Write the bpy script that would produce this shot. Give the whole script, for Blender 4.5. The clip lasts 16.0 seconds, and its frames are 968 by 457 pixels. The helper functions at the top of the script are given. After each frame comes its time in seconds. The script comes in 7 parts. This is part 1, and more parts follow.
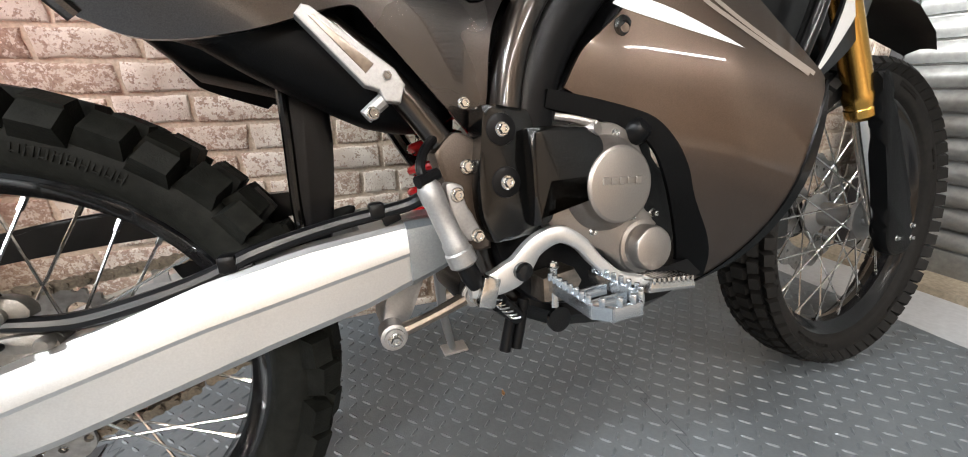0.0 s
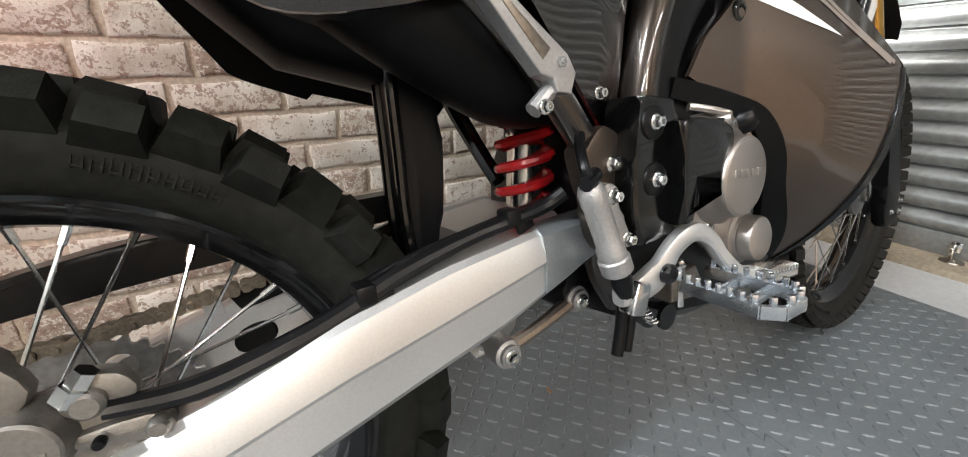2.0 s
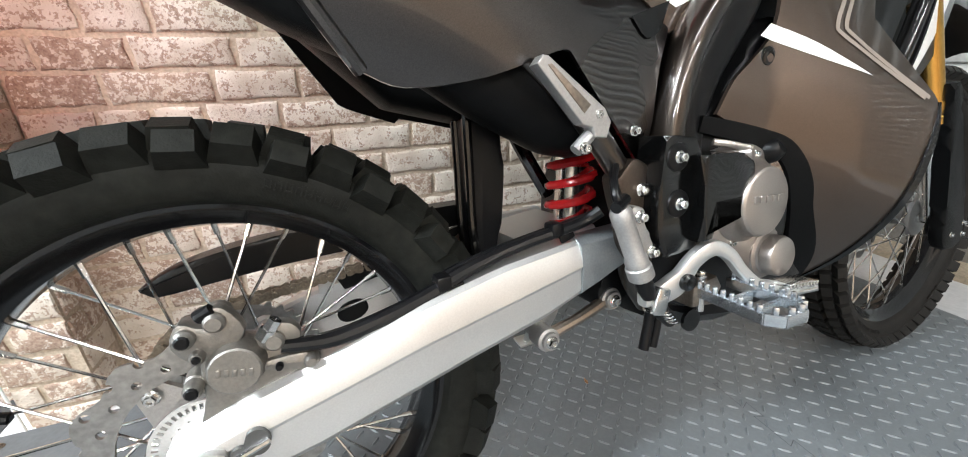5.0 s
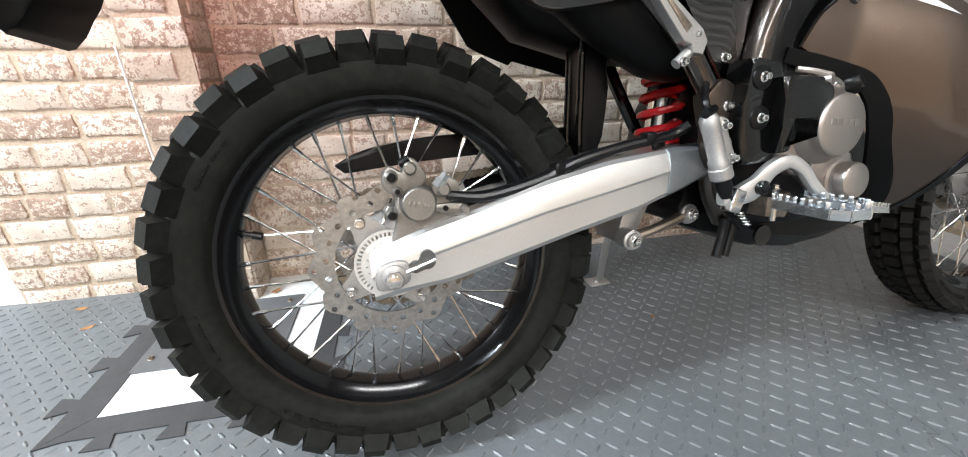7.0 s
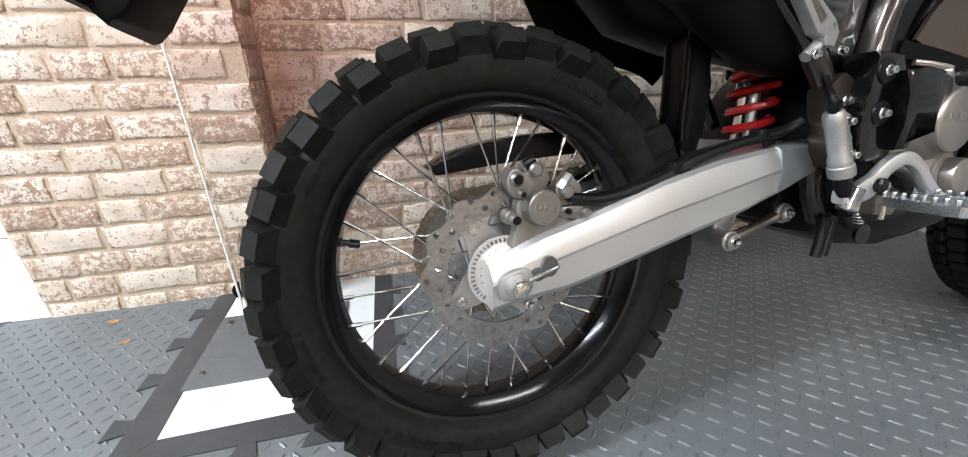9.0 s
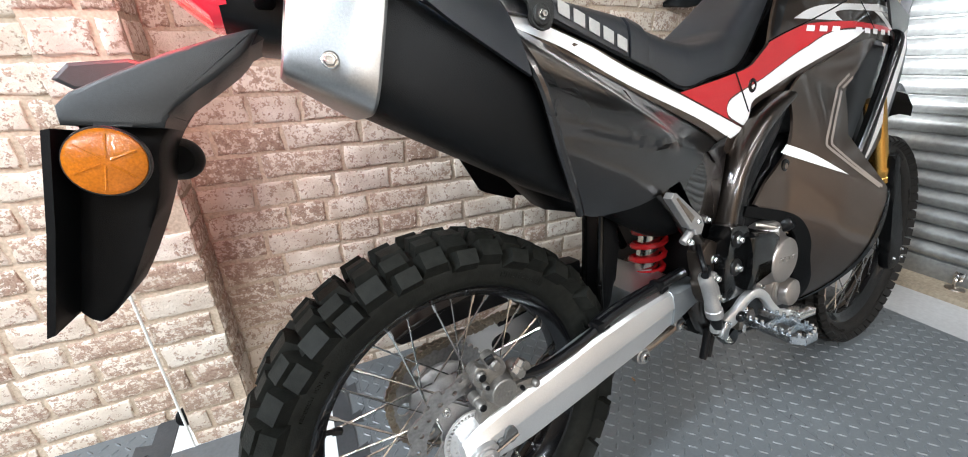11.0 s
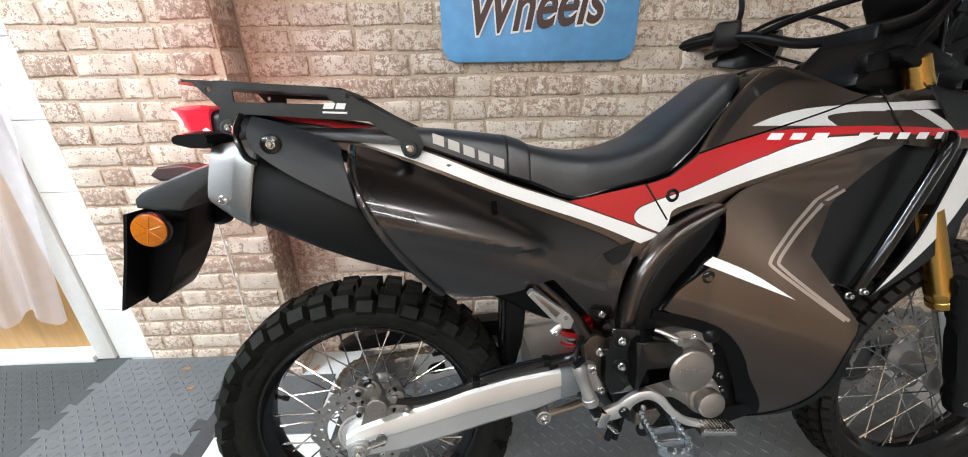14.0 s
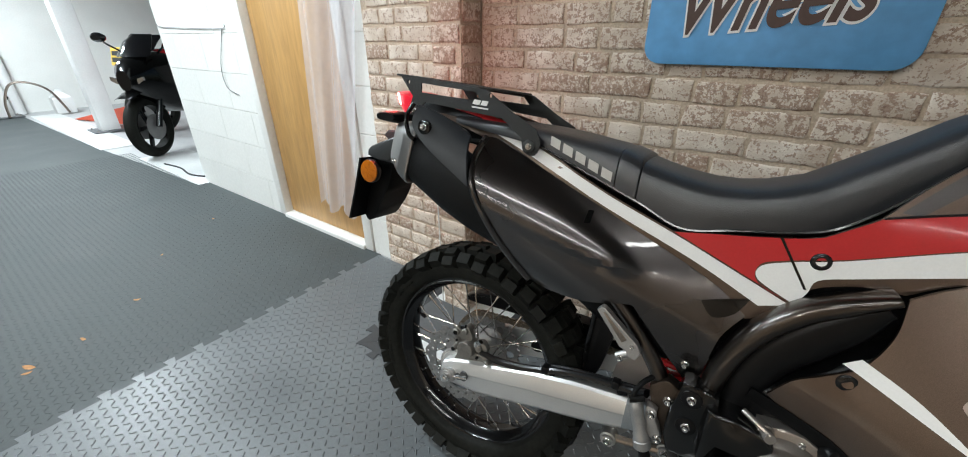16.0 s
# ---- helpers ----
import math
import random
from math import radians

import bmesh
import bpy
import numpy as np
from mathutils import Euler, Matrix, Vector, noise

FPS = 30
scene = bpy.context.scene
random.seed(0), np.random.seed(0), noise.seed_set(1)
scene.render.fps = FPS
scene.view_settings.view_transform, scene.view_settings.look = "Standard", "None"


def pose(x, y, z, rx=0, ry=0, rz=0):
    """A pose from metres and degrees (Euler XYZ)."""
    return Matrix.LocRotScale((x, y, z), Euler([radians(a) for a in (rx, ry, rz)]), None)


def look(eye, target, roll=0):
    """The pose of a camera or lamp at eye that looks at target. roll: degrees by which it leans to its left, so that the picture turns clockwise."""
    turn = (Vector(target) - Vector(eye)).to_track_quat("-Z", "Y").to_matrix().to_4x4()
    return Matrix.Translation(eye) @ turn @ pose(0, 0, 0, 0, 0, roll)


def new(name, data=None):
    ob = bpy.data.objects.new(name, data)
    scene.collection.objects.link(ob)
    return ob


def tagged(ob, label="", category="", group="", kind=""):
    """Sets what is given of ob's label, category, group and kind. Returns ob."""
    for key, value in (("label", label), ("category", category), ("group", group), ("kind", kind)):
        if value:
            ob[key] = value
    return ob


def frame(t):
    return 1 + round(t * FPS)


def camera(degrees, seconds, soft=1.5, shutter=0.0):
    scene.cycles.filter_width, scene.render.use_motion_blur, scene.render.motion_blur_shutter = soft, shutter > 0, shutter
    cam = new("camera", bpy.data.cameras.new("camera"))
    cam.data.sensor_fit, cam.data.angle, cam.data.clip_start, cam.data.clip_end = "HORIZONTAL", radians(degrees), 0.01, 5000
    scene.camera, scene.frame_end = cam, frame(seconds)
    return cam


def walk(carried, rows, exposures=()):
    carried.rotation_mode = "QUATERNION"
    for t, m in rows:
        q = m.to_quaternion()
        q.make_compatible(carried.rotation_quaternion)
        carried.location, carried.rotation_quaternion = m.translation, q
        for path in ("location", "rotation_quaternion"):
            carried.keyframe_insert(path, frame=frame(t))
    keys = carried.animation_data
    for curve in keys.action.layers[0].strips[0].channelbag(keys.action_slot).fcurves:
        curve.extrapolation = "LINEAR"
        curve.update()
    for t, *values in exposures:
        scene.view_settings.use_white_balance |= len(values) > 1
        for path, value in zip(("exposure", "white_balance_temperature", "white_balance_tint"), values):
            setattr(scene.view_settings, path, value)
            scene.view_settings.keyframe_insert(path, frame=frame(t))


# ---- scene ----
from mathutils.geometry import delaunay_2d_cdt

cam = camera(101.4, 16.0, soft=1.0)
PATH = [
    (0, (0.206, 0.153, 0.62), (0.791, 1.94, -0.059), -1.4),
    (0.5, (0.165, 0.175, 0.623), (0.769, 1.956, -0.057), -1.4),
    (1, (0.119, 0.218, 0.623), (0.797, 1.971, -0.061), -1.2),
    (1.5, (0.07, 0.249, 0.617), (0.852, 1.953, -0.08), -1.2),
    (2, (0.037, 0.279, 0.627), (0.897, 1.922, -0.122), -1.2),
    (2.5, (0.024, 0.299, 0.633), (0.983, 1.88, -0.126), -1.3),
    (3, (0.027, 0.306, 0.663), (1.054, 1.842, -0.102), -1.2),
    (3.2, (0.024, 0.302, 0.679), (1.05, 1.838, -0.087), -1.3),
    (5.3, (-0.021, 0.176, 0.678), (0.57, 1.929, -0.083), -1.3),
    (5.5, (-0.038, 0.161, 0.673), (0.542, 1.918, -0.087), -1.2),
    (6, (-0.073, 0.126, 0.665), (0.411, 1.917, -0.083), -1.1),
    (6.5, (-0.094, 0.084, 0.639), (0.302, 1.883, -0.142), -1.1),
    (7, (-0.132, 0.055, 0.605), (0.232, 1.857, -0.182), -0.8),
    (7.5, (-0.184, 0.051, 0.571), (0.135, 1.866, -0.207), -0.8),
    (8, (-0.217, 0.068, 0.563), (0.107, 1.879, -0.221), -0.8),
    (8.2, (-0.234, 0.08, 0.568), (0.1, 1.881, -0.235), -0.8),
    (10.3, (-0.322, 0.152, 0.742), (0.321, 1.887, -0.019), -1.0),
    (10.5, (-0.324, 0.152, 0.781), (0.358, 1.867, 0.011), -0.9),
    (11, (-0.319, 0.147, 0.879), (0.444, 1.821, 0.096), -1.2),
    (11.5, (-0.296, 0.117, 0.954), (0.584, 1.725, 0.155), -1.5),
    (12, (-0.266, 0.085, 1.015), (0.642, 1.666, 0.194), -1.3),
    (12.5, (-0.215, 0.047, 1.048), (0.634, 1.66, 0.225), -1.6),
    (13, (-0.099, -0.005, 1.064), (0.534, 1.705, 0.243), -2.0),
    (13.5, (0.021, -0.059, 1.069), (0.391, 1.729, 0.252), -1.3),
    (14, (0.083, -0.046, 1.072), (0.134, 1.784, 0.266), -1.0),
    (14.5, (0.156, -0.019, 1.069), (-0.092, 1.795, 0.265), -1.3),
    (15, (0.232, -0.006, 1.104), (-0.23, 1.736, 0.237), -0.9),
    (15.5, (0.318, -0.019, 1.136), (-0.508, 1.578, 0.261), -0.6),
    (16, (0.344, -0.038, 1.117), (-0.701, 1.428, 0.246), -0.1),
]
walk(cam, [(t, look(eye, target, roll)) for t, eye, target, roll in PATH],
     exposures=[(0, -0.06, 6250, 10), (2, -0.20, 6250, 9), (3, 0.03, 6150, 8), (5.5, 0.13, 6020, 7), (7, -0.03, 6020, 8), (8, -0.41, 6050, 9), (10.5, -0.18, 5860, 8), (13, -0.31, 6080, 8), (14.8, -0.75, 5980, 8), (15.5, -0.97, 5950, 2), (16, -1.18, 6020, 4)])

# ---- light ----
world = bpy.data.worlds.new("world")
scene.world = world
world.use_nodes = True
_bg = world.node_tree.nodes["Background"]
_sky = world.node_tree.nodes.new("ShaderNodeTexSky")
_sky.sky_type, _sky.sun_disc, _sky.sun_elevation, _sky.sun_rotation = "NISHITA", False, radians(35), radians(200)
world.node_tree.links.new(_sky.outputs[0], _bg.inputs[0])
_bg.inputs[1].default_value = 0.05


def area_lamp(name, m, sx, sy, watts, colour):
    data = bpy.data.lights.new(name, "AREA")
    data.shape, data.size, data.size_y, data.energy, data.color = "RECTANGLE", sx, sy, watts, colour
    ob = new(name, data)
    ob.matrix_world = m
    return ob


# unseen ceiling tubes assumed over the bay and the aisle, placed for their highlights
COOL, WARM = (0.95, 0.985, 1.0), (1.0, 0.955, 0.90)
TUBES = [(0.5, -0.60, 28, WARM), (1.25, -2.2, 55, WARM), (-2.2, 0.10, 170, COOL), (-0.3, -2.3, 48, WARM), (-2.3, -2.6, 140, COOL), (-5.0, 0.3, 240, COOL), (-7.8, 0.6, 280, COOL)]
for _x, _y, _watts, _tone in TUBES:
    area_lamp("unseen_tube_lamp", pose(_x, _y, 2.50), 1.4, 0.10, _watts, _tone)
# added warm lamp, out of view, that lights the tan wall for bounce
area_lamp("unseen_tube_lamp", pose(-0.6, -3.4, 2.40, 0, 0, 90), 1.4, 0.10, 115, (1.0, 0.87, 0.72))

# ---- materials ----
def material(name, colour, rough=0.5, metal=0.0, grain=0.0, grain_size=40.0, bump=0.0, bump_size=200.0,
             stain=0.0, stain_size=4.0, coat=0.0, spec=0.5, rough_var=0.0, stretch=(1, 1, 1)):
    """Colour with two scales of variation (grain and stains), relief and uneven roughness."""
    m = bpy.data.materials.new(name)
    m.use_nodes = True
    nt = m.node_tree
    n, link = nt.nodes, nt.links.new
    b = n["Principled BSDF"]
    b.inputs["Metallic"].default_value = metal
    b.inputs["Roughness"].default_value = rough
    b.inputs["Coat Weight"].default_value = coat
    b.inputs["Coat Roughness"].default_value = 0.04
    b.inputs["Specular IOR Level"].default_value = spec
    co = n.new("ShaderNodeTexCoord")
    mp = n.new("ShaderNodeMapping")
    mp.inputs["Scale"].default_value = stretch
    link(co.outputs["Object"], mp.inputs[0])
    base = (*colour, 1)
    fine, big = n.new("ShaderNodeTexNoise"), n.new("ShaderNodeTexNoise")
    fine.inputs["Scale"].default_value, fine.inputs["Detail"].default_value = grain_size, 5
    big.inputs["Scale"].default_value, big.inputs["Detail"].default_value = stain_size, 4
    link(mp.outputs[0], fine.inputs["Vector"]), link(mp.outputs[0], big.inputs["Vector"])
    mix1, mix2 = n.new("ShaderNodeMix"), n.new("ShaderNodeMix")
    for mx, src, amount in ((mix1, fine, grain), (mix2, big, stain)):
        mx.data_type = "RGBA"
        mx.blend_type = "MULTIPLY"
        ramp = n.new("ShaderNodeMapRange")
        ramp.inputs[1].default_value, ramp.inputs[2].default_value = 0.3, 0.7
        ramp.inputs[3].default_value, ramp.inputs[4].default_value = 1 - amount, 1 + amount * 0.6
        link(src.outputs[0], ramp.inputs[0])
        mx.inputs[0].default_value = 1
        link(ramp.outputs[0], mx.inputs[7])
    mix1.inputs[6].default_value = base
    link(mix1.outputs[2], mix2.inputs[6])
    link(mix2.outputs[2], b.inputs["Base Color"])
    if rough_var:
        rr = n.new("ShaderNodeMapRange")
        rr.inputs[1].default_value, rr.inputs[2].default_value = 0.3, 0.7
        rr.inputs[3].default_value, rr.inputs[4].default_value = max(0.02, rough - rough_var), min(1, rough + rough_var)
        link(big.outputs[0], rr.inputs[0]), link(rr.outputs[0], b.inputs["Roughness"])
    if bump:
        bp, rel = n.new("ShaderNodeBump"), n.new("ShaderNodeTexNoise")
        rel.inputs["Scale"].default_value, rel.inputs["Detail"].default_value = bump_size, 3
        link(mp.outputs[0], rel.inputs["Vector"]), link(rel.outputs[0], bp.inputs["Height"])
        bp.inputs["Strength"].default_value, bp.inputs["Distance"].default_value = bump, 0.002
        link(bp.outputs[0], b.inputs["Normal"])
    return m


def flake_paint(name, colour, rough=0.32):
    """Metallic paint: fine bright flakes under a clear coat."""
    m = material(name, colour, rough, 1.0, 0.22, 1100, 0.04, 1400, 0.08, 3, coat=0.9, rough_var=0.03)
    return m


def brick_material(name):
    """Whitewashed old brick: each piece takes its own share of white over red-brown."""
    m = bpy.data.materials.new(name)
    m.use_nodes = True
    n, link = m.node_tree.nodes, m.node_tree.links.new
    b = n["Principled BSDF"]
    b.inputs["Roughness"].default_value = 0.85
    geo, info, co = n.new("ShaderNodeNewGeometry"), n.new("ShaderNodeObjectInfo"), n.new("ShaderNodeTexCoord")
    worn, fine, tone = n.new("ShaderNodeTexNoise"), n.new("ShaderNodeTexNoise"), n.new("ShaderNodeTexNoise")
    for nd, s, d in ((worn, 56, 13), (fine, 190, 7), (tone, 14, 5)):
        nd.inputs["Scale"].default_value, nd.inputs["Detail"].default_value = s, d
        link(geo.outputs["Position"], nd.inputs["Vector"])
    worn.inputs["Roughness"].default_value = 0.72
    shift = n.new("ShaderNodeMath")
    shift.operation = "MULTIPLY_ADD"
    link(info.outputs["Random"], shift.inputs[0])
    shift.inputs[1].default_value, shift.inputs[2].default_value = 0.14, -0.07
    add = n.new("ShaderNodeMath")
    speck = n.new("ShaderNodeMath")
    speck.operation = "MULTIPLY_ADD"
    link(fine.outputs[0], speck.inputs[0]), link(worn.outputs[0], speck.inputs[2])
    speck.inputs[1].default_value = 0.45
    link(speck.outputs[0], add.inputs[0]), link(shift.outputs[0], add.inputs[1])
    white = n.new("ShaderNodeMapRange")
    white.inputs[1].default_value, white.inputs[2].default_value = 0.775, 0.720
    link(add.outputs[0], white.inputs[0])
    red = n.new("ShaderNodeValToRGB")
    red.color_ramp.elements[0].color, red.color_ramp.elements[1].color = (0.235, 0.140, 0.098, 1), (0.45, 0.325, 0.245, 1)
    red.color_ramp.elements[0].position, red.color_ramp.elements[1].position = 0.3, 0.65
    link(fine.outputs[0], red.inputs[0])
    pale = n.new("ShaderNodeValToRGB")
    pale.color_ramp.elements[0].color, pale.color_ramp.elements[1].color = (0.57, 0.47, 0.375, 1), (0.76, 0.675, 0.58, 1)
    pale.color_ramp.elements[0].position, pale.color_ramp.elements[1].position = 0.35, 0.62
    link(tone.outputs[0], pale.inputs[0])
    mx = n.new("ShaderNodeMix")
    mx.data_type = "RGBA"
    link(white.outputs[0], mx.inputs[0]), link(red.outputs[0], mx.inputs[6]), link(pale.outputs[0], mx.inputs[7])
    link(mx.outputs[2], b.inputs["Base Color"])
    bp = n.new("ShaderNodeBump")
    bp.inputs["Strength"].default_value, bp.inputs["Distance"].default_value = 0.8, 0.007
    link(speck.outputs[0], bp.inputs["Height"]), link(bp.outputs[0], b.inputs["Normal"])
    return m


M_BRICK = brick_material("whitewashed_brick")
M_MORTAR = material("mortar", (0.53, 0.425, 0.32), 0.92, 0, 0.25, 160, 0.5, 220, 0.2, 6)
M_WHITE = material("white_painted_block", (0.80, 0.80, 0.77), 0.6, 0, 0.04, 60, 0.08, 120, 0.06, 2)
M_TANWALL = material("tan_bounce_paint", (0.46, 0.375, 0.295), 0.75, 0, 0.08, 40, 0.1, 90, 0.1, 2)
M_TANFLOOR = material("tan_bounce_floor", (0.48, 0.41, 0.34), 0.55, 0, 0.12, 60, 0.2, 150, 0.14, 2)
M_CEIL = material("ceiling_paint", (0.20, 0.20, 0.198), 0.8, 0, 0.05, 40, 0.2, 90, 0.06, 2)
M_MAT = material("grey_vinyl_mat", (0.128, 0.139, 0.146), 0.37, 0, 0.10, 120, 0.15, 300, 0.14, 3, rough_var=0.08)
M_MATD = material("dark_vinyl_mat", (0.054, 0.063, 0.064), 0.68, 0, 0.12, 120, 0.15, 300, 0.2, 2.5, rough_var=0.08)
M_FLOORP = material("painted_concrete", (0.47, 0.47, 0.47), 0.5, 0, 0.10, 70, 0.2, 200, 0.12, 3)
M_CONC = material("bare_concrete_sill", (0.36, 0.30, 0.22), 0.85, 0, 0.25, 90, 0.4, 180, 0.2, 6)
M_SHUT = material("galvanised_steel", (0.36, 0.37, 0.365), 0.46, 0.7, 0.16, 60, 0.08, 90, 0.14, 7, rough_var=0.08)
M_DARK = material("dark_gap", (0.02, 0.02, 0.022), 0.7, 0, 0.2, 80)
M_WOOD = material("pale_wood_door", (0.50, 0.29, 0.10), 0.45, 0, 0.16, 60, 0.1, 120, 0.15, 3, stretch=(1, 1, 0.12))
M_TYRE = material("tyre_rubber", (0.0125, 0.0128, 0.0108), 0.58, 0, 0.35, 90, 0.25, 400, 0.3, 9, rough_var=0.10, spec=0.10)
M_TYRE_F = material("worn_tyre_rubber", (0.012, 0.0105, 0.009), 0.70, 0, 0.35, 90, 0.3, 400, 0.3, 9, spec=0.25)
M_RIM = material("black_anodised_rim", (0.004, 0.004, 0.0045), 0.14, 0.0, 0.1, 200, 0, 1, 0.1, 6)
M_CHROME = material("chrome_spoke", (0.72, 0.71, 0.69), 0.18, 1.0, 0.1, 300, 0, 1, 0.12, 12)
M_ALU = material("satin_aluminium", (0.73, 0.725, 0.715), 0.40, 0.9, 0.05, 500, 0.05, 700, 0.05, 6, rough_var=0.05)
M_CAST = material("cast_aluminium", (0.42, 0.41, 0.40), 0.45, 0.85, 0.10, 350, 0.22, 700, 0.10, 9)
M_STEEL = material("brushed_steel", (0.33, 0.28, 0.235), 0.34, 1.0, 0.2, 200, 0.06, 300, 0.2, 12)
M_ENGINE = material("engine_silver", (0.40, 0.365, 0.335), 0.36, 0.9, 0.07, 500, 0.12, 900, 0.08, 10)
M_GOLD = material("gold_anodised", (0.62, 0.36, 0.09), 0.25, 1.0, 0.08, 200, 0, 1, 0.1, 8)
M_RED = material("red_paint", (0.52, 0.012, 0.016), 0.25, 0, 0.06, 200, 0, 1, 0.06, 6, coat=0.4)
M_BLACK = material("black_plastic", (0.0042, 0.0042, 0.0046), 0.30, 0, 0.18, 300, 0.12, 900, 0.12, 6, spec=0.20)
M_MATTE = material("matte_black_plastic", (0.0036, 0.0037, 0.004), 0.46, 0, 0.2, 300, 0.2, 900, 0.15, 6, spec=0.11)
M_GLOSS = material("gloss_black", (0.0022, 0.0022, 0.0022), 0.16, 0, 0.1, 300, 0, 1, 0.1, 6, coat=0.2, spec=0.4)
M_BRONZE = flake_paint("bronze_grey_metallic", (0.124, 0.091, 0.071), 0.37)
# copy of the bronze, darkened for shade and dark reflections on the side cover
M_COVER = flake_paint("shade_darkened_bronze", (0.080, 0.073, 0.071), 0.28)
M_SPAR = flake_paint("dark_bronze_gloss", (0.050, 0.040, 0.033), 0.34)
M_SEAT = material("seat_vinyl", (0.013, 0.0145, 0.018), 0.36, 0, 0.2, 260, 0.30, 650, 0.12, 8, spec=0.95)
M_DECALW = material("white_film", (0.80, 0.79, 0.77), 0.28, 0, 0.03, 300, 0, 1, 0.04, 6, coat=0.3)
M_DECALR = material("red_film", (0.45, 0.014, 0.018), 0.28, 0, 0.05, 300, 0, 1, 0.05, 6, coat=0.3)
M_SIGNB = material("sign_blue", (0.135, 0.34, 0.61), 0.35, 0, 0.10, 30, 0.05, 90, 0.14, 5)
M_ZINC = material("zinc_plate", (0.66, 0.70, 0.74), 0.26, 1.0, 0.10, 300, 0.05, 500, 0.1, 20)

# ---- geometry helpers ----
def part(name, bm, mat, parent=None, label="", smooth=True, crease=35):
    """Links a bmesh as one mesh object under a thing or a part."""
    bmesh.ops.remove_doubles(bm, verts=bm.verts, dist=1e-6)
    bmesh.ops.recalc_face_normals(bm, faces=bm.faces)
    me = bpy.data.meshes.new(name)
    bm.to_mesh(me)
    bm.free()
    me.materials.append(mat)
    if smooth:
        me.shade_smooth()
        me.set_sharp_from_angle(angle=radians(crease))
    ob = new(name, me)
    ob.parent = parent
    if label:
        ob["label"] = label
    return ob


def thing(name, label, category, m=None, group="", kind=""):
    ob = new(name)
    ob.empty_display_size = 0.05
    if m is not None:
        ob.matrix_world = m
    return tagged(ob, label, category, group, kind)


def box(bm, c, s, m=None, bevel=0.0):
    r = bmesh.ops.create_cube(bm, size=1.0)
    vs = r["verts"]
    for v in vs:
        v.co = Vector((v.co.x * s[0], v.co.y * s[1], v.co.z * s[2]))
    if bevel:
        es = list({e for v in vs for e in v.link_edges})
        b = bmesh.ops.bevel(bm, geom=es, offset=bevel, segments=2, affect="EDGES", profile=0.5)
        vs = list({v for f in b["faces"] for v in f.verts} | {v for v in vs if v.is_valid})
    for v in vs:
        v.co = (m @ v.co if m is not None else v.co) + Vector(c)
    return bm


def axes(d):
    d = Vector(d).normalized()
    a = Vector((0, 0, 1)) if abs(d.z) < 0.9 else Vector((1, 0, 0))
    u = d.cross(a).normalized()
    return u, d.cross(u).normalized()


def ring(bm, c, u, v, r, seg, ph=0.0):
    c = Vector(c)
    return [bm.verts.new(c + u * (r * math.cos(ph + 2 * math.pi * i / seg)) + v * (r * math.sin(ph + 2 * math.pi * i / seg))) for i in range(seg)]


def bridge(bm, rings, close=False, cap=True):
    k = len(rings)
    for a, b in [(rings[i], rings[(i + 1) % k]) for i in range(k if close else k - 1)]:
        n = len(a)
        for i in range(n):
            bm.faces.new((a[i], a[(i + 1) % n], b[(i + 1) % n], b[i]))
    if cap and not close:
        bm.faces.new(rings[0]), bm.faces.new(rings[-1][::-1])


def turned(bm, p0, p1, prof, seg=24):
    """A turned body along p0-p1: prof is (share of the way, radius)."""
    p0, p1 = Vector(p0), Vector(p1)
    u, v = axes(p1 - p0)
    bridge(bm, [ring(bm, p0 + (p1 - p0) * t, u, v, r, seg) for t, r in prof])
    return bm


def rod(bm, p0, p1, r, r1=None, seg=12, bevel=0.0):
    r1 = r if r1 is None else r1
    ln = (Vector(p1) - Vector(p0)).length
    if bevel:
        t = bevel / ln
        return turned(bm, p0, p1, [(0, r - bevel), (t, r), (1 - t, r1), (1, r1 - bevel)], seg)
    return turned(bm, p0, p1, [(0, r), (1, r1)], seg)


def curve(pts, n=6, closed=False):
    """Catmull-Rom through pts."""
    P = [Vector(p) for p in pts]
    k = len(P)
    out = []
    for i in range(k if closed else k - 1):
        if closed:
            a, b, c, d = P[i - 1], P[i], P[(i + 1) % k], P[(i + 2) % k]
        else:
            a, b, c, d = P[max(i - 1, 0)], P[i], P[i + 1], P[min(i + 2, k - 1)]
        for j in range(n):
            t = j / n
            out.append(0.5 * (2 * b + (c - a) * t + (2 * a - 5 * b + 4 * c - d) * t * t + (3 * b - a - 3 * c + d) * t ** 3))
    if not closed:
        out.append(P[-1])
    return out


def hose(bm, pts, r, seg=10, n=6, smooth=True, close=False):
    """A round tube through pts; r may be a list of radii, one a point."""
    path = curve(pts, n, close) if smooth else [Vector(p) for p in pts]
    rs = r if isinstance(r, (list, tuple)) else None
    rings, u = [], None
    k = len(path)
    for i, p in enumerate(path):
        d = (path[(i + 1) % k] - path[i - 1]) if close else path[min(i + 1, k - 1)] - path[max(i - 1, 0)]
        d.normalize()
        if u is None:
            u = axes(d)[0]
        u = (u - d * u.dot(d)).normalized()
        if rs:
            f = i / (k - 1) * (len(rs) - 1)
            j = min(int(f), len(rs) - 2)
            rad = rs[j] + (rs[j + 1] - rs[j]) * (f - j)
        else:
            rad = r
        rings.append(ring(bm, p, u, d.cross(u), rad, seg))
    bridge(bm, rings, close)
    return bm


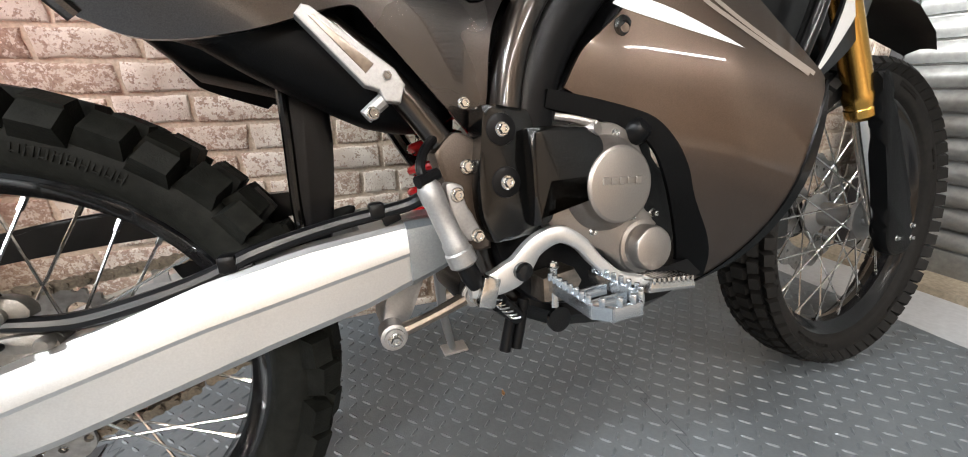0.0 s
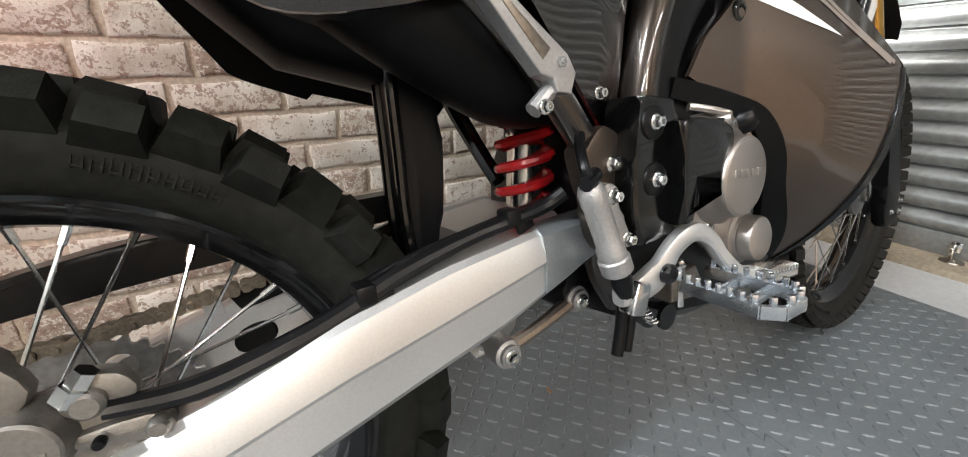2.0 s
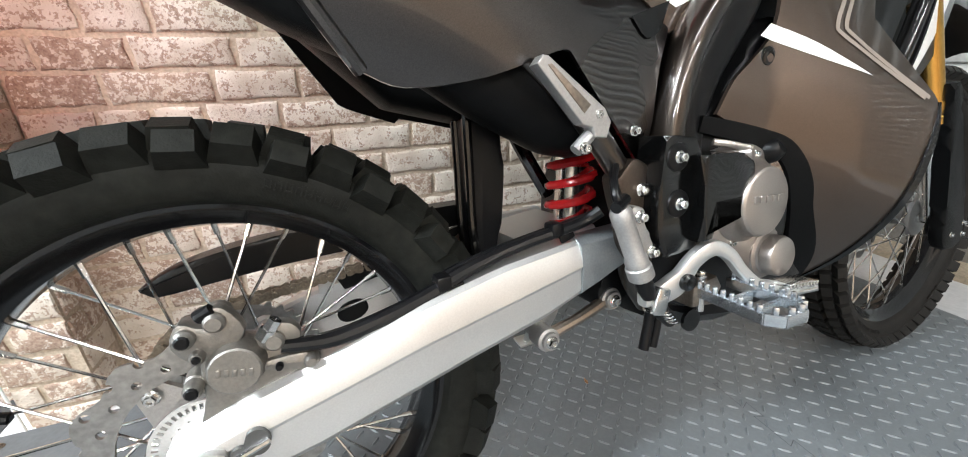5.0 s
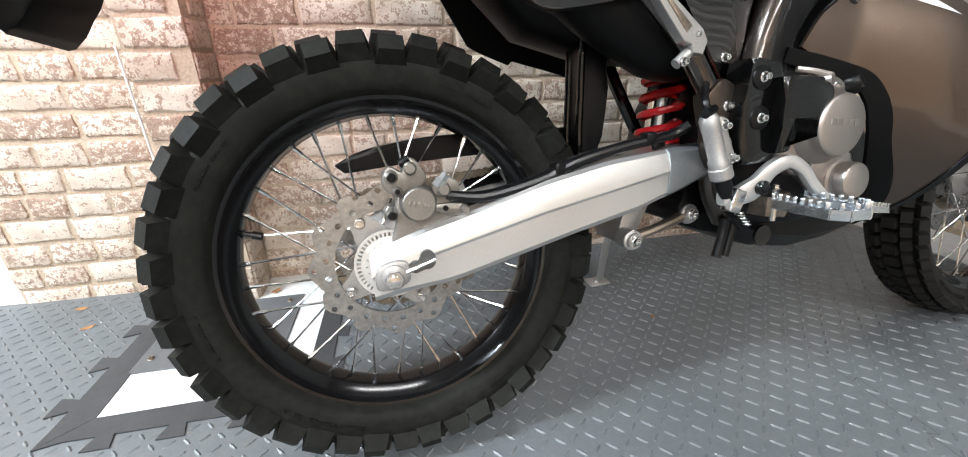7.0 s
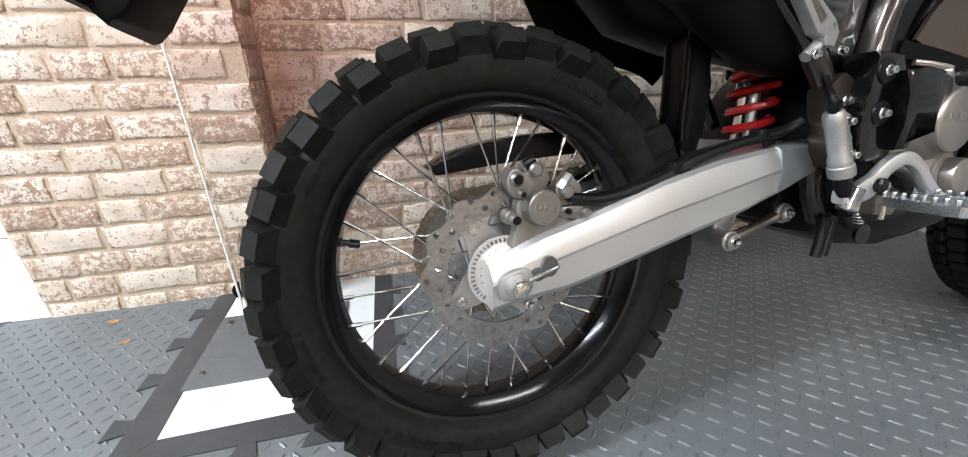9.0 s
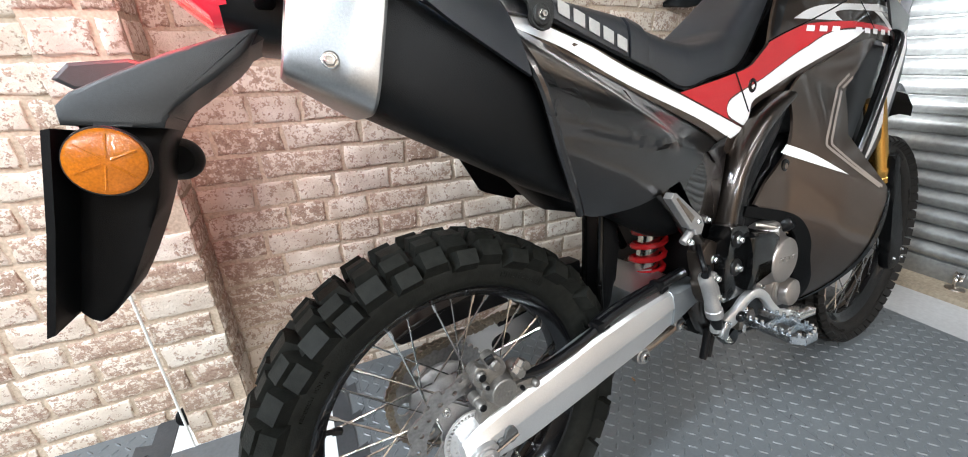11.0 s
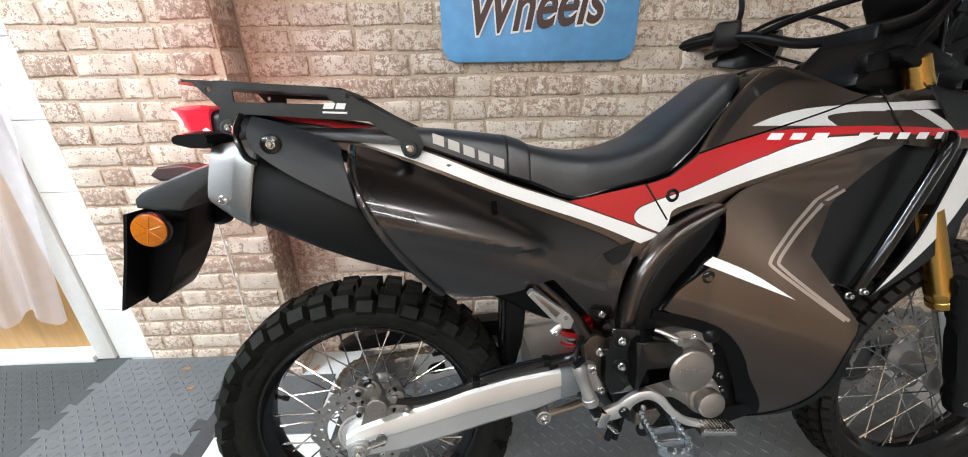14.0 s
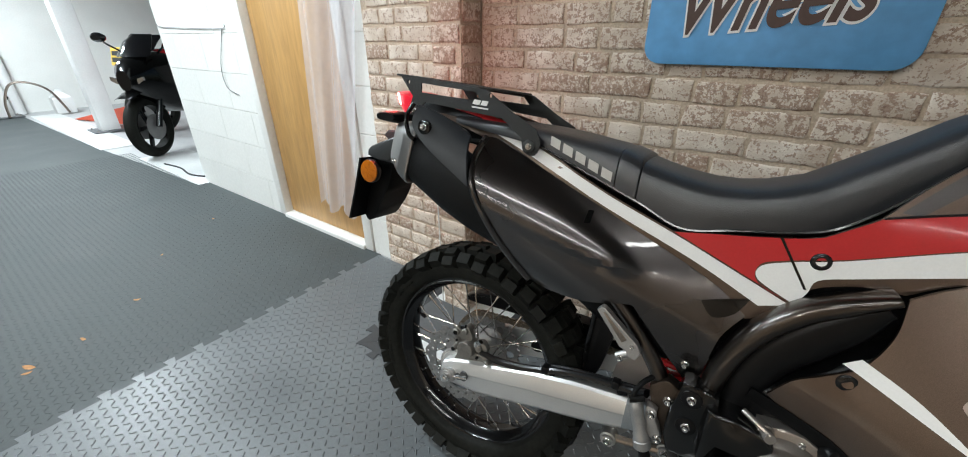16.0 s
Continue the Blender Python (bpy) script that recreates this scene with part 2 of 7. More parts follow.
def slab(bm, outline, y0, y1, bevel=0.0, hole=None):
    """A flat piece: outline in x and z, from y0 to y1."""
    vs = [bm.verts.new((x, y0, z)) for x, z in outline]
    f = bm.faces.new(vs)
    r = bmesh.ops.extrude_face_region(bm, geom=[f])
    top = [g for g in r["geom"] if isinstance(g, bmesh.types.BMVert)]
    for v in top:
        v.co.y = y1
    if bevel:
        es = [e for e in {e for v in vs + top for e in v.link_edges} if abs(e.verts[0].co.y - e.verts[1].co.y) < 1e-7]
        bmesh.ops.bevel(bm, geom=es, offset=bevel, segments=2, affect="EDGES", profile=0.5)
    return bm


def inside(x, z, pts):
    c = False
    k = len(pts)
    for i in range(k):
        (x0, z0), (x1, z1) = pts[i][:2], pts[i - 1][:2]
        if (z0 > z) != (z1 > z) and x < (x1 - x0) * (z - z0) / (z1 - z0) + x0:
            c = not c
    return c


def panel(bm, outline, yf, thick=0.004, step=0.03, lift=0.0):
    """A curved shell: outline in x and z, lying at y = yf(x, z) - lift, with thickness behind it."""
    f = bm.faces.new([bm.verts.new((x, 0, z)) for x, z in outline])
    if f.normal.y > 0:
        f.normal_flip()
    xs, zs = [p[0] for p in outline], [p[1] for p in outline]
    for lo, hi, nrm in ((min(xs), max(xs), (1, 0, 0)), (min(zs), max(zs), (0, 0, 1))):
        k = int((hi - lo) / step)
        for i in range(1, k + 1):
            at = lo + (hi - lo) * i / (k + 1)
            bmesh.ops.bisect_plane(bm, geom=bm.verts[:] + bm.edges[:] + bm.faces[:], dist=1e-5, plane_co=Vector(nrm) * at, plane_no=nrm)
    bmesh.ops.triangulate(bm, faces=[g for g in bm.faces if len(g.verts) > 4])
    for v in bm.verts:
        v.co.y = yf(v.co.x, v.co.z) - lift
    if thick:
        front = list(bm.faces)
        bmesh.ops.extrude_face_region(bm, geom=front)
        for v in {v for f2 in front if f2.is_valid for v in f2.verts}:
            v.co.y += thick
    return bm


def outline2(pts, n=5):
    """A closed smooth outline; a point given with a third value stays a sharp corner."""
    out = []
    k = len(pts)
    for i in range(k):
        a, b, c, d = pts[i - 1], pts[i], pts[(i + 1) % k], pts[(i + 2) % k]
        B, C = Vector(b[:2]), Vector(c[:2])
        A = Vector(a[:2]) if len(b) == 2 else B - (C - B) * 0.5
        D = Vector(d[:2]) if len(c) == 2 else C + (C - B) * 0.5
        for j in range(n):
            t = j / n
            p = 0.5 * (2 * B + (C - A) * t + (2 * A - 5 * B + 4 * C - D) * t * t + (3 * B - A - 3 * C + D) * t ** 3)
            out.append((p.x, p.y))
    return out


def lerp(x, table):
    """Piecewise linear: table of (x, value)."""
    if x <= table[0][0]:
        return table[0][1]
    for (a, va), (b, vb) in zip(table, table[1:]):
        if x <= b:
            return va + (vb - va) * (x - a) / (b - a)
    return table[-1][1]


def bolt(bm, p, d, r=0.007, h=0.005):
    """A flanged hex bolt head at p, facing d, with a hollow."""
    p, d, r, h = Vector(p), Vector(d).normalized(), r * 0.76, h * 0.85
    turned(bm, p, p + d * h * 0.45, [(0, r * 1.35), (0.6, r * 1.35), (1, r * 1.15)], 16)
    turned(bm, p + d * h * 0.4, p + d * h * 1.5, [(0, r), (0.75, r), (0.97, r * 0.85), (0.98, r * 0.5), (0.6, r * 0.45)], 6)
    return bm

# ---- the room ----
WALL_Y, PIL_Y, PIL_X0, PIL_X1 = 1.22, 1.10, -0.69, -0.56
WHITE_X0, WHITE_X1, WHITE_Y = -3.52, -1.19, 1.235
SHUT_X, MAT_X0, MAT_X1 = 1.95, -1.285, 1.545
CEIL = 2.55


def wall_box(name, x0, x1, y0, y1, z0, z1, mat, label, cat="wall"):
    bm = bmesh.new()
    box(bm, ((x0 + x1) / 2, (y0 + y1) / 2, (z0 + z1) / 2), (x1 - x0, y1 - y0, z1 - z0))
    return tagged(part(name, bm, mat, None, smooth=False), label, cat, kind="structure")


# ground slab under everything
wall_box("floor", -14, 3.2, -5.0, 6.0, -0.12, -0.012, M_FLOORP, "painted grey concrete floor under the rubber mats", "floor")
wall_brick = wall_box("wall_north", WHITE_X1, 2.6, WALL_Y, WALL_Y + 0.2, -0.012, CEIL, M_MORTAR, "whitewashed brick wall with sandy mortar joints")
pilaster = wall_box("wall_pilaster", PIL_X0, PIL_X1, PIL_Y, WALL_Y - 0.003, -0.012, CEIL, M_MORTAR, "narrow whitewashed brick pilaster on the wall")
# unseen ceiling; its grey is kept low so that reflections stay dark
wall_box("ceiling", -14, 3.2, -5.0, 6.0, CEIL, CEIL + 0.1, M_CEIL, "plain grey ceiling, out of view", "ceiling")
# unseen wall added behind the bay; tan to put warm bounce on the bike
wall_box("wall_south", -14, 3.2, -5.2, -5.0, -0.1, CEIL, M_TANWALL, "unseen tan wall added behind the bay for warm bounce light")
wall_box("wall_west", -14.2, -14, -5.2, 6.0, -0.1, CEIL, M_WHITE, "plain white painted wall at the far end")
wall_box("wall_far_north", -14, WHITE_X0, 6.0, 6.2, -0.1, CEIL, M_WHITE, "plain white painted wall")

# floor piece added out of view; bounces warm light into the paintwork
wall_box("floor_back", MAT_X0 + 0.01, 2.42, -4.998, -2.002, -0.0118, -0.002, M_TANFLOOR, "unseen tan floor added at the back of the bay to bounce light", "floor")

# ---- room details ----
M_EDGE = material("black_mat_edging", (0.045, 0.047, 0.050), 0.5, 0, 0.15, 150, 0.2, 400, 0.2, 8)
M_BOARD = material("white_board", (0.74, 0.75, 0.74), 0.45, 0, 0.05, 80, 0.1, 200, 0.08, 5)
M_PLATE = material("grey_steel_plate", (0.13, 0.135, 0.14), 0.5, 0.2, 0.1, 120, 0.1, 300, 0.15, 8)
M_LEAF = material("dry_leaf", (0.42, 0.20, 0.07), 0.7, 0, 0.3, 200, 0.3, 300, 0.3, 40)
M_FILM = material("clear_plastic_sheet", (0.76, 0.73, 0.77), 0.09, 0, 0.05, 30, 0.5, 9, 0.1, 3)
M_FILM.node_tree.nodes["Principled BSDF"].inputs["Alpha"].default_value = 0.44

# treadplate studs on the mats
HOLE = (-0.79, -0.30, 0.69, 1.22)


def studs(name, x0, x1, y0, y1, z, mat, parent, cell=0.0275, tall=0.0024):
    rnd = random.Random(3)
    vs, fs = [], []
    nx, ny = int((x1 - x0) / cell), int((y1 - y0) / cell)
    for i in range(nx):
        for j in range(ny):
            cx, cy = x0 + (i + 0.5) * cell, y0 + (j + 0.5) * cell
            if HOLE[0] < cx < HOLE[1] and HOLE[2] < cy < HOLE[3]:
                continue
            a = radians(45 if (i + j) % 2 else -45) + rnd.uniform(-0.03, 0.03)
            ca, sa = math.cos(a), math.sin(a)
            k = len(vs)
            for u, v, h in ((-0.0125, 0, -0.0005), (-0.006, -0.0036, -0.0005), (0.006, -0.0036, -0.0005), (0.0125, 0, -0.0005), (0.006, 0.0036, -0.0005), (-0.006, 0.0036, -0.0005), (-0.0075, 0, tall), (0.0075, 0, tall)):
                vs.append((cx + u * ca - v * sa, cy + u * sa + v * ca, z + h))
            fs += [(k, k + 1, k + 6), (k + 1, k + 2, k + 7, k + 6), (k + 2, k + 3, k + 7), (k + 3, k + 4, k + 7), (k + 4, k + 5, k + 6, k + 7), (k + 5, k, k + 6)]
    me = bpy.data.meshes.new(name)
    me.from_pydata(vs, [], fs)
    me.materials.append(mat)
    ob = new(name, me)
    ob.parent = parent
    ob["kind"] = "stuff"
    return ob


def mat_slab(name, outline, z0, z1, mat, label):
    bm = bmesh.new()
    f = bm.faces.new([bm.verts.new((x, y, z0)) for x, y in outline])
    r = bmesh.ops.extrude_face_region(bm, geom=[f])
    for g in r["geom"]:
        if isinstance(g, bmesh.types.BMVert):
            g.co.z = z1
    return tagged(part(name, bm, mat, None, smooth=False), label, "floor mat", kind="structure")


def teeth(x, y0, y1, pitch, depth, sgn):
    """Dovetail teeth of an interlocking edge along y."""
    out = []
    y = y0
    while y + pitch <= y1 + 1e-6:
        out += [(x, y), (x, y + pitch * 0.30), (x + sgn * depth, y + pitch * 0.22), (x + sgn * depth, y + pitch * 0.62), (x, y + pitch * 0.54)]
        y += pitch
    return out + [(x, y1)]


edge = teeth(MAT_X0, -2.0, WALL_Y - 0.004, 0.098, 0.030, -1)
grey_mat = mat_slab("floor_mat_grey", edge + [(MAT_X1, WALL_Y - 0.004), (MAT_X1, -2.0)], -0.012, 0.0, M_MAT, "mid-grey interlocking vinyl floor mats with treadplate studs")
dark_mat = mat_slab("floor_mat_dark", [(-12, -5), (MAT_X0 + 0.001, -5), (MAT_X0 + 0.001, WHITE_Y - 0.006), (-3.5, WHITE_Y - 0.006), (-3.5, 1.14), (-4.6, 1.10), (-5.9, 1.02), (-12, 0.9)], -0.0119, -0.003, M_MATD, "dark grey interlocking vinyl floor mats with treadplate studs")
studs("stud", MAT_X0 + 0.01, MAT_X1, -0.75, WALL_Y - 0.01, 0.0, M_MAT, grey_mat)
studs("stud", -5.2, MAT_X0 - 0.035, -1.3, WHITE_Y - 0.05, -0.003, M_MATD, dark_mat, tall=0.0017)
# tile joints in the grey mat
for _x in (-0.29, 0.71):
    bm = bmesh.new()
    pts = teeth(_x, -2.0, WALL_Y - 0.01, 0.098, 0.018, 1)
    for a, b in zip(pts, pts[1:]):
        d = Vector((b[0] - a[0], b[1] - a[1], 0))
        n = Vector((-d.y, d.x, 0)).normalized() * 0.0006
        bm.faces.new([bm.verts.new(Vector((*p, 0.0006)) + s * n) for p, s in ((a, -1), (b, -1), (b, 1), (a, 1))])
    part("tile_joint", bm, M_EDGE, grey_mat, smooth=False)

# cut-out in the mats behind the rear wheel: edging, board and bolted plate
cut = thing("floor_fixing", "white board and bolted grey plate set into the floor mat with black edging", "floor plate", kind="structure")


def strip(name, pts, z0, z1, mat):
    bm = bmesh.new()
    f = bm.faces.new([bm.verts.new((x, y, z0)) for x, y in pts])
    r = bmesh.ops.extrude_face_region(bm, geom=[f])
    for g in r["geom"]:
        if isinstance(g, bmesh.types.BMVert):
            g.co.z = z1
    return part(name, bm, mat, cut, smooth=False)


strip("board", [(-0.745, 0.730), (-0.34, 0.730), (-0.34, 1.215), (-0.745, 1.215)], 0.0003, 0.0015, M_BOARD)
strip("steel_plate", [(-0.742, 0.842), (-0.44, 0.842), (-0.44, 1.09), (-0.742, 1.09)], 0.0014, 0.006, M_PLATE)
strip("edging_strip", [(-0.798, 0.672), (-0.735, 0.728), (-0.748, 1.215), (-0.79, 1.215)] + [(x, y) for x, y in teeth(-0.795, 0.72, 1.21, 0.12, 0.035, -1)[::-1]], 0.0003, 0.0035, M_EDGE)
low = [(-0.798, 0.672)] + [(-y, x) for x, y in teeth(0.682, 0.30, 0.76, 0.115, 0.03, -1)][::-1] + [(-0.30, 0.735), (-0.735, 0.728)]
strip("edging_strip", low, 0.0003, 0.0030, M_EDGE)
strip("edging_strip", [(-0.372, 0.735), (-0.372, 1.215)] + [(x, y) for x, y in teeth(-0.325, 0.74, 1.21, 0.11, 0.025, 1)[::-1]], 0.0003, 0.0032, M_EDGE)
for _x, _y in ((-0.718, 0.882), (-0.47, 0.882), (-0.47, 1.06), (-0.718, 1.06)):
    bm = bmesh.new()
    bolt(bm, (_x, _y, 0.006), (0, 0, 1), 0.007, 0.005)
    part("bolt", bm, M_STEEL, cut)

# dry leaves on the floor
def leaf(x, y, s, turn, z=0.002):
    bm = bmesh.new()
    pts = outline2([(-1, 0, 1), (-0.4, 0.35), (0.3, 0.30), (1, 0.05, 1), (0.3, -0.32), (-0.4, -0.28)], 3)
    f = bm.faces.new([bm.verts.new((px * s, py * s, 0.15 * s * (px * px + 0.6 * py))) for px, py in pts])
    bmesh.ops.triangulate(bm, faces=[f])
    r = bmesh.ops.extrude_face_region(bm, geom=list(bm.faces))
    for g in r["geom"]:
        if isinstance(g, bmesh.types.BMVert):
            g.co.z += 0.0006
    ob = part("dry_leaf", bm, M_LEAF)
    ob.matrix_world = pose(x, y, z, 4, 3, turn)
    return tagged(ob, "small dry brown leaf lying on the floor mat", "leaf", "fallen leaves")


for _l in ((-1.698, -0.124, 0.028, 30, -0.001), (-1.665, -0.135, 0.016, 80, -0.001), (-1.89, 0.265, 0.016, 60, -0.001), (-1.737, 0.039, 0.017, 20, -0.001), (0.447, 0.785, 0.010, 80, 0.002),
           (-1.015, 1.151, 0.016, 10, 0.002), (-0.941, 1.05, 0.015, 40, 0.002), (-0.52, 1.12, 0.018, 60, 0.008), (-2.6, 0.9, 0.014, 10, -0.001), (-2.3, 0.5, 0.012, 130, -0.001)):
    leaf(*_l)

# front strip of painted floor beyond the mats
wall_box("floor_strip", MAT_X1 + 0.001, 1.799, -1.6, WALL_Y - 0.004, -0.0119, -0.002, M_FLOORP, "pale painted concrete strip before the shutter", "floor")

# white block wall with a door
wall_box("wall_white_core", WHITE_X0, -2.30, WHITE_Y + 0.006, WHITE_Y + 0.20, -0.012, CEIL, M_WHITE, "white painted block wall")
wall_box("wall_white_pier", -1.34, WHITE_X1 - 0.001, WHITE_Y + 0.006, WHITE_Y + 0.20, -0.012, CEIL, M_WHITE, "white painted block pier beside the door")
wall_box("wall_white_lintel", -2.30, -1.34, WHITE_Y + 0.006, WHITE_Y + 0.20, 2.10, CEIL, M_WHITE, "white painted wall over the door")
wall_box("wall_behind_door", -2.4, -1.2, WHITE_Y + 0.21, WHITE_Y + 0.26, -0.012, CEIL, M_WHITE, "plain wall behind the door")
wall_white = bpy.data.objects["wall_white_core"]


def block_piece(x0, x1, z0, z1, parent):
    bm = bmesh.new()
    box(bm, (0, 0, 0), (x1 - x0 - 0.003, 0.0095, z1 - z0 - 0.003), bevel=0.0012)
    ob = part("block", bm, M_WHITE, parent, smooth=False)
    ob.location = ((x0 + x1) / 2, WHITE_Y + 0.004, (z0 + z1) / 2)


for _r in range(11):
    z0 = -0.01 + _r * 0.23
    cuts = [-3.52, -3.08, -2.64, -2.33] if _r % 2 else [-3.52, -3.30, -2.86, -2.42, -2.33]
    for a, b in zip(cuts, cuts[1:]):
        block_piece(a, b, z0, min(z0 + 0.23, CEIL), wall_white)
    block_piece(-1.335, WHITE_X1, z0, min(z0 + 0.23, CEIL), bpy.data.objects["wall_white_pier"])

door = thing("door_1", "plain pale wood door, closed, in a white frame", "door", kind="structure")
bm = bmesh.new()
box(bm, (-1.823, WHITE_Y + 0.06, 1.035), (0.83, 0.044, 2.02), bevel=0.003)
part("door_leaf", bm, M_WOOD, door, "pale wood veneer door leaf")
for nm, c, s in (("door_frame", (-2.275, WHITE_Y + 0.03, 1.05), (0.07, 0.085, 2.10)), ("door_frame", (-1.372, WHITE_Y + 0.03, 1.05), (0.07, 0.085, 2.10)), ("door_frame", (-1.823, WHITE_Y + 0.03, 2.075), (0.83, 0.085, 0.05)),
                 ("threshold", (-1.823, WHITE_Y + 0.02, 0.006), (0.83, 0.09, 0.034))):
    bm = bmesh.new()
    box(bm, c, s, bevel=0.004)
    part(nm, bm, M_WHITE, door)
# clear plastic sheet hanging over the door
bm = bmesh.new()
rings = []
for j in range(13):
    z = 0.22 + (2.3 - 0.22) * j / 12
    rings.append([bm.verts.new((lerp(z, [(0.2, -1.74), (1.3, -1.62), (2.3, -1.56)]) + (lerp(z, [(0.2, -1.42), (1.3, -1.20), (2.3, -1.15)]) - lerp(z, [(0.2, -1.74), (1.3, -1.62), (2.3, -1.56)])) * i / 24,
                                1.195 + 0.014 * math.sin(i * 0.55 + z) + 0.006 * math.sin(i * 1.3 - z * 2), z + (0.03 * math.sin(i * 0.5) if j == 0 else 0))) for i in range(25)])
for a, b in zip(rings, rings[1:]):
    for i in range(24):
        bm.faces.new((a[i], a[i + 1], b[i + 1], b[i]))
tagged(part("plastic_sheet", bm, M_FILM, None, crease=80), "crumpled clear plastic sheet hanging over the door", "plastic sheet")

# thin cable on the white wall
bm = bmesh.new()
hose(bm, [(-3.50, WHITE_Y - 0.004, 1.205), (-3.44, WHITE_Y - 0.006, 1.186), (-2.98, WHITE_Y - 0.007, 1.172), (-2.52, WHITE_Y - 0.006, 1.165), (-2.47, WHITE_Y - 0.004, 1.185)], 0.0022, 6)
hose(bm, [(-2.51, WHITE_Y - 0.005, 1.162), (-2.58, WHITE_Y - 0.008, 1.05), (-2.645, WHITE_Y - 0.010, 0.93), (-2.63, WHITE_Y - 0.010, 0.82), (-2.50, WHITE_Y - 0.006, 0.78)], 0.0022, 6)
tagged(part("wall_cable", bm, M_PLATE, None), "thin dark cable pinned to the white wall", "cable")

# sign board
def sign():
    s = thing("shop_sign", "blue rounded sign board with dark script lettering on the brick wall", "sign")
    x0, x1, z0, z1, r = 0.008, 0.562, 1.050, 1.62, 0.045
    pts = []
    for cx, cz, a0 in ((x1 - r, z1 - r, 0), (x0 + r, z1 - r, 90), (x0 + r, z0 + r, 180), (x1 - r, z0 + r, 270)):
        pts += [(cx + r * math.cos(radians(a0 + k * 15)), cz + r * math.sin(radians(a0 + k * 15))) for k in range(7)]
    bm = bmesh.new()
    slab(bm, pts, 1.196, 1.206, 0.002)
    part("sign_board", bm, M_SIGNB, s)
    for off, depth, mat, nm in ((0.0235, 1.1945, M_DECALW, "letter_outline"), (0.009, 1.1935, M_INK, "lettering")):
        fc = bpy.data.curves.new("wheels_text", "FONT")
        fc.body, fc.size, fc.shear, fc.offset, fc.extrude, fc.space_character = "Wheels", 0.155, 0.40, off * 0.35, 0.0005, 1.0
        tmp = new("text_tmp", fc)
        dg = bpy.context.evaluated_depsgraph_get()
        me = bpy.data.meshes.new_from_object(tmp.evaluated_get(dg))
        bpy.data.objects.remove(tmp)
        me.materials.clear()
        me.materials.append(mat)
        t = new(nm, me)
        t.parent = s
        t.matrix_basis = Matrix.Translation((0.074, depth, 1.122)) @ pose(0, 0, 0, 90, 0, 0) @ pose(0, 0, 0, 0, 0, 4.5) @ Matrix.Diagonal((0.80, 1.10, 1, 1))
    return s


M_INK = material("dark_brown_ink", (0.060, 0.030, 0.024), 0.4, 0, 0.1, 80)
sign()

# pale bead down the pilaster's corner
bm = bmesh.new()
hose(bm, [(PIL_X0 - 0.004, PIL_Y - 0.010, z) for z in (0.0, 0.2, 0.4, 0.64)], 0.0026, 6)
tagged(part("trim", bm, M_WHITE, None), "thin white cord at the foot of the brick pilaster corner", "trim", kind="structure")

# small rubber foot lying at the wall
bm = bmesh.new()
turned(bm, (-0.722, 1.186, 0.030), (-0.716, 1.170, 0.036), [(0, 0.020), (0.2, 0.024), (0.75, 0.024), (0.9, 0.021), (1, 0.017)], 20)
tagged(part("rubber_foot", bm, M_MATTE, None), "small round black rubber foot against the brick wall", "rubber foot")

# ---- the aisle beyond the white wall ----
M_PAINTW = material("white_floor_paint", (0.66, 0.67, 0.66), 0.5, 0, 0.08, 60, 0.1, 150, 0.12, 3)
M_PILLAR = material("white_steel_paint", (0.78, 0.78, 0.77), 0.4, 0, 0.04, 60, 0, 1, 0.05, 3)
M_ORANGE = material("orange_red_paint", (0.62, 0.09, 0.04), 0.45, 0, 0.08, 60, 0, 1, 0.1, 6)
M_YELLOW = material("yellow_plate", (0.75, 0.50, 0.03), 0.35, 0, 0.05, 80)
M_GREENS = material("green_sign", (0.02, 0.30, 0.16), 0.4, 0, 0.05, 80)
wall_box("floor_paint_strip", -9.2, -5.6, 1.02, 1.36, -0.0119, -0.0015, M_PAINTW, "white painted floor strip", "floor")
wall_box("floor_paint_bay", -4.85, -3.45, 1.145, 1.60, -0.0119, -0.0016, M_PAINTW, "white painted floor in the side bay", "floor")
wall_box("wall_screen", -9.9, -9.8, -1.5, 4.0, -0.012, CEIL, M_WHITE, "plain white panel wall far back")


def column(x, y, w):
    c = thing("steel_column", "white painted square steel column on a base plate", "column", group="columns in the aisle")
    bm = bmesh.new()
    box(bm, (x, y, CEIL / 2), (w, w, CEIL - 0.01), bevel=0.008)
    part("shaft", bm, M_PILLAR, c)
    bm = bmesh.new()
    box(bm, (x, y, 0.008), (w + 0.18, w + 0.18, 0.018), bevel=0.003)
    part("base_plate", bm, M_PLATE, c)
    for a in (-1, 1):
        for b in (-1, 1):
            bm = bmesh.new()
            bolt(bm, (x + a * (w / 2 + 0.05), y + b * (w / 2 + 0.05), 0.017), (0, 0, 1), 0.012, 0.01)
            part("bolt", bm, M_STEEL, c)


column(-6.85, 1.42, 0.20)
column(-9.35, 0.80, 0.16)
bm = bmesh.new()
turned(bm, (-9.6, 0.95, -0.003), (-9.6, 0.95, CEIL - 0.01), [(0, 0.10), (0.4, 0.10), (0.405, 0.075), (1, 0.075)], 24)
tagged(part("down_pipe", bm, M_PILLAR), "white painted round pipe against the far wall", "pipe")


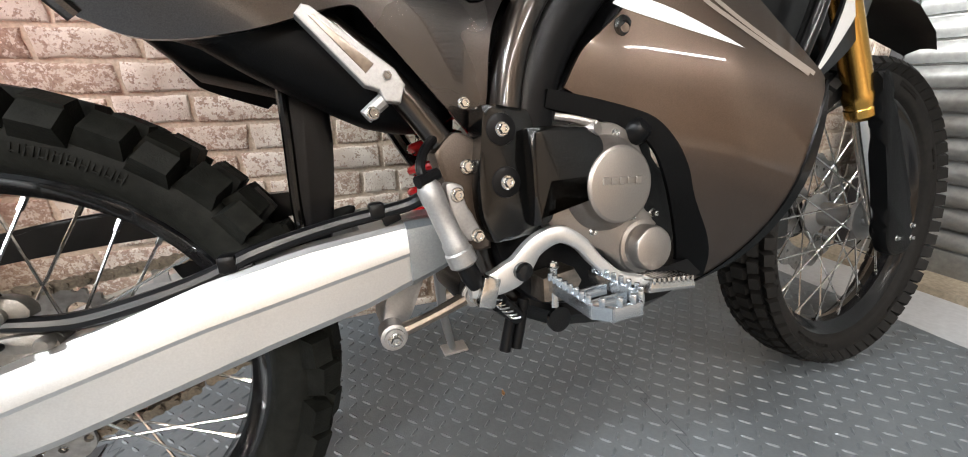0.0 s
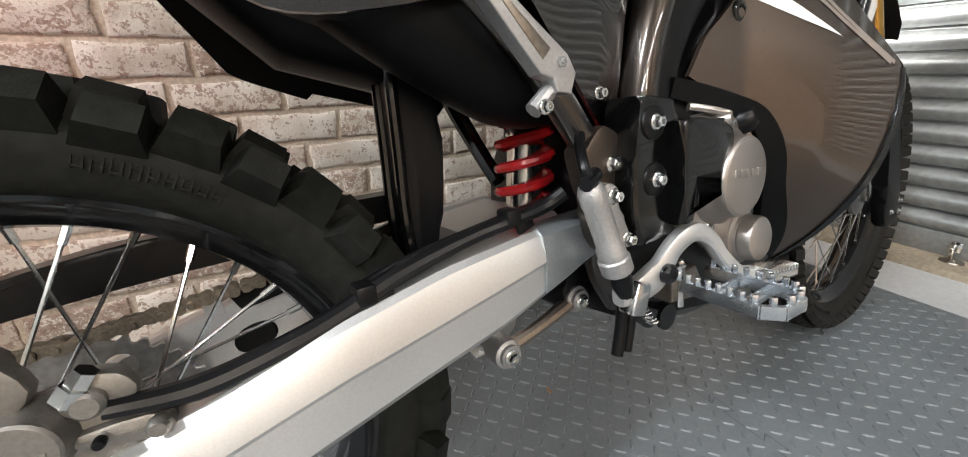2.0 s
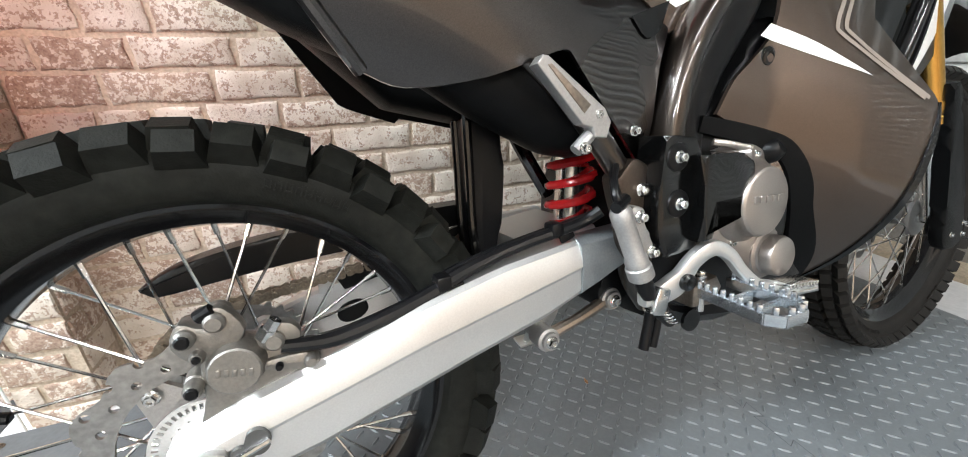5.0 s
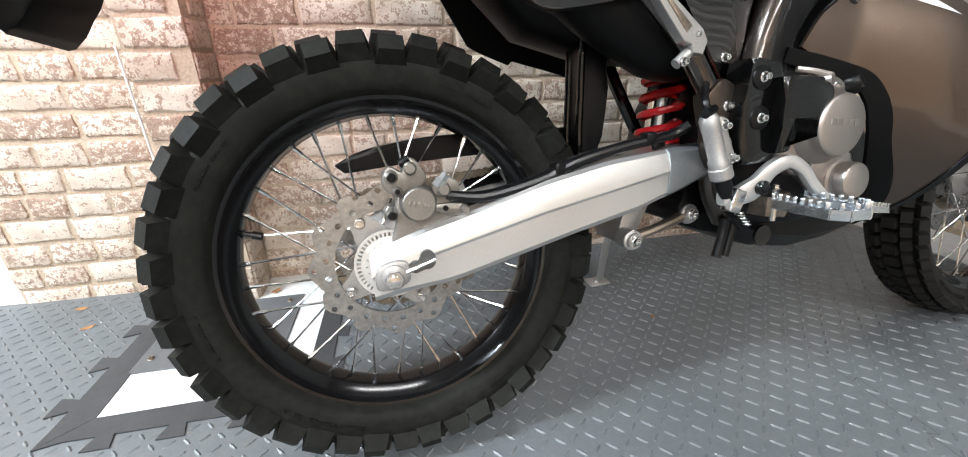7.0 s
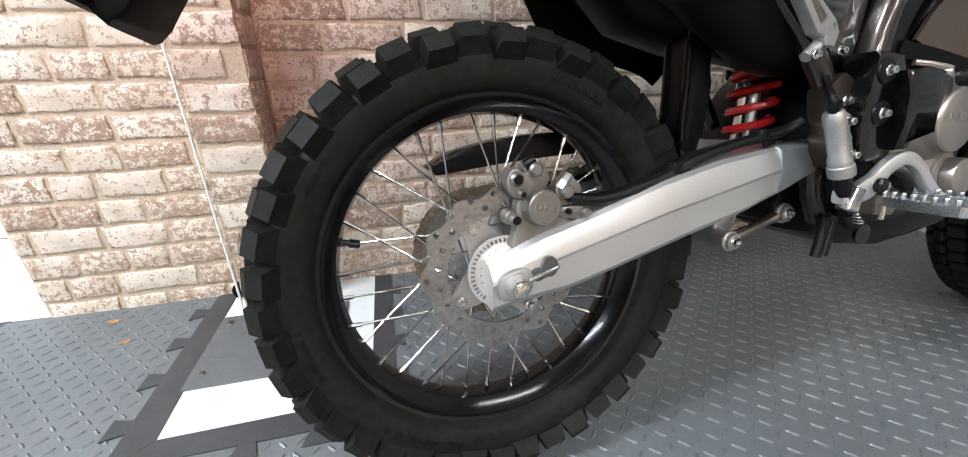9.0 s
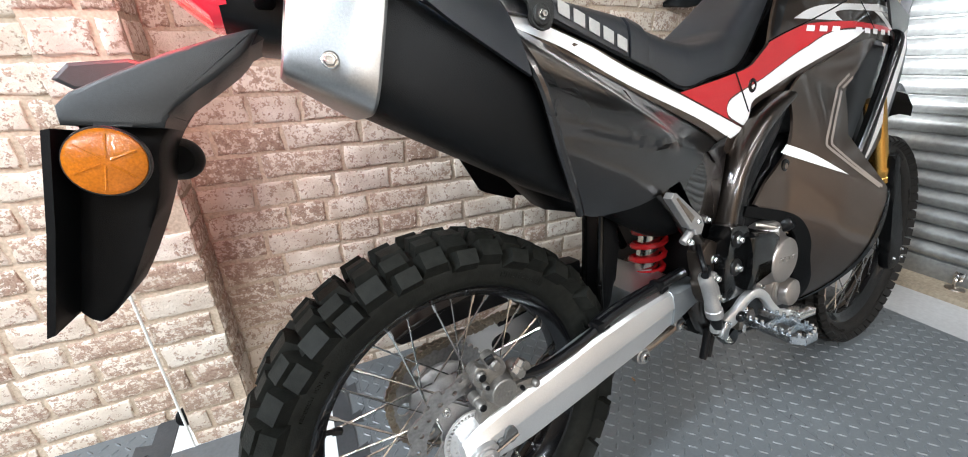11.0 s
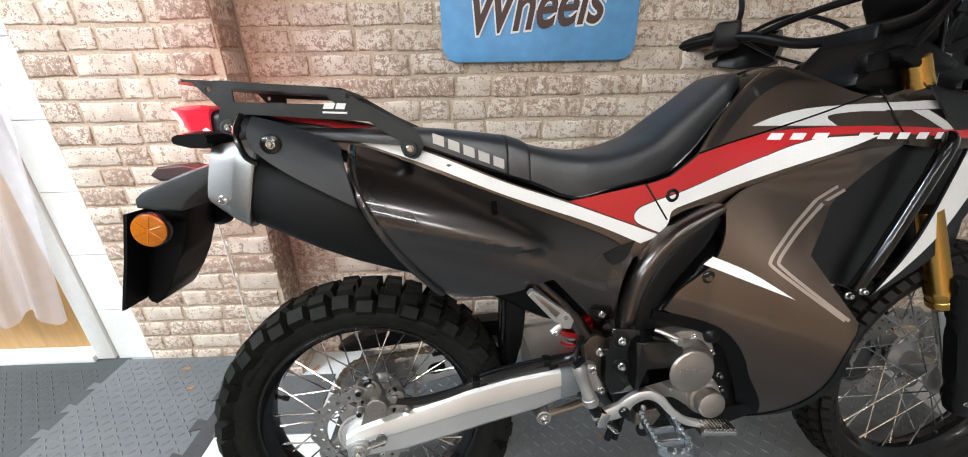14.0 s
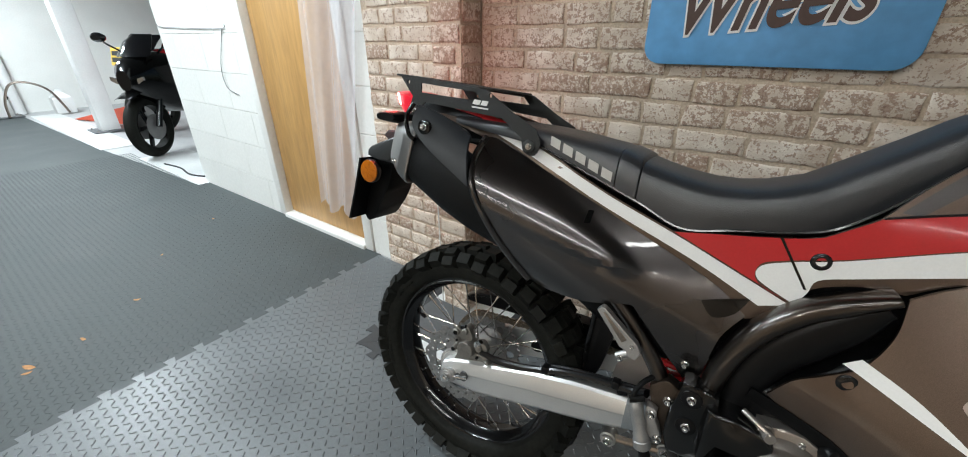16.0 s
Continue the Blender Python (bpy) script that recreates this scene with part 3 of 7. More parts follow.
def paddock_stand(x, y, turn):
    s = thing("paddock_stand", "bent steel tube paddock stand", "bike stand", pose(x, y, -0.003, 0, 0, turn))
    bm = bmesh.new()
    hose(bm, [(-0.25, 0, 0.02), (-0.22, 0, 0.25), (-0.10, 0, 0.48), (0.10, 0, 0.50), (0.30, 0, 0.36), (0.42, 0, 0.02)], 0.016, 10)
    part("hoop", bm, M_STEEL, s)
    bm = bmesh.new()
    hose(bm, [(-0.25, 0.02, 0.02), (-0.30, 0.25, 0.02), (-0.20, 0.30, 0.3)], 0.016, 10)
    part("foot_tube", bm, M_DARK, s)


paddock_stand(-9.1, 1.05, 80)
bm = bmesh.new()
loft_pts = [[(-9.2 + a, 1.45 + b, z) for a, b in ((-w, -w), (w, -w), (w, w), (-w, w))] for z, w in ((0.0, 0.11), (0.02, 0.12), (0.24, 0.12), (0.30, 0.06), (0.32, 0.04), (0.36, 0.04))]
bridge(bm, [[bm.verts.new(p) for p in r] for r in loft_pts])
tagged(part("white_canister", bm, M_PILLAR), "white plastic canister on the floor", "canister")
bm = bmesh.new()
vs = [bm.verts.new(p) for p in ((-8.3, 1.35, 0), (-6.9, 1.75, 0), (-6.9, 2.15, 0), (-8.3, 1.75, 0), (-6.9, 1.75, 0.28), (-6.9, 2.15, 0.28))]
for f in ((0, 3, 2, 1), (0, 1, 4), (3, 5, 2), (0, 4, 5, 3), (1, 2, 5, 4)):
    bm.faces.new([vs[i] for i in f])
tagged(part("floor_ramp", bm, M_ORANGE, None, smooth=False), "orange-red painted wedge ramp on the floor", "ramp")


def parked_bike(name, m, paint, label, plate=False):
    """A road bike seen from its front or rear: wheel, fork, fairing, screen, mirrors."""
    b = thing(name, label, "motorcycle", m)
    bm = bmesh.new()
    prof = [(-0.06 + 0.12 * i / 12, 0.30 - 0.055 * (abs(i / 6 - 1) ** 2.2)) for i in range(13)] + [(0.045, 0.21), (-0.045, 0.21)]
    rings = [[bm.verts.new((r * math.cos(2 * math.pi * k / 40), y, 0.30 + r * math.sin(2 * math.pi * k / 40))) for k in range(40)] for y, r in prof]
    bridge(bm, rings, close=True)
    wheel_p = part("tyre", bm, M_TYRE, b)
    bm = bmesh.new()
    for k in range(5):
        a = 2 * math.pi * k / 5
        box(bm, (0.11 * math.cos(a), 0, 0.30 + 0.11 * math.sin(a)), (0.20, 0.03, 0.035), Matrix.Rotation(-a, 3, "Y"), 0.005)
    part("wheel_spokes", bm, M_RIM, b)
    for s in (-1, 1):
        bm = bmesh.new()
        rod(bm, (0, s * 0.09, 0.30), (-0.28, s * 0.10, 0.85), 0.028, seg=14)
        part("fork_tube", bm, M_RIM, b)
        bm = bmesh.new()
        rod(bm, (0, s * 0.060, 0.30), (0, s * 0.065, 0.30), 0.125, seg=32)
        part("brake_disc", bm, M_CAST, b)
        bm = bmesh.new()
        hose(bm, [(-0.22, s * 0.16, 0.98), (-0.20, s * 0.28, 1.06), (-0.22, s * 0.33, 1.10)], 0.009, 8)
        part("mirror_stalk", bm, M_RIM, b)
        bm = bmesh.new()
        rings = [[Vector((-0.22 + dx, s * 0.36 + 0.075 * w2 * math.cos(t), 1.12 + 0.045 * w2 * math.sin(t))) for t in [2 * math.pi * q / 14 for q in range(14)]] for dx, w2 in ((-0.02, 0.9), (0.0, 1.0), (0.03, 0.6))]
        bridge(bm, [[bm.verts.new(p) for p in r] for r in rings])
        part("mirror", bm, M_RIM, b)
    bm = bmesh.new()
    rings = []
    for x, zb, zt, w in ((0.12, 0.66, 0.84, 0.06), (0.05, 0.60, 0.92, 0.12), (-0.10, 0.50, 0.99, 0.165), (-0.35, 0.40, 1.00, 0.19), (-0.70, 0.34, 0.93, 0.19), (-0.95, 0.40, 0.85, 0.15)):
        rings.append([Vector((x, w * math.copysign(abs(math.cos(t)) ** 0.8, math.cos(t)), (zb + zt) / 2 + (zt - zb) / 2 * math.sin(t))) for t in [2 * math.pi * q / 20 for q in range(20)]])
    bridge(bm, [[bm.verts.new(p) for p in r] for r in rings])
    part("fairing", bm, paint, b)
    for s in (-1, 1):
        bm = bmesh.new()
        rings = [[Vector((x, s * (0.10 + 0.05 * c) , 0.74 + 0.028 * d)) for c, d in ((-1, 0.2), (0, 0.9), (1, 1.4), (1, 0.3), (0, -0.8))] for x in (0.055, 0.10 - 0.02)]
        bridge(bm, [[bm.verts.new(p) for p in r] for r in rings])
        part("headlamp", bm, M_CHROME, b)
    bm = bmesh.new()
    rings = [[Vector((x - 0.10 * abs(q / 4 - 1) ** 2, w * (q / 4 - 1), z)) for q in range(9)] + [Vector((x - 0.01 - 0.10 * abs(q / 4 - 1) ** 2, w * 0.97 * (q / 4 - 1), z)) for q in range(8, -1, -1)] for x, z, w in ((0.0, 0.95, 0.16), (-0.12, 1.08, 0.14), (-0.22, 1.15, 0.09))]
    bridge(bm, [[bm.verts.new(p) for p in r] for r in rings])
    part("screen", bm, M_RIM, b)
    bm = bmesh.new()
    rings = [[Vector((x, 0.08 * math.cos(t), z + 0.02 * math.sin(t))) for t in [math.pi * q / 8 for q in range(9)]] for x, z in ((0.22, 0.58), (0.10, 0.63), (-0.05, 0.645), (-0.18, 0.60))]
    vr = [[bm.verts.new(p) for p in r] for r in rings]
    for a, c in zip(vr, vr[1:]):
        for q in range(8):
            bm.faces.new((a[q], a[q + 1], c[q + 1], c[q]))
    part("mudguard", bm, paint, b)
    bm = bmesh.new()
    prof2 = [(y, r) for y, r in prof]
    rings = [[bm.verts.new((-1.40 + r * math.cos(2 * math.pi * k / 32), y * 1.4, 0.30 + r * math.sin(2 * math.pi * k / 32))) for k in range(32)] for y, r in prof2]
    bridge(bm, rings, close=True)
    part("tyre", bm, M_TYRE, b)
    bm = bmesh.new()
    box(bm, (-1.1, 0, 0.80), (0.75, 0.24, 0.16), pose(0, 0, 0, 0, 8, 0).to_3x3(), 0.04)
    part("tail", bm, paint, b)
    if plate:
        bm = bmesh.new()
        box(bm, (0.17, 0, 0.92), (0.012, 0.30, 0.20), pose(0, 0, 0, 0, -14, 0).to_3x3(), 0.004)
        pl = part("rear_plate", bm, M_YELLOW, b, "yellow plate with dark bars")
        for zz in (0.955, 0.885):
            bm = bmesh.new()
            box(bm, (0.177 + (0.92 - zz) * 0.25, 0, zz), (0.012, 0.22, 0.05), pose(0, 0, 0, 0, -14, 0).to_3x3())
            part("plate_bar", bm, M_DARK, pl)
    return b


parked_bike("black_motorcycle", pose(-4.80, 1.32, -0.002, 0, 0, -52), M_GLOSS, "gloss black sports motorcycle parked in the side bay")
parked_bike("red_motorcycle", pose(-6.05, 1.75, -0.003, 0, 0, -80), M_RED, "red sports motorcycle parked behind with a yellow plate", True)
bm = bmesh.new()
box(bm, (-9.79, 2.15, 1.80), (0.02, 0.36, 0.10), bevel=0.003)
tagged(part("green_sign", bm, M_GREENS), "small green safety sign on the far white wall", "sign")
bm = bmesh.new()
hose(bm, [(-4.4, 1.22, 0.0), (-4.1, 1.25, 0.004), (-3.8, 1.22, 0.004), (-3.56, 1.30, 0.006)], 0.008, 8)
tagged(part("floor_cable", bm, M_DARK), "black cable lying on the floor by the bay", "cable")


# roller shutter
def shutter():
    top = thing("roller_shutter", "galvanised steel roller shutter, closed, with curved slats", "roller shutter", kind="structure")
    pitch = 0.070
    prof = []
    for i in range(9):
        a = i / 8
        prof.append((-0.020 * math.sin(math.pi * a) ** 0.8, a * pitch * 0.86))
    prof += [(0.012, pitch * 0.875), (0.016, pitch * 0.89), (0.016, pitch * 0.97), (0.006, pitch * 0.985)]
    bm = bmesh.new()
    y0, y1 = -1.6, 1.045
    a = [bm.verts.new((dx, y0, dz)) for dx, dz in prof]
    b = [bm.verts.new((dx, y1, dz)) for dx, dz in prof]
    for i in range(len(prof) - 1):
        bm.faces.new((a[i], a[i + 1], b[i + 1], b[i]))
    r = bmesh.ops.extrude_face_region(bm, geom=list(bm.faces))
    for g in r["geom"]:
        if isinstance(g, bmesh.types.BMVert):
            g.co.x += 0.003
    slat = part("slat", bm, M_SHUT, top)
    slat.location = (SHUT_X, 0, 0.093)
    for i in range(1, 35):
        s = new("slat", slat.data)
        s.parent, s.location = top, (SHUT_X, 0, 0.093 + pitch * i)
    bm = bmesh.new()
    box(bm, (SHUT_X, (y0 + y1) / 2, 0.055), (0.03, y1 - y0, 0.08), bevel=0.004)
    rail = part("bottom_rail", bm, M_SHUT, top)
    bm = bmesh.new()
    for dx in (-0.032, 0.026):
        box(bm, (SHUT_X + dx, y1 + 0.002, CEIL / 2), (0.004, 0.034, CEIL - 0.01), bevel=0.001)
    box(bm, (SHUT_X - 0.003, y1 + 0.021, CEIL / 2), (0.062, 0.004, CEIL - 0.01), bevel=0.001)
    part("guide_channel", bm, M_DARK, top, "dark rusty steel guide channel")
    bm = bmesh.new()
    box(bm, (SHUT_X - 0.020, 0.595, 0.060), (0.008, 0.030, 0.036), bevel=0.002)
    hose(bm, [(SHUT_X - 0.022, 0.600, 0.062), (SHUT_X - 0.045, 0.596, 0.056), (SHUT_X - 0.048, 0.592, 0.034), (SHUT_X - 0.034, 0.590, 0.026)], 0.006, 8)
    part("latch", bm, M_CHROME, rail, "bright steel latch")
    bm = bmesh.new()
    turned(bm, (SHUT_X - 0.055, 0.585, 0.019), (SHUT_X - 0.055, 0.585, 0.027), [(0, 0.030), (0.6, 0.028), (1, 0.018)], 20)
    part("floor_socket", bm, M_STEEL, rail)
    return top


shutter()
# out of view; added to close the bay and colour the reflections
wall_box("wall_east_return", 1.90, 2.049, -4.998, -1.602, -0.012, CEIL, M_TANWALL, "unseen tan wall added beside the shutter for reflections")
# added to close the space behind the slats; coloured as a dark gap
wall_box("wall_east", 2.43, 2.60, -5.0, WALL_Y - 0.003, -0.012, CEIL, M_DARK, "wall added behind the shutter, coloured as a dark gap")
wall_box("shutter_sill", 1.80, 2.42, -1.6, WALL_Y - 0.004, -0.012, 0.02, M_CONC, "bare sandy concrete sill under the shutter", "sill")

# ---- the motorcycle ----
LEAN_DEG, HEAD_DEG = 9.0, 4.5
BIKE = pose(-0.155, 0.58, 0.0, -LEAN_DEG, 0, HEAD_DEG)
REAR, FRONT = Vector((0, 0, 0.325)), Vector((1.362, -0.046, 0.330))
bike = thing("motorcycle", "bronze-grey adventure motorcycle with red and white stripes on its stand", "motorcycle", BIKE)
DOWN_Y = Vector((0, -1, 0))


def rotor_ring(bm, c, prof, seg, closed=True):
    """Turns a profile of (y, radius) round the axle through c."""
    rings = []
    for y, r in prof:
        rings.append([bm.verts.new((c[0] + r * math.cos(2 * math.pi * i / seg), c[1] + y, c[2] + r * math.sin(2 * math.pi * i / seg))) for i in range(seg)])
    bridge(bm, rings, close=closed, cap=not closed)


def knob(bm, c, ang, r, y, lx, ly, h, tilt):
    """One tread block: a tapered box standing on the carcass."""
    ca, sa = math.cos(ang), math.sin(ang)
    out, along, side = Vector((ca, 0, sa)), Vector((-sa, 0, ca)), Vector((0, 1, 0))
    n = (out * math.cos(tilt) + side * math.sin(tilt)).normalized()
    s = (side * math.cos(tilt) - out * math.sin(tilt)).normalized()
    base = Vector(c) + out * r + side * y
    lo = [bm.verts.new(base + along * (a * lx * 0.62) + s * (b * ly * 0.60) - n * 0.006) for a, b in ((-1, -1), (1, -1), (1, 1), (-1, 1))]
    hi = [bm.verts.new(base + along * (a * lx * 0.47) + s * (b * ly * 0.46) + n * h) for a, b in ((-1, -1), (1, -1), (1, 1), (-1, 1))]
    for i in range(4):
        bm.faces.new((lo[i], lo[(i + 1) % 4], hi[(i + 1) % 4], hi[i]))
    bm.faces.new(hi)


def wheel(name, c, rim_r, half, outer, rows, mat, label, count):
    """Rim with tyre, tread, hub and spokes as its pieces."""
    bm = bmesh.new()
    hw = half * 0.62
    rotor_ring(bm, c, [(-hw, rim_r + 0.006), (-hw - 0.003, rim_r + 0.002), (-hw, rim_r - 0.006), (-hw * 0.72, rim_r - 0.012), (-hw * 0.45, rim_r - 0.024),
                       (0, rim_r - 0.028), (hw * 0.45, rim_r - 0.024), (hw * 0.72, rim_r - 0.012), (hw, rim_r - 0.006), (hw + 0.003, rim_r + 0.002), (hw, rim_r + 0.006),
                       (hw * 0.6, rim_r - 0.004), (0, rim_r - 0.016), (-hw * 0.6, rim_r - 0.004)], 128)
    w = part(name, bm, M_RIM, bike, label)
    crown = outer - 0.017
    mid = (crown + rim_r) / 2 + 0.004
    prof = []
    for i in range(25):
        th = (-1 + 2 * i / 24) * 2.55
        over = max(0.0, (abs(th) - math.pi / 2) / (2.55 - math.pi / 2))
        y = half * math.sin(th) if not over else math.copysign(half * (1 - 0.32 * over ** 2), th)
        r = mid + (crown - mid) * math.cos(th) if not over else mid - (mid - rim_r) * math.sin(over * math.pi / 2)
        prof.append((y, r))
    prof += [(half * 0.55, rim_r - 0.006), (-half * 0.55, rim_r - 0.006)]
    bm = bmesh.new()
    rotor_ring(bm, c, prof, 128)
    part("tyre", bm, mat, w, crease=50)
    bm = bmesh.new()
    rnd = random.Random(7)
    for i in range(count):
        a = 2 * math.pi * i / count
        for y, off, lx, ly, h, tilt in rows[i % len(rows)]:
            sink = 0.0 if abs(tilt) < 0.1 else (1 - math.cos(tilt)) * (crown - rim_r) * 0.42
            knob(bm, c, a + (off + rnd.uniform(-0.03, 0.03)) * 2 * math.pi / count, crown - sink, y, lx, ly, h, tilt)
    part("tread", bm, mat, w, "black rubber tread blocks", smooth=False)["kind"] = "stuff"
    # raised sidewall marks, unreadable
    bm = bmesh.new()
    for a0, k, hgt in ((1.25, 9, 0.011), (2.6, 14, 0.006), (0.45, 8, 0.008), (4.4, 16, 0.009), (5.4, 10, 0.006), (3.5, 12, 0.007)):
        for i in range(k):
            if rnd.random() < 0.15:
                continue
            a = a0 - i * hgt * 0.9 / mid
            rr = rim_r + (crown - rim_r) * 0.40
            o, al = Vector((math.cos(a), 0, math.sin(a))), Vector((-math.sin(a), 0, math.cos(a)))
            m = Matrix((al, Vector((0, 1, 0)), o)).transposed()
            for dx, wd in ((-0.28, 0.14), (0.22, 0.12)):
                box(bm, Vector(c) + o * rr + al * (dx * hgt) + Vector((0, -half * 0.992, 0)), (hgt * wd, 0.0022, hgt * rnd.uniform(0.7, 1)), m)
            box(bm, Vector(c) + o * (rr + hgt * rnd.uniform(-0.4, 0.4)) + Vector((0, -half * 0.992, 0)), (hgt * 0.5, 0.0022, hgt * 0.14), m)
    part("sidewall_mark", bm, mat, w, smooth=False)["kind"] = "stuff"
    bm = bmesh.new()
    turned(bm, Vector(c) + Vector((0, -0.05, 0)), Vector(c) + Vector((0, 0.05, 0)),
           [(0, 0.030), (0.02, 0.046), (0.10, 0.046), (0.12, 0.042), (0.22, 0.026), (0.78, 0.026), (0.88, 0.042), (0.90, 0.046), (0.98, 0.046), (1, 0.030)], 32)
    part("hub", bm, M_CAST, w, "cast silver hub")
    for i in range(36):
        side = -1 if i % 2 else 1
        lead = 1 if (i // 2) % 2 else -1
        a = 2 * math.pi * (i + 0.5) / 36
        b = a + lead * radians(52)
        p0 = Vector(c) + Vector((0.044 * math.cos(b), side * 0.043, 0.044 * math.sin(b)))
        p1 = Vector(c) + Vector(((rim_r - 0.022) * math.cos(a), side * 0.006, (rim_r - 0.022) * math.sin(a)))
        bm = bmesh.new()
        d = (p1 - p0).normalized()
        ln = (p1 - p0).length
        turned(bm, p0, p1, [(0, 0.0017), (1 - 0.019 / ln, 0.0017), (1 - 0.0185 / ln, 0.0031), (1, 0.0033)], 6)
        part("spoke", bm, M_CHROME, w)
    # valve
    bm = bmesh.new()
    va = radians(163)
    o = Vector((math.cos(va), 0, math.sin(va)))
    turned(bm, Vector(c) + o * (rim_r - 0.022), Vector(c) + o * (rim_r - 0.052), [(0, 0.007), (0.2, 0.007), (0.22, 0.004), (0.5, 0.004), (0.52, 0.006), (0.95, 0.006), (1, 0.004)], 10)
    part("valve", bm, M_BLACK, w, "black valve cap")
    return w


ROWS_R = [[(0.0, 0.0, 0.034, 0.036, 0.018, 0.0), (-0.036, 0.14, 0.033, 0.025, 0.018, -0.42), (0.036, 0.14, 0.033, 0.025, 0.018, 0.42), (-0.058, -0.02, 0.032, 0.024, 0.018, -1.02), (0.058, -0.02, 0.032, 0.024, 0.018, 1.02)],
          [(-0.016, -0.06, 0.032, 0.023, 0.018, -0.12), (0.016, -0.06, 0.032, 0.023, 0.018, 0.12), (-0.050, 0.05, 0.034, 0.029, 0.018, -0.78), (0.050, 0.05, 0.034, 0.029, 0.018, 0.78)]]
ROWS_F = [[(0.0, 0.0, 0.024, 0.026, 0.015, 0.0), (-0.024, 0.5, 0.024, 0.018, 0.015, -0.4), (0.024, 0.5, 0.024, 0.018, 0.015, 0.4),
           (-0.041, 0.0, 0.024, 0.018, 0.016, -0.95), (0.041, 0.0, 0.024, 0.018, 0.016, 0.95)]]
rear_wheel = wheel("rear_wheel", REAR, 0.240, 0.060, 0.318, ROWS_R, M_TYRE, "rear wheel with knobbly tyre and black spoked rim", 42)
front_wheel = wheel("front_wheel", FRONT, 0.262, 0.045, 0.329, ROWS_F, M_TYRE_F, "front wheel with worn knobbly tyre and black spoked rim", 60)


# ---- chassis and running gear ----
def loft(bm, rings, cap=True):
    vr = [[bm.verts.new(p) for p in r] for r in rings]
    bridge(bm, vr, cap=cap)
    return bm


def oval(c, u, v, hu, hv, k=20, power=2.6):
    """A rounded-rectangle ring round c."""
    c, u, v = Vector(c), Vector(u), Vector(v)
    out = []
    for i in range(k):
        a = 2 * math.pi * i / k
        ca, sa = math.cos(a), math.sin(a)
        out.append(c + u * (hu * math.copysign(abs(ca) ** (2 / power), ca)) + v * (hv * math.copysign(abs(sa) ** (2 / power), sa)))
    return out


def inside(x, z, loop):
    hit = False
    for i in range(len(loop)):
        (ax, az), (bx, bz) = loop[i - 1], loop[i]
        if (az > z) != (bz > z) and x < (bx - ax) * (z - az) / (bz - az) + ax:
            hit = not hit
    return hit


def holed(bm, outer, holes, y0, y1):
    """A flat plate with round or other holes: loops in x and z."""
    flat, edges = [], []
    for loop in [outer] + holes:
        k = len(flat)
        flat += [Vector(p) for p in loop]
        edges += [(k + i, k + (i + 1) % len(loop)) for i in range(len(loop))]
    pts, _, tris, *_ = delaunay_2d_cdt(flat, edges, [], 0, 1e-6)
    front, back = ([bm.verts.new((p.x, y, p.y)) for p in pts] for y in (y0, y1))
    sides = {}
    for tri in tris:
        c = sum((pts[i] for i in tri), Vector((0, 0))) / 3
        if not inside(c.x, c.y, outer) or any(inside(c.x, c.y, h) for h in holes):
            continue
        bm.faces.new([front[i] for i in tri])
        bm.faces.new([back[i] for i in reversed(tri)])
        for i in range(3):
            a, b = tri[i], tri[(i + 1) % 3]
            if (b, a) in sides:
                del sides[(b, a)]
            else:
                sides[(a, b)] = True
    for a, b in sides:
        bm.faces.new((front[b], front[a], back[a], back[b]))
    bmesh.ops.delete(bm, geom=[v for v in front + back if not v.link_faces], context="VERTS")
    bmesh.ops.recalc_face_normals(bm, faces=bm.faces[:])
    return bm


def circle(x, z, r, k=12, ph=0.0):
    return [(x + r * math.cos(ph + 2 * math.pi * i / k), z + r * math.sin(ph + 2 * math.pi * i / k)) for i in range(k)]


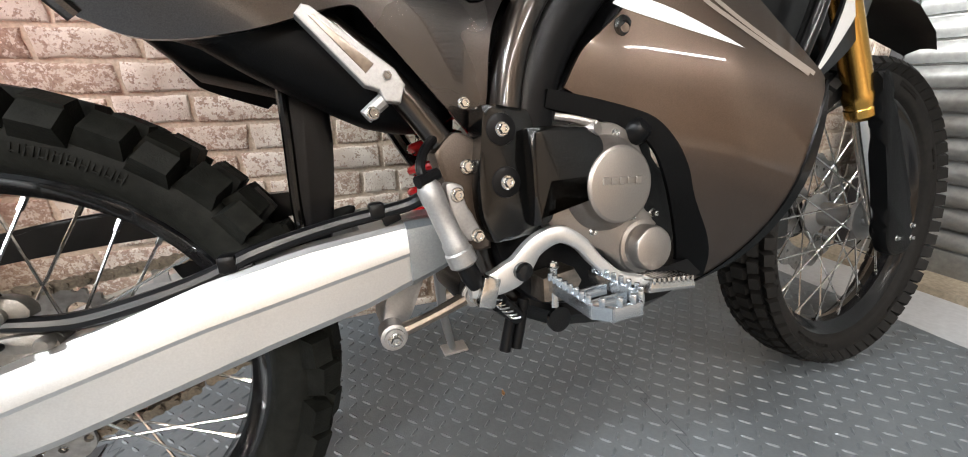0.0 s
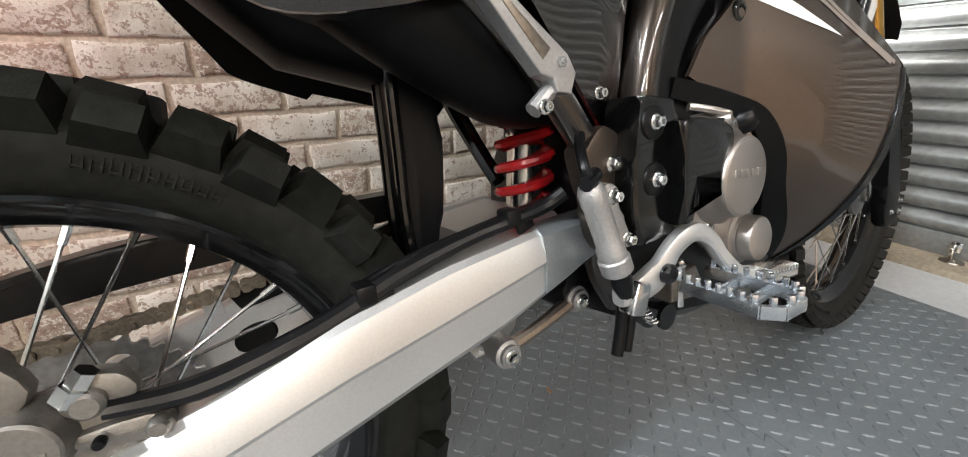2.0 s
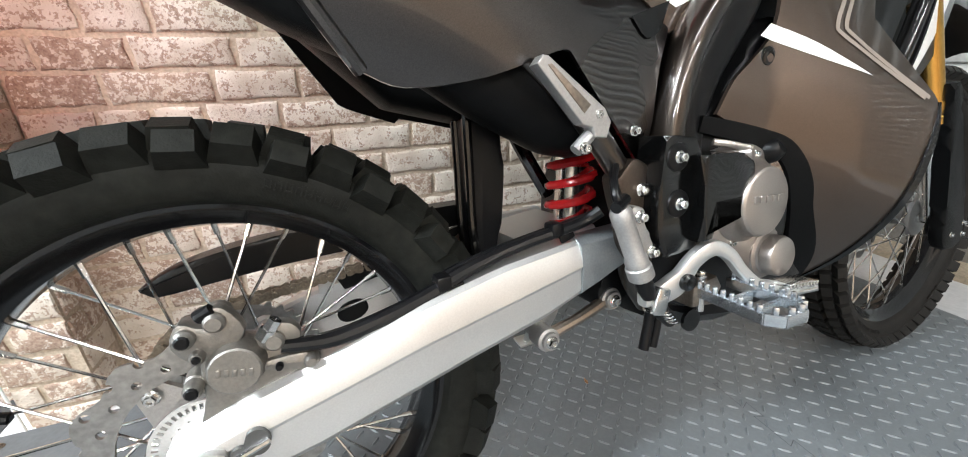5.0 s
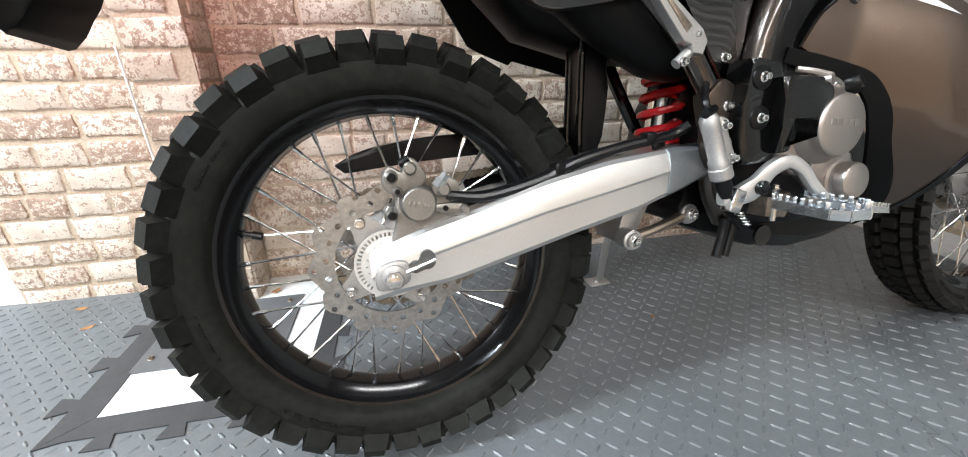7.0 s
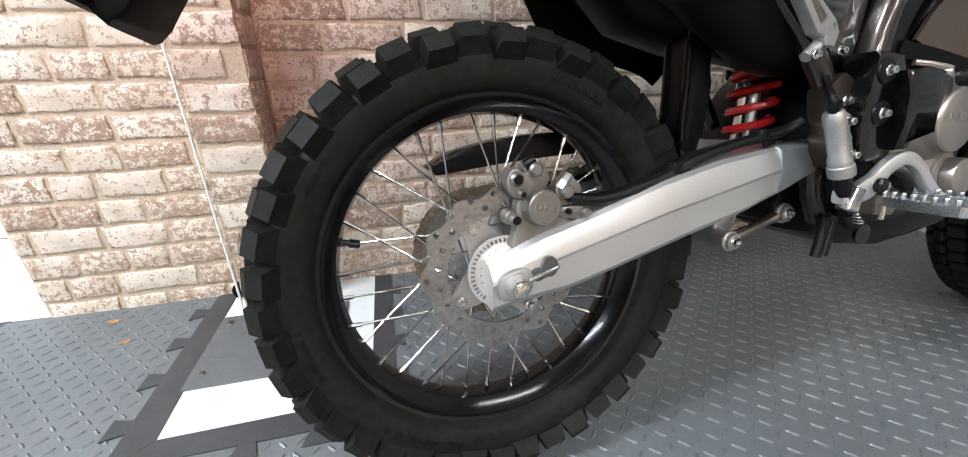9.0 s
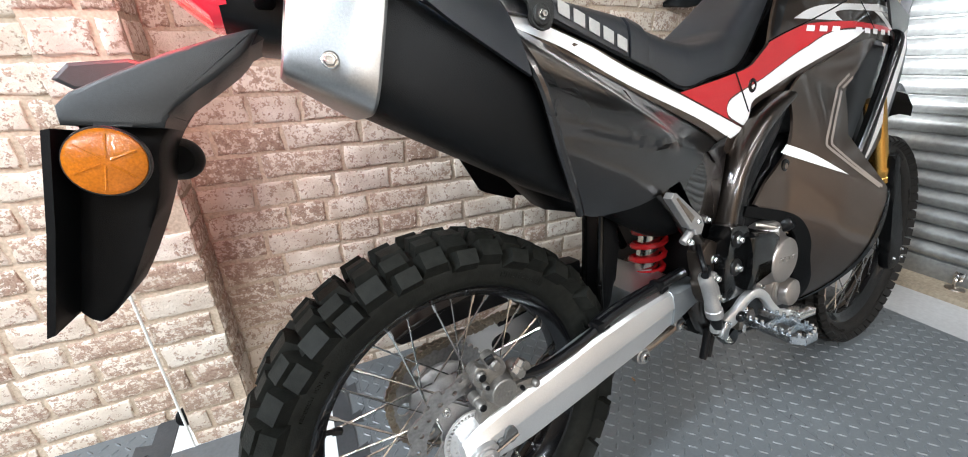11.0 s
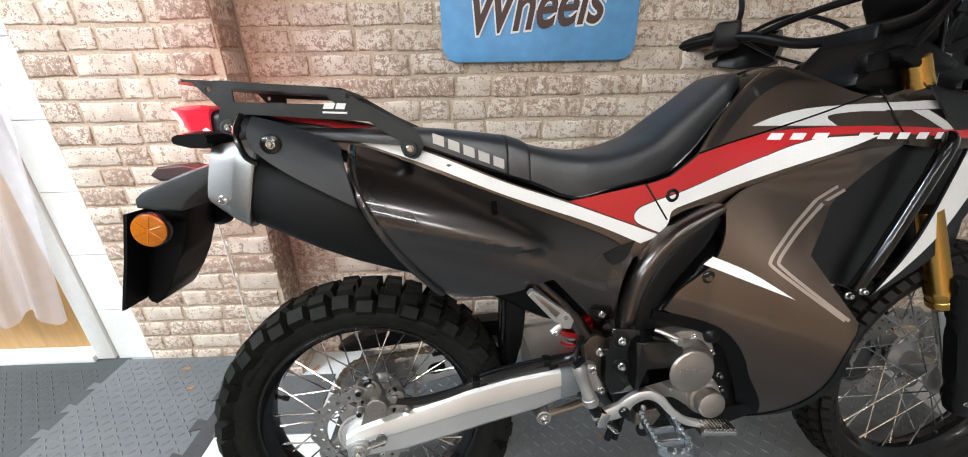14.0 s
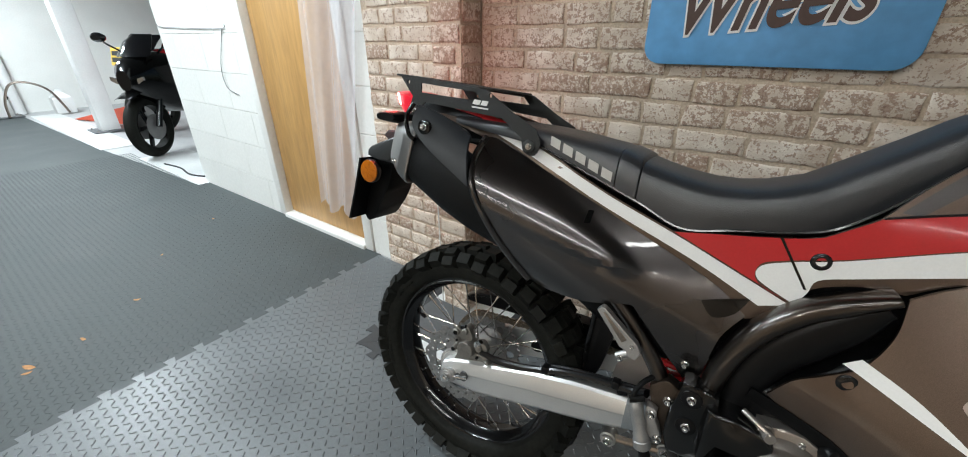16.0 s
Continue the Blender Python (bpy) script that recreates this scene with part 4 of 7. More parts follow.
def disc_brake(c, y, r, inner, parent_name, waves=12, holes=42):
    outer = []
    for i in range(waves * 8):
        a = 2 * math.pi * i / (waves * 8)
        outer.append((c[0] + (r - 0.005 + 0.005 * math.cos(a * waves)) * math.cos(a), c[2] + (r - 0.005 + 0.005 * math.cos(a * waves)) * math.sin(a)))
    hs = [circle(c[0], c[2], inner, 40)]
    for i in range(holes):
        a = 2 * math.pi * i / holes
        rr = (inner + r) / 2 + (0.009 if i % 2 else -0.006)
        hs.append(circle(c[0] + rr * math.cos(a), c[2] + rr * math.sin(a), 0.0042, 8))
    bm = bmesh.new()
    holed(bm, outer, hs, y - 0.002, y + 0.002)
    d = part(parent_name, bm, M_DISC, bike, "drilled wavy steel brake disc")
    bm = bmesh.new()
    # carrier with four arms
    for i in range(4):
        a = 2 * math.pi * (i + 0.35) / 4
        o = Vector((math.cos(a), 0, math.sin(a)))
        al = Vector((-math.sin(a), 0, math.cos(a)))
        p = [Vector(c) + o * 0.035 + al * 0.026, Vector(c) + o * (inner + 0.004) + al * 0.011, Vector(c) + o * (inner + 0.010),
             Vector(c) + o * (inner + 0.004) - al * 0.011, Vector(c) + o * 0.035 - al * 0.026]
        slab(bm, [(q.x, q.z) for q in p], y + 0.003, y + 0.009)
    part("carrier", bm, M_CAST, d)
    for i in range(4):
        a = 2 * math.pi * (i + 0.35) / 4
        bm = bmesh.new()
        bolt(bm, (c[0] + (inner - 0.006) * math.cos(a), y - 0.001, c[2] + (inner - 0.006) * math.sin(a)), DOWN_Y, 0.007, 0.006)
        part("bolt", bm, M_CHROME, d)
    return d


M_RECESS = material("dark_recess", (0.10, 0.10, 0.098), 0.5, 0.6, 0.1, 300)
M_CALIPER = material("caliper_grey", (0.24, 0.225, 0.205), 0.42, 0.8, 0.12, 300, 0.2, 700, 0.12, 12)
M_DISC = material("disc_steel", (0.35, 0.342, 0.33), 0.32, 0.9, 0.2, 160, 0.05, 400, 0.2, 20)
M_CABLE = material("cable_black", (0.0035, 0.0035, 0.004), 0.28, 0, 0.1, 300, spec=0.4)
M_CHAIN = material("chain_steel", (0.30, 0.255, 0.20), 0.36, 0.9, 0.3, 300, 0.1, 500, 0.25, 20)

M_PIVOT = material("shaded_grey_casting", (0.36, 0.385, 0.40), 0.40, 0.8, 0.10, 400, 0.2, 700, 0.1, 12)
# swingarm, both legs
TOP = [(-0.035, 0.360), (-0.02, 0.372), (0.03, 0.390), (0.115, 0.412), (0.2, 0.437), (0.3, 0.457), (0.4, 0.467), (0.475, 0.470)]
LOW = [(-0.035, 0.300), (0.0, 0.307), (0.07, 0.313), (0.16, 0.335), (0.255, 0.358), (0.36, 0.380), (0.44, 0.406), (0.475, 0.420)]
MID = [(-0.035, 0.335), (0.04, 0.356), (0.2, 0.395), (0.34, 0.421), (0.475, 0.446)]


def swing_leg(sgn):
    bm = bmesh.new()
    rings = []
    for i in range(22):
        x = -0.035 + 0.51 * i / 21
        t, lo, m = lerp(x, TOP), lerp(x, LOW), lerp(x, MID)
        y_in, y_out = 0.083, 0.118 + 0.006 * math.sin(math.pi * i / 21)
        hi = m + (t - m) * 0.35
        rings.append([Vector((x, sgn * y, z)) for y, z in ((y_in, lo + 0.004), (y_in, t - 0.004), (y_in + 0.005, t), (y_out - 0.012, t - 0.001), (y_out - 0.006, t - 0.006), (y_out, hi),
                                                          (y_out + 0.001, m + 0.002), (y_out - 0.0025, m - 0.003), (y_out - 0.004, lo + 0.008), (y_out - 0.010, lo), (y_in + 0.004, lo))])
    loft(bm, rings)
    return bm


arm = part("swingarm", swing_leg(-1), M_ALU, bike, "satin silver aluminium swingarm", crease=14)
part("left_leg", swing_leg(1), M_ALU, arm, crease=14)
bm = bmesh.new()
loft(bm, [oval((0.146, y, 0.368), (0.97, 0, 0.24), (-0.24, 0, 0.97), 0.0225 * k, 0.0155 * k, 24, 2.2) for y, k in ((0.0835, 1.0), (0.0815, 1.0), (0.0800, 0.9))])
part("rubber_plug", bm, M_BLACK, arm, "black oval plug in the swingarm")
bm = bmesh.new()
box(bm, (0.115, 0.081, 0.415), (0.018, 0.003, 0.022), bevel=0.001)
part("tab", bm, M_ALU, arm)
bm = bmesh.new()
slab(bm, outline2([(0.13, 0.428, 1), (0.24, 0.447), (0.36, 0.474), (0.36, 0.452, 1), (0.24, 0.424), (0.14, 0.405, 1)]), 0.073, 0.081, 0.002)
part("chain_slider", bm, M_BLACK, arm, "black plastic chain slider")
bm = bmesh.new()
slab(bm, [(0.36, 0.39), (0.36, 0.46), (0.46, 0.47), (0.475, 0.43)], -0.083, 0.083, 0.008)
part("cross_member", bm, M_ALU, arm)
# thin sleeve over the leg; shade near the pivot is put into its grey
bm = bmesh.new()
rings = []
for i in range(7):
    x = 0.405 + 0.073 * i / 6
    t, lo = lerp(x, TOP) + 0.0015, lerp(x, LOW) - 0.0015
    rings.append([Vector((x, y, z)) for y, z in ((-0.086, lo + 0.004), (-0.086, t - 0.003), (-0.092, t), (-0.110, t - 0.001), (-0.119, t - 0.008), (-0.123, (t + lo) / 2), (-0.119, lo + 0.008), (-0.110, lo))])
loft(bm, rings)
part("pivot_casting", bm, M_PIVOT, arm, "grey cast pivot end of the swingarm, darkened for its shade")
# rear axle block, adjuster window and nut
# window drawn as a raised dark piece; its colour stands for shade
bm = bmesh.new()
slab(bm, [(0.020 + 0.008 * math.cos(a), 0.345 + 0.008 * math.sin(a)) for a in [radians(q) for q in range(60, 300, 20)]] + [(0.036 + 0.011 * math.cos(a), 0.353 + 0.013 * math.sin(a)) for a in [radians(q) for q in range(-110, 150, 20)]], -0.1265, -0.121)
part("adjuster_window", bm, M_RECESS, arm, "dark piece for the shaded adjuster slot in the swingarm end")
bm = bmesh.new()
rod(bm, (0.006, -0.1285, 0.341), (0.046, -0.1285, 0.353), 0.0032, seg=8)
part("adjuster_bolt", bm, M_CHROME, arm)
bm = bmesh.new()
slab(bm, outline2([(-0.030, 0.322), (-0.028, 0.348), (-0.008, 0.357), (0.010, 0.353), (0.012, 0.330), (-0.006, 0.320)], 3), -0.1290, -0.118, 0.003)
turned(bm, (-0.008, -0.128, 0.337), (-0.008, -0.133, 0.337), [(0, 0.0165), (0.8, 0.016), (1, 0.014)], 28)
part("axle_plate", bm, M_CAST, arm)
bm = bmesh.new()
turned(bm, (-0.008, -0.133, 0.337), (-0.008, -0.142, 0.337), [(0, 0.0120), (0.9, 0.0120), (1, 0.011)], 6)
turned(bm, (-0.008, -0.140, 0.337), (-0.008, -0.147, 0.337), [(0, 0.0075), (0.9, 0.0075), (1, 0.006)], 16)
part("axle_nut", bm, M_CHROME, arm)
bm = bmesh.new()
rod(bm, (-0.005, -0.12, 0.327), (-0.005, 0.13, 0.327), 0.010, seg=16)
part("axle", bm, M_STEEL, arm)

# rear brake
rear_disc = disc_brake((-0.008, 0, 0.342), -0.078, 0.108, 0.074, "rear_disc")
bm = bmesh.new()
hs = [circle(-0.010, 0.342, 0.024, 32)] + [circle(-0.010 + 0.031 * math.cos(a), 0.342 + 0.031 * math.sin(a), 0.0013, 6) for a in [2 * math.pi * i / 20 for i in range(20)]]
for i in range(46):
    a = 2 * math.pi * i / 46
    o, al = (math.cos(a), math.sin(a)), (-math.sin(a), math.cos(a))
    hs.append([(-0.010 + o[0] * (0.0415 + dr) + al[0] * dt, 0.342 + o[1] * (0.0415 + dr) + al[1] * dt) for dr, dt in ((-0.0028, -0.0014), (0.0028, -0.0016), (0.0028, 0.0016), (-0.0028, 0.0014))])
holed(bm, circle(-0.010, 0.342, 0.0475, 64), hs, -0.089, -0.086)
part("sensor_ring", bm, M_ALU, rear_disc, "slotted silver sensor ring")
bm = bmesh.new()
slab(bm, outline2([(-0.012, 0.345), (0.002, 0.398), (0.008, 0.436), (0.040, 0.446), (0.072, 0.430), (0.078, 0.398), (0.055, 0.385), (0.03, 0.368)]), -0.106, -0.086, 0.003)
cal = part("rear_caliper", bm, M_CALIPER, bike, "cast brake caliper with hose")
bm = bmesh.new()
turned(bm, (0.033, -0.098, 0.425), (0.033, -0.124, 0.425), [(0, 0.025), (0.45, 0.024), (0.6, 0.0215), (0.94, 0.0212), (1, 0.0195)], 28)
part("piston_housing", bm, M_CALIPER, cal)
for k in range(5):
    bm = bmesh.new()
    box(bm, (0.021 + k * 0.006, -0.1243, 0.4275 - k * 0.0015), (0.0036, 0.001, 0.0068), pose(0, 0, 0, 0, 12, 0).to_3x3(), 0.0004)
    part("raised_mark", bm, M_CALIPER, cal)
for cx, cz, r in ((0.002, 0.461, 0.0085), (0.008, 0.443, 0.006), (0.026, 0.470, 0.0085), (0.066, 0.440, 0.009), (0.092, 0.411, 0.0065), (-0.002, 0.414, 0.0075)):
    bm = bmesh.new()
    turned(bm, (cx, -0.088, cz), (cx, -0.120, cz), [(0, r * 1.3), (0.5, r * 1.2), (0.55, r), (0.9, r), (1, r * 0.7)], 14)
    part("boss", bm, M_CALIPER, cal)
for cx, cz, r in ((0.002, 0.461, 0.0058), (0.008, 0.443, 0.0035), (-0.002, 0.414, 0.0055), (0.066, 0.416, 0.0035)):
    bm = bmesh.new()
    turned(bm, (cx, -0.116, cz), (cx, -0.1225, cz), [(0, r), (0.8, r), (1, r * 0.75)], 12)
    part("rubber_cap", bm, M_BLACK, cal)
for pts in ([(-0.010, 0.455), (0.000, 0.474), (0.016, 0.466), (0.022, 0.480), (0.034, 0.480), (0.046, 0.456), (0.030, 0.440), (0.004, 0.436)], [(0.052, 0.446), (0.060, 0.456), (0.082, 0.452), (0.088, 0.436), (0.066, 0.430), (0.054, 0.434)], [(0.050, 0.420), (0.088, 0.420), (0.100, 0.410), (0.094, 0.402), (0.060, 0.408)]):
    bm = bmesh.new()
    slab(bm, outline2(pts, 3), -0.112, -0.096, 0.003)
    part("bridge", bm, M_CALIPER, cal)
bm = bmesh.new()
rod(bm, (0.014, -0.110, 0.476), (0.026, -0.112, 0.482), 0.006, 0.005, 10)
part("bleed_cap", bm, M_BLACK, cal)
bm = bmesh.new()
turned(bm, (0.058, -0.112, 0.444), (0.071, -0.114, 0.460), [(0, 0.0085), (0.5, 0.0085), (0.52, 0.0065), (1, 0.006)], 6)
part("banjo_bolt", bm, M_CHROME, cal)
for k, (pts, r) in enumerate((([(0.07, -0.112, 0.432), (0.115, -0.108, 0.424), (0.17, -0.106, 0.431), (0.215, -0.104, 0.442), (0.26, -0.104, 0.459), (0.33, -0.103, 0.474), (0.41, -0.108, 0.486), (0.435, -0.120, 0.500)], [0.006, 0.0085, 0.0088, 0.0088, 0.0082, 0.0075, 0.0075, 0.0075]),
                              ([(0.226, -0.094, 0.450), (0.25, -0.090, 0.457), (0.30, -0.090, 0.468), (0.38, -0.092, 0.480), (0.45, -0.10, 0.492)], 0.0058))):
    bm = bmesh.new()
    hose(bm, pts, r, 10)
    part("brake_hose", bm, M_CABLE, cal)
for cx, cz in ((0.232, 0.452), (0.378, 0.484)):
    bm = bmesh.new()
    box(bm, (cx, -0.103, cz), (0.017, 0.022, 0.018), bevel=0.004)
    box(bm, (cx + 0.014, -0.108, cz - 0.010), (0.020, 0.006, 0.012), pose(0, 0, 0, 0, -18, 0).to_3x3(), 0.002)
    part("hose_clamp", bm, M_BLACK, cal)

# sprocket, chain and guard on the far side
bm = bmesh.new()
teeth = []
for i in range(42 * 4):
    a = 2 * math.pi * i / (42 * 4)
    rr = 0.098 + (0.005 if i % 4 in (1, 2) else -0.001)
    teeth.append((rr * math.cos(a), 0.325 + rr * math.sin(a)))
hs = [circle(0, 0.325, 0.045, 24)] + [circle(0.074 * math.cos(2 * math.pi * i / 6), 0.325 + 0.074 * math.sin(2 * math.pi * i / 6), 0.013, 12) for i in range(6)]
holed(bm, teeth, hs, 0.058, 0.063)
spr = part("sprocket", bm, M_DISC, bike, "steel rear sprocket")
for i in range(6):
    bm = bmesh.new()
    a = 2 * math.pi * (i + 0.5) / 6
    bolt(bm, (0.056 * math.cos(a), 0.058, 0.325 + 0.056 * math.sin(a)), DOWN_Y, 0.007, 0.006)
    part("bolt", bm, M_CHROME, spr)
bm = bmesh.new()
turned(bm, (0, 0.056, 0.325), (0, 0.04, 0.325), [(0, 0.066), (0.3, 0.064), (1, 0.046)], 28)
part("cush_drive", bm, M_CAST, spr)
bm = bmesh.new()
path = [(0.52, 0.455), (0.40, 0.452), (0.25, 0.443), (0.12, 0.433), (0.02, 0.424)] + [(0.099 * math.cos(a), 0.325 + 0.099 * math.sin(a)) for a in [radians(q) for q in range(85, 290, 12)]] + [(0.10, 0.245), (0.25, 0.30), (0.40, 0.355), (0.52, 0.405)]
pts = curve([Vector((x, 0, z)) for x, z in path], 10)
dist, last, k = 0, pts[0], 0
for p in pts[1:]:
    dist += (p - last).length
    if dist > 0.0155:
        d = (p - last).normalized()
        m = Matrix((d, Vector((0, 1, 0)), Vector((-d.z, 0, d.x)))).transposed()
        wy = 0.0085 if k % 2 else 0.0055
        for side in (-1, 1):
            loops = []
            for dy in (-0.001, 0.001):
                loops.append([bm.verts.new(Vector((p.x, 0.0625 + side * wy + dy, p.z)) + m @ Vector((a, 0, b))) for a, b in ((-0.0125, 0), (-0.0105, 0.0055), (-0.0065, 0.0068), (0, 0.0046), (0.0065, 0.0068), (0.0105, 0.0055), (0.0125, 0), (0.0105, -0.0055), (0.0065, -0.0068), (0, -0.0046), (-0.0065, -0.0068), (-0.0105, -0.0055))])
            bridge(bm, loops)
        rod(bm, (p.x + 0.0077 * d.x, 0.0505, p.z + 0.0077 * d.z), (p.x + 0.0077 * d.x, 0.0745, p.z + 0.0077 * d.z), 0.0032, seg=8)
        dist, k = 0, k + 1
    last = p
part("chain", bm, M_CHAIN, bike, "oily drive chain", smooth=False)["kind"] = "stuff"
bm = bmesh.new()
slab(bm, outline2([(-0.075, 0.468, 1), (-0.03, 0.488), (0.07, 0.503), (0.2, 0.505), (0.33, 0.505, 1), (0.33, 0.475, 1), (0.2, 0.470), (0.06, 0.465), (-0.06, 0.455, 1)]), 0.045, 0.085, 0.004)
part("chain_guard", bm, M_BLACK, bike, "black plastic chain guard")

# shock absorber
sh0, sh1 = Vector((0.462, -0.005, 0.40)), Vector((0.492, -0.005, 0.66))
bm = bmesh.new()
turned(bm, sh0, sh1, [(0, 0.016), (0.10, 0.016), (0.12, 0.023), (0.55, 0.023), (0.57, 0.027), (0.62, 0.027), (0.64, 0.024), (1, 0.024)], 24)
shock = part("shock_absorber", bm, M_CHROME, bike, "shock absorber with red coil spring")
bm = bmesh.new()
hp = []
for i in range(7 * 14 + 1):
    a = 2 * math.pi * i / 14
    f = i / (7 * 14)
    q = sh0 + (sh1 - sh0) * (0.18 + 0.78 * f)
    hp.append(q + Vector((0.033 * math.cos(a), 0.033 * math.sin(a), 0)))
hose(bm, hp, 0.0064, 8, smooth=False)
part("coil_spring", bm, M_RED, shock, "red coil spring")
bm = bmesh.new()
turned(bm, sh0 + (sh1 - sh0) * 0.12, sh0 + (sh1 - sh0) * 0.19, [(0, 0.030), (0.3, 0.039), (0.8, 0.039), (1, 0.032)], 24)
part("spring_seat", bm, M_RED, shock)
# linkage
bm = bmesh.new()
hose(bm, [(0.382, -0.060, 0.318), (0.43, -0.064, 0.330), (0.492, -0.066, 0.350)], [0.010, 0.008, 0.010], 10)
link = part("linkage_arm", bm, M_STEEL, bike, "bare steel suspension linkage arm")
for x, z in ((0.382, 0.318), (0.492, 0.350)):
    bm = bmesh.new()
    turned(bm, (x, -0.045, z), (x, -0.078, z), [(0, 0.017), (0.8, 0.017), (0.85, 0.013), (1, 0.013)], 20)
    part("pivot", bm, M_CAST, link)
    bm = bmesh.new()
    bolt(bm, (x, -0.078, z), DOWN_Y, 0.009, 0.007)
    part("bolt", bm, M_CHROME, link)
bm = bmesh.new()
slab(bm, outline2([(0.372, 0.318), (0.385, 0.302), (0.402, 0.316), (0.425, 0.36), (0.44, 0.40), (0.40, 0.40), (0.382, 0.36)]), -0.045, 0.03, 0.004)
part("rocker", bm, M_CAST, link)
bm = bmesh.new()
slab(bm, outline2([(0.476, 0.372), (0.475, 0.340), (0.50, 0.332), (0.54, 0.36), (0.56, 0.42), (0.50, 0.42)]), -0.068, 0.05, 0.005)
part("linkage_bracket", bm, M_BLACK, link)

# ---- engine and foot controls ----
bm = bmesh.new()
slab(bm, outline2([(0.53, 0.55), (0.50, 0.46), (0.52, 0.38), (0.58, 0.335), (0.70, 0.335), (0.78, 0.38), (0.79, 0.46), (0.74, 0.53), (0.80, 0.66), (0.72, 0.72), (0.62, 0.62)]), -0.135, 0.13, 0.012)
engine = part("engine", bm, M_BLACK, bike, "single-cylinder engine with silver covers")
bm = bmesh.new()
case = outline2([(0.575, 0.545), (0.612, 0.556), (0.656, 0.558), (0.688, 0.538), (0.703, 0.508), (0.702, 0.455), (0.718, 0.432), (0.727, 0.400), (0.713, 0.366), (0.685, 0.362), (0.655, 0.388), (0.625, 0.408), (0.58, 0.425), (0.555, 0.46), (0.552, 0.51)])
slab(bm, case, -0.160, -0.130, 0.006)
part("clutch_case", bm, M_ENGINE, engine, "silver cast clutch case")
bm = bmesh.new()
turned(bm, (0.640, -0.158, 0.487), (0.640, -0.190, 0.487), [(0, 0.058), (0.25, 0.056), (0.45, 0.049), (0.62, 0.0465), (0.84, 0.0455), (0.93, 0.0445), (0.985, 0.042), (1, 0.041)], 56)
cover = part("clutch_cover", bm, M_ENGINE, engine, "round silver cover")
bm = bmesh.new()
for i in range(5):
    box(bm, (0.617 + i * 0.0116, -0.1905, 0.4935 - i * 0.0008), (0.0084, 0.0022, 0.0090), bevel=0.0009)
part("raised_mark", bm, M_ENGINE, engine, smooth=False)["kind"] = "stuff"
bm = bmesh.new()
turned(bm, (0.694, -0.15, 0.400), (0.694, -0.186, 0.402), [(0, 0.037), (0.35, 0.034), (0.4, 0.0290), (0.5, 0.0275), (0.55, 0.029), (0.85, 0.0285), (0.95, 0.027), (1, 0.024)], 36)
part("oil_filter_cover", bm, M_ENGINE, engine, "small round silver cover")
for a in (20, 75, 130, 190, 250, 310):
    bm = bmesh.new()
    bolt(bm, (0.640 + 0.060 * math.cos(radians(a)), -0.160, 0.487 + 0.060 * math.sin(radians(a))), DOWN_Y, 0.005, 0.005)
    part("bolt", bm, M_CHROME, engine)
for x, z in ((0.738, 0.435), (0.744, 0.402), (0.735, 0.362)):
    bm = bmesh.new()
    bolt(bm, (x, -0.135, z), DOWN_Y, 0.006, 0.008)
    part("bolt", bm, M_CHROME, engine)
bm = bmesh.new()
turned(bm, (0.600, -0.150, 0.546), (0.612, -0.185, 0.552), [(0, 0.013), (0.6, 0.013), (0.65, 0.010), (1, 0.008)], 14)
part("clutch_arm_boss", bm, M_ENGINE, engine)
bm = bmesh.new()
hose(bm, [(0.612, -0.182, 0.556), (0.592, -0.172, 0.563), (0.574, -0.160, 0.568)], 0.0045, 8)
part("clutch_lever", bm, M_ENGINE, engine)
bm = bmesh.new()
turned(bm, (0.688, -0.145, 0.540), (0.694, -0.170, 0.552), [(0, 0.017), (0.6, 0.017), (0.9, 0.013), (1, 0.010)], 14)
part("oil_cap", bm, M_BLACK, engine, "black oil filler cap")
for k in range(7):
    bm = bmesh.new()
    box(bm, (0.735 + k * 0.004, 0, 0.56 + k * 0.02), (0.15, 0.22, 0.005), pose(0, 0, 0, 0, -18, 0).to_3x3(), 0.001)
    part("cooling_fin", bm, M_BLACK, engine)

# black pivot cover with vent
bm = bmesh.new()
slab(bm, outline2([(0.486, 0.583, 1), (0.515, 0.581), (0.539, 0.574, 1), (0.544, 0.520), (0.543, 0.446, 1), (0.512, 0.440), (0.487, 0.441, 1), (0.476, 0.470), (0.475, 0.510), (0.481, 0.550)], 4), -0.170, -0.13, 0.005)
pc = part("pivot_cover", bm, M_GLOSS, bike, "glossy black frame cover with bolts")
bm = bmesh.new()
slab(bm, outline2([(0.528, 0.557, 1), (0.570, 0.558), (0.606, 0.551, 1), (0.617, 0.543), (0.622, 0.525), (0.617, 0.471, 1), (0.600, 0.468, 1), (0.594, 0.494, 1), (0.556, 0.494, 1), (0.552, 0.459, 1), (0.530, 0.454, 1)], 3), -0.186, -0.12, 0.007)
part("sprocket_cover", bm, M_GLOSS, pc, "glossy black boxy cover with a notch")
bm = bmesh.new()
slab(bm, outline2([(0.536, 0.497, 1), (0.604, 0.497, 1), (0.606, 0.466, 1), (0.545, 0.456, 1)], 2), -0.160, -0.12, 0.004)
part("notch_floor", bm, M_MATTE, pc)
bm = bmesh.new()
slab(bm, [(0.560, 0.484), (0.588, 0.488), (0.590, 0.472), (0.564, 0.466)], -0.172, -0.158, 0.003)
part("vent_frame", bm, M_BLACK, pc)
bm = bmesh.new()
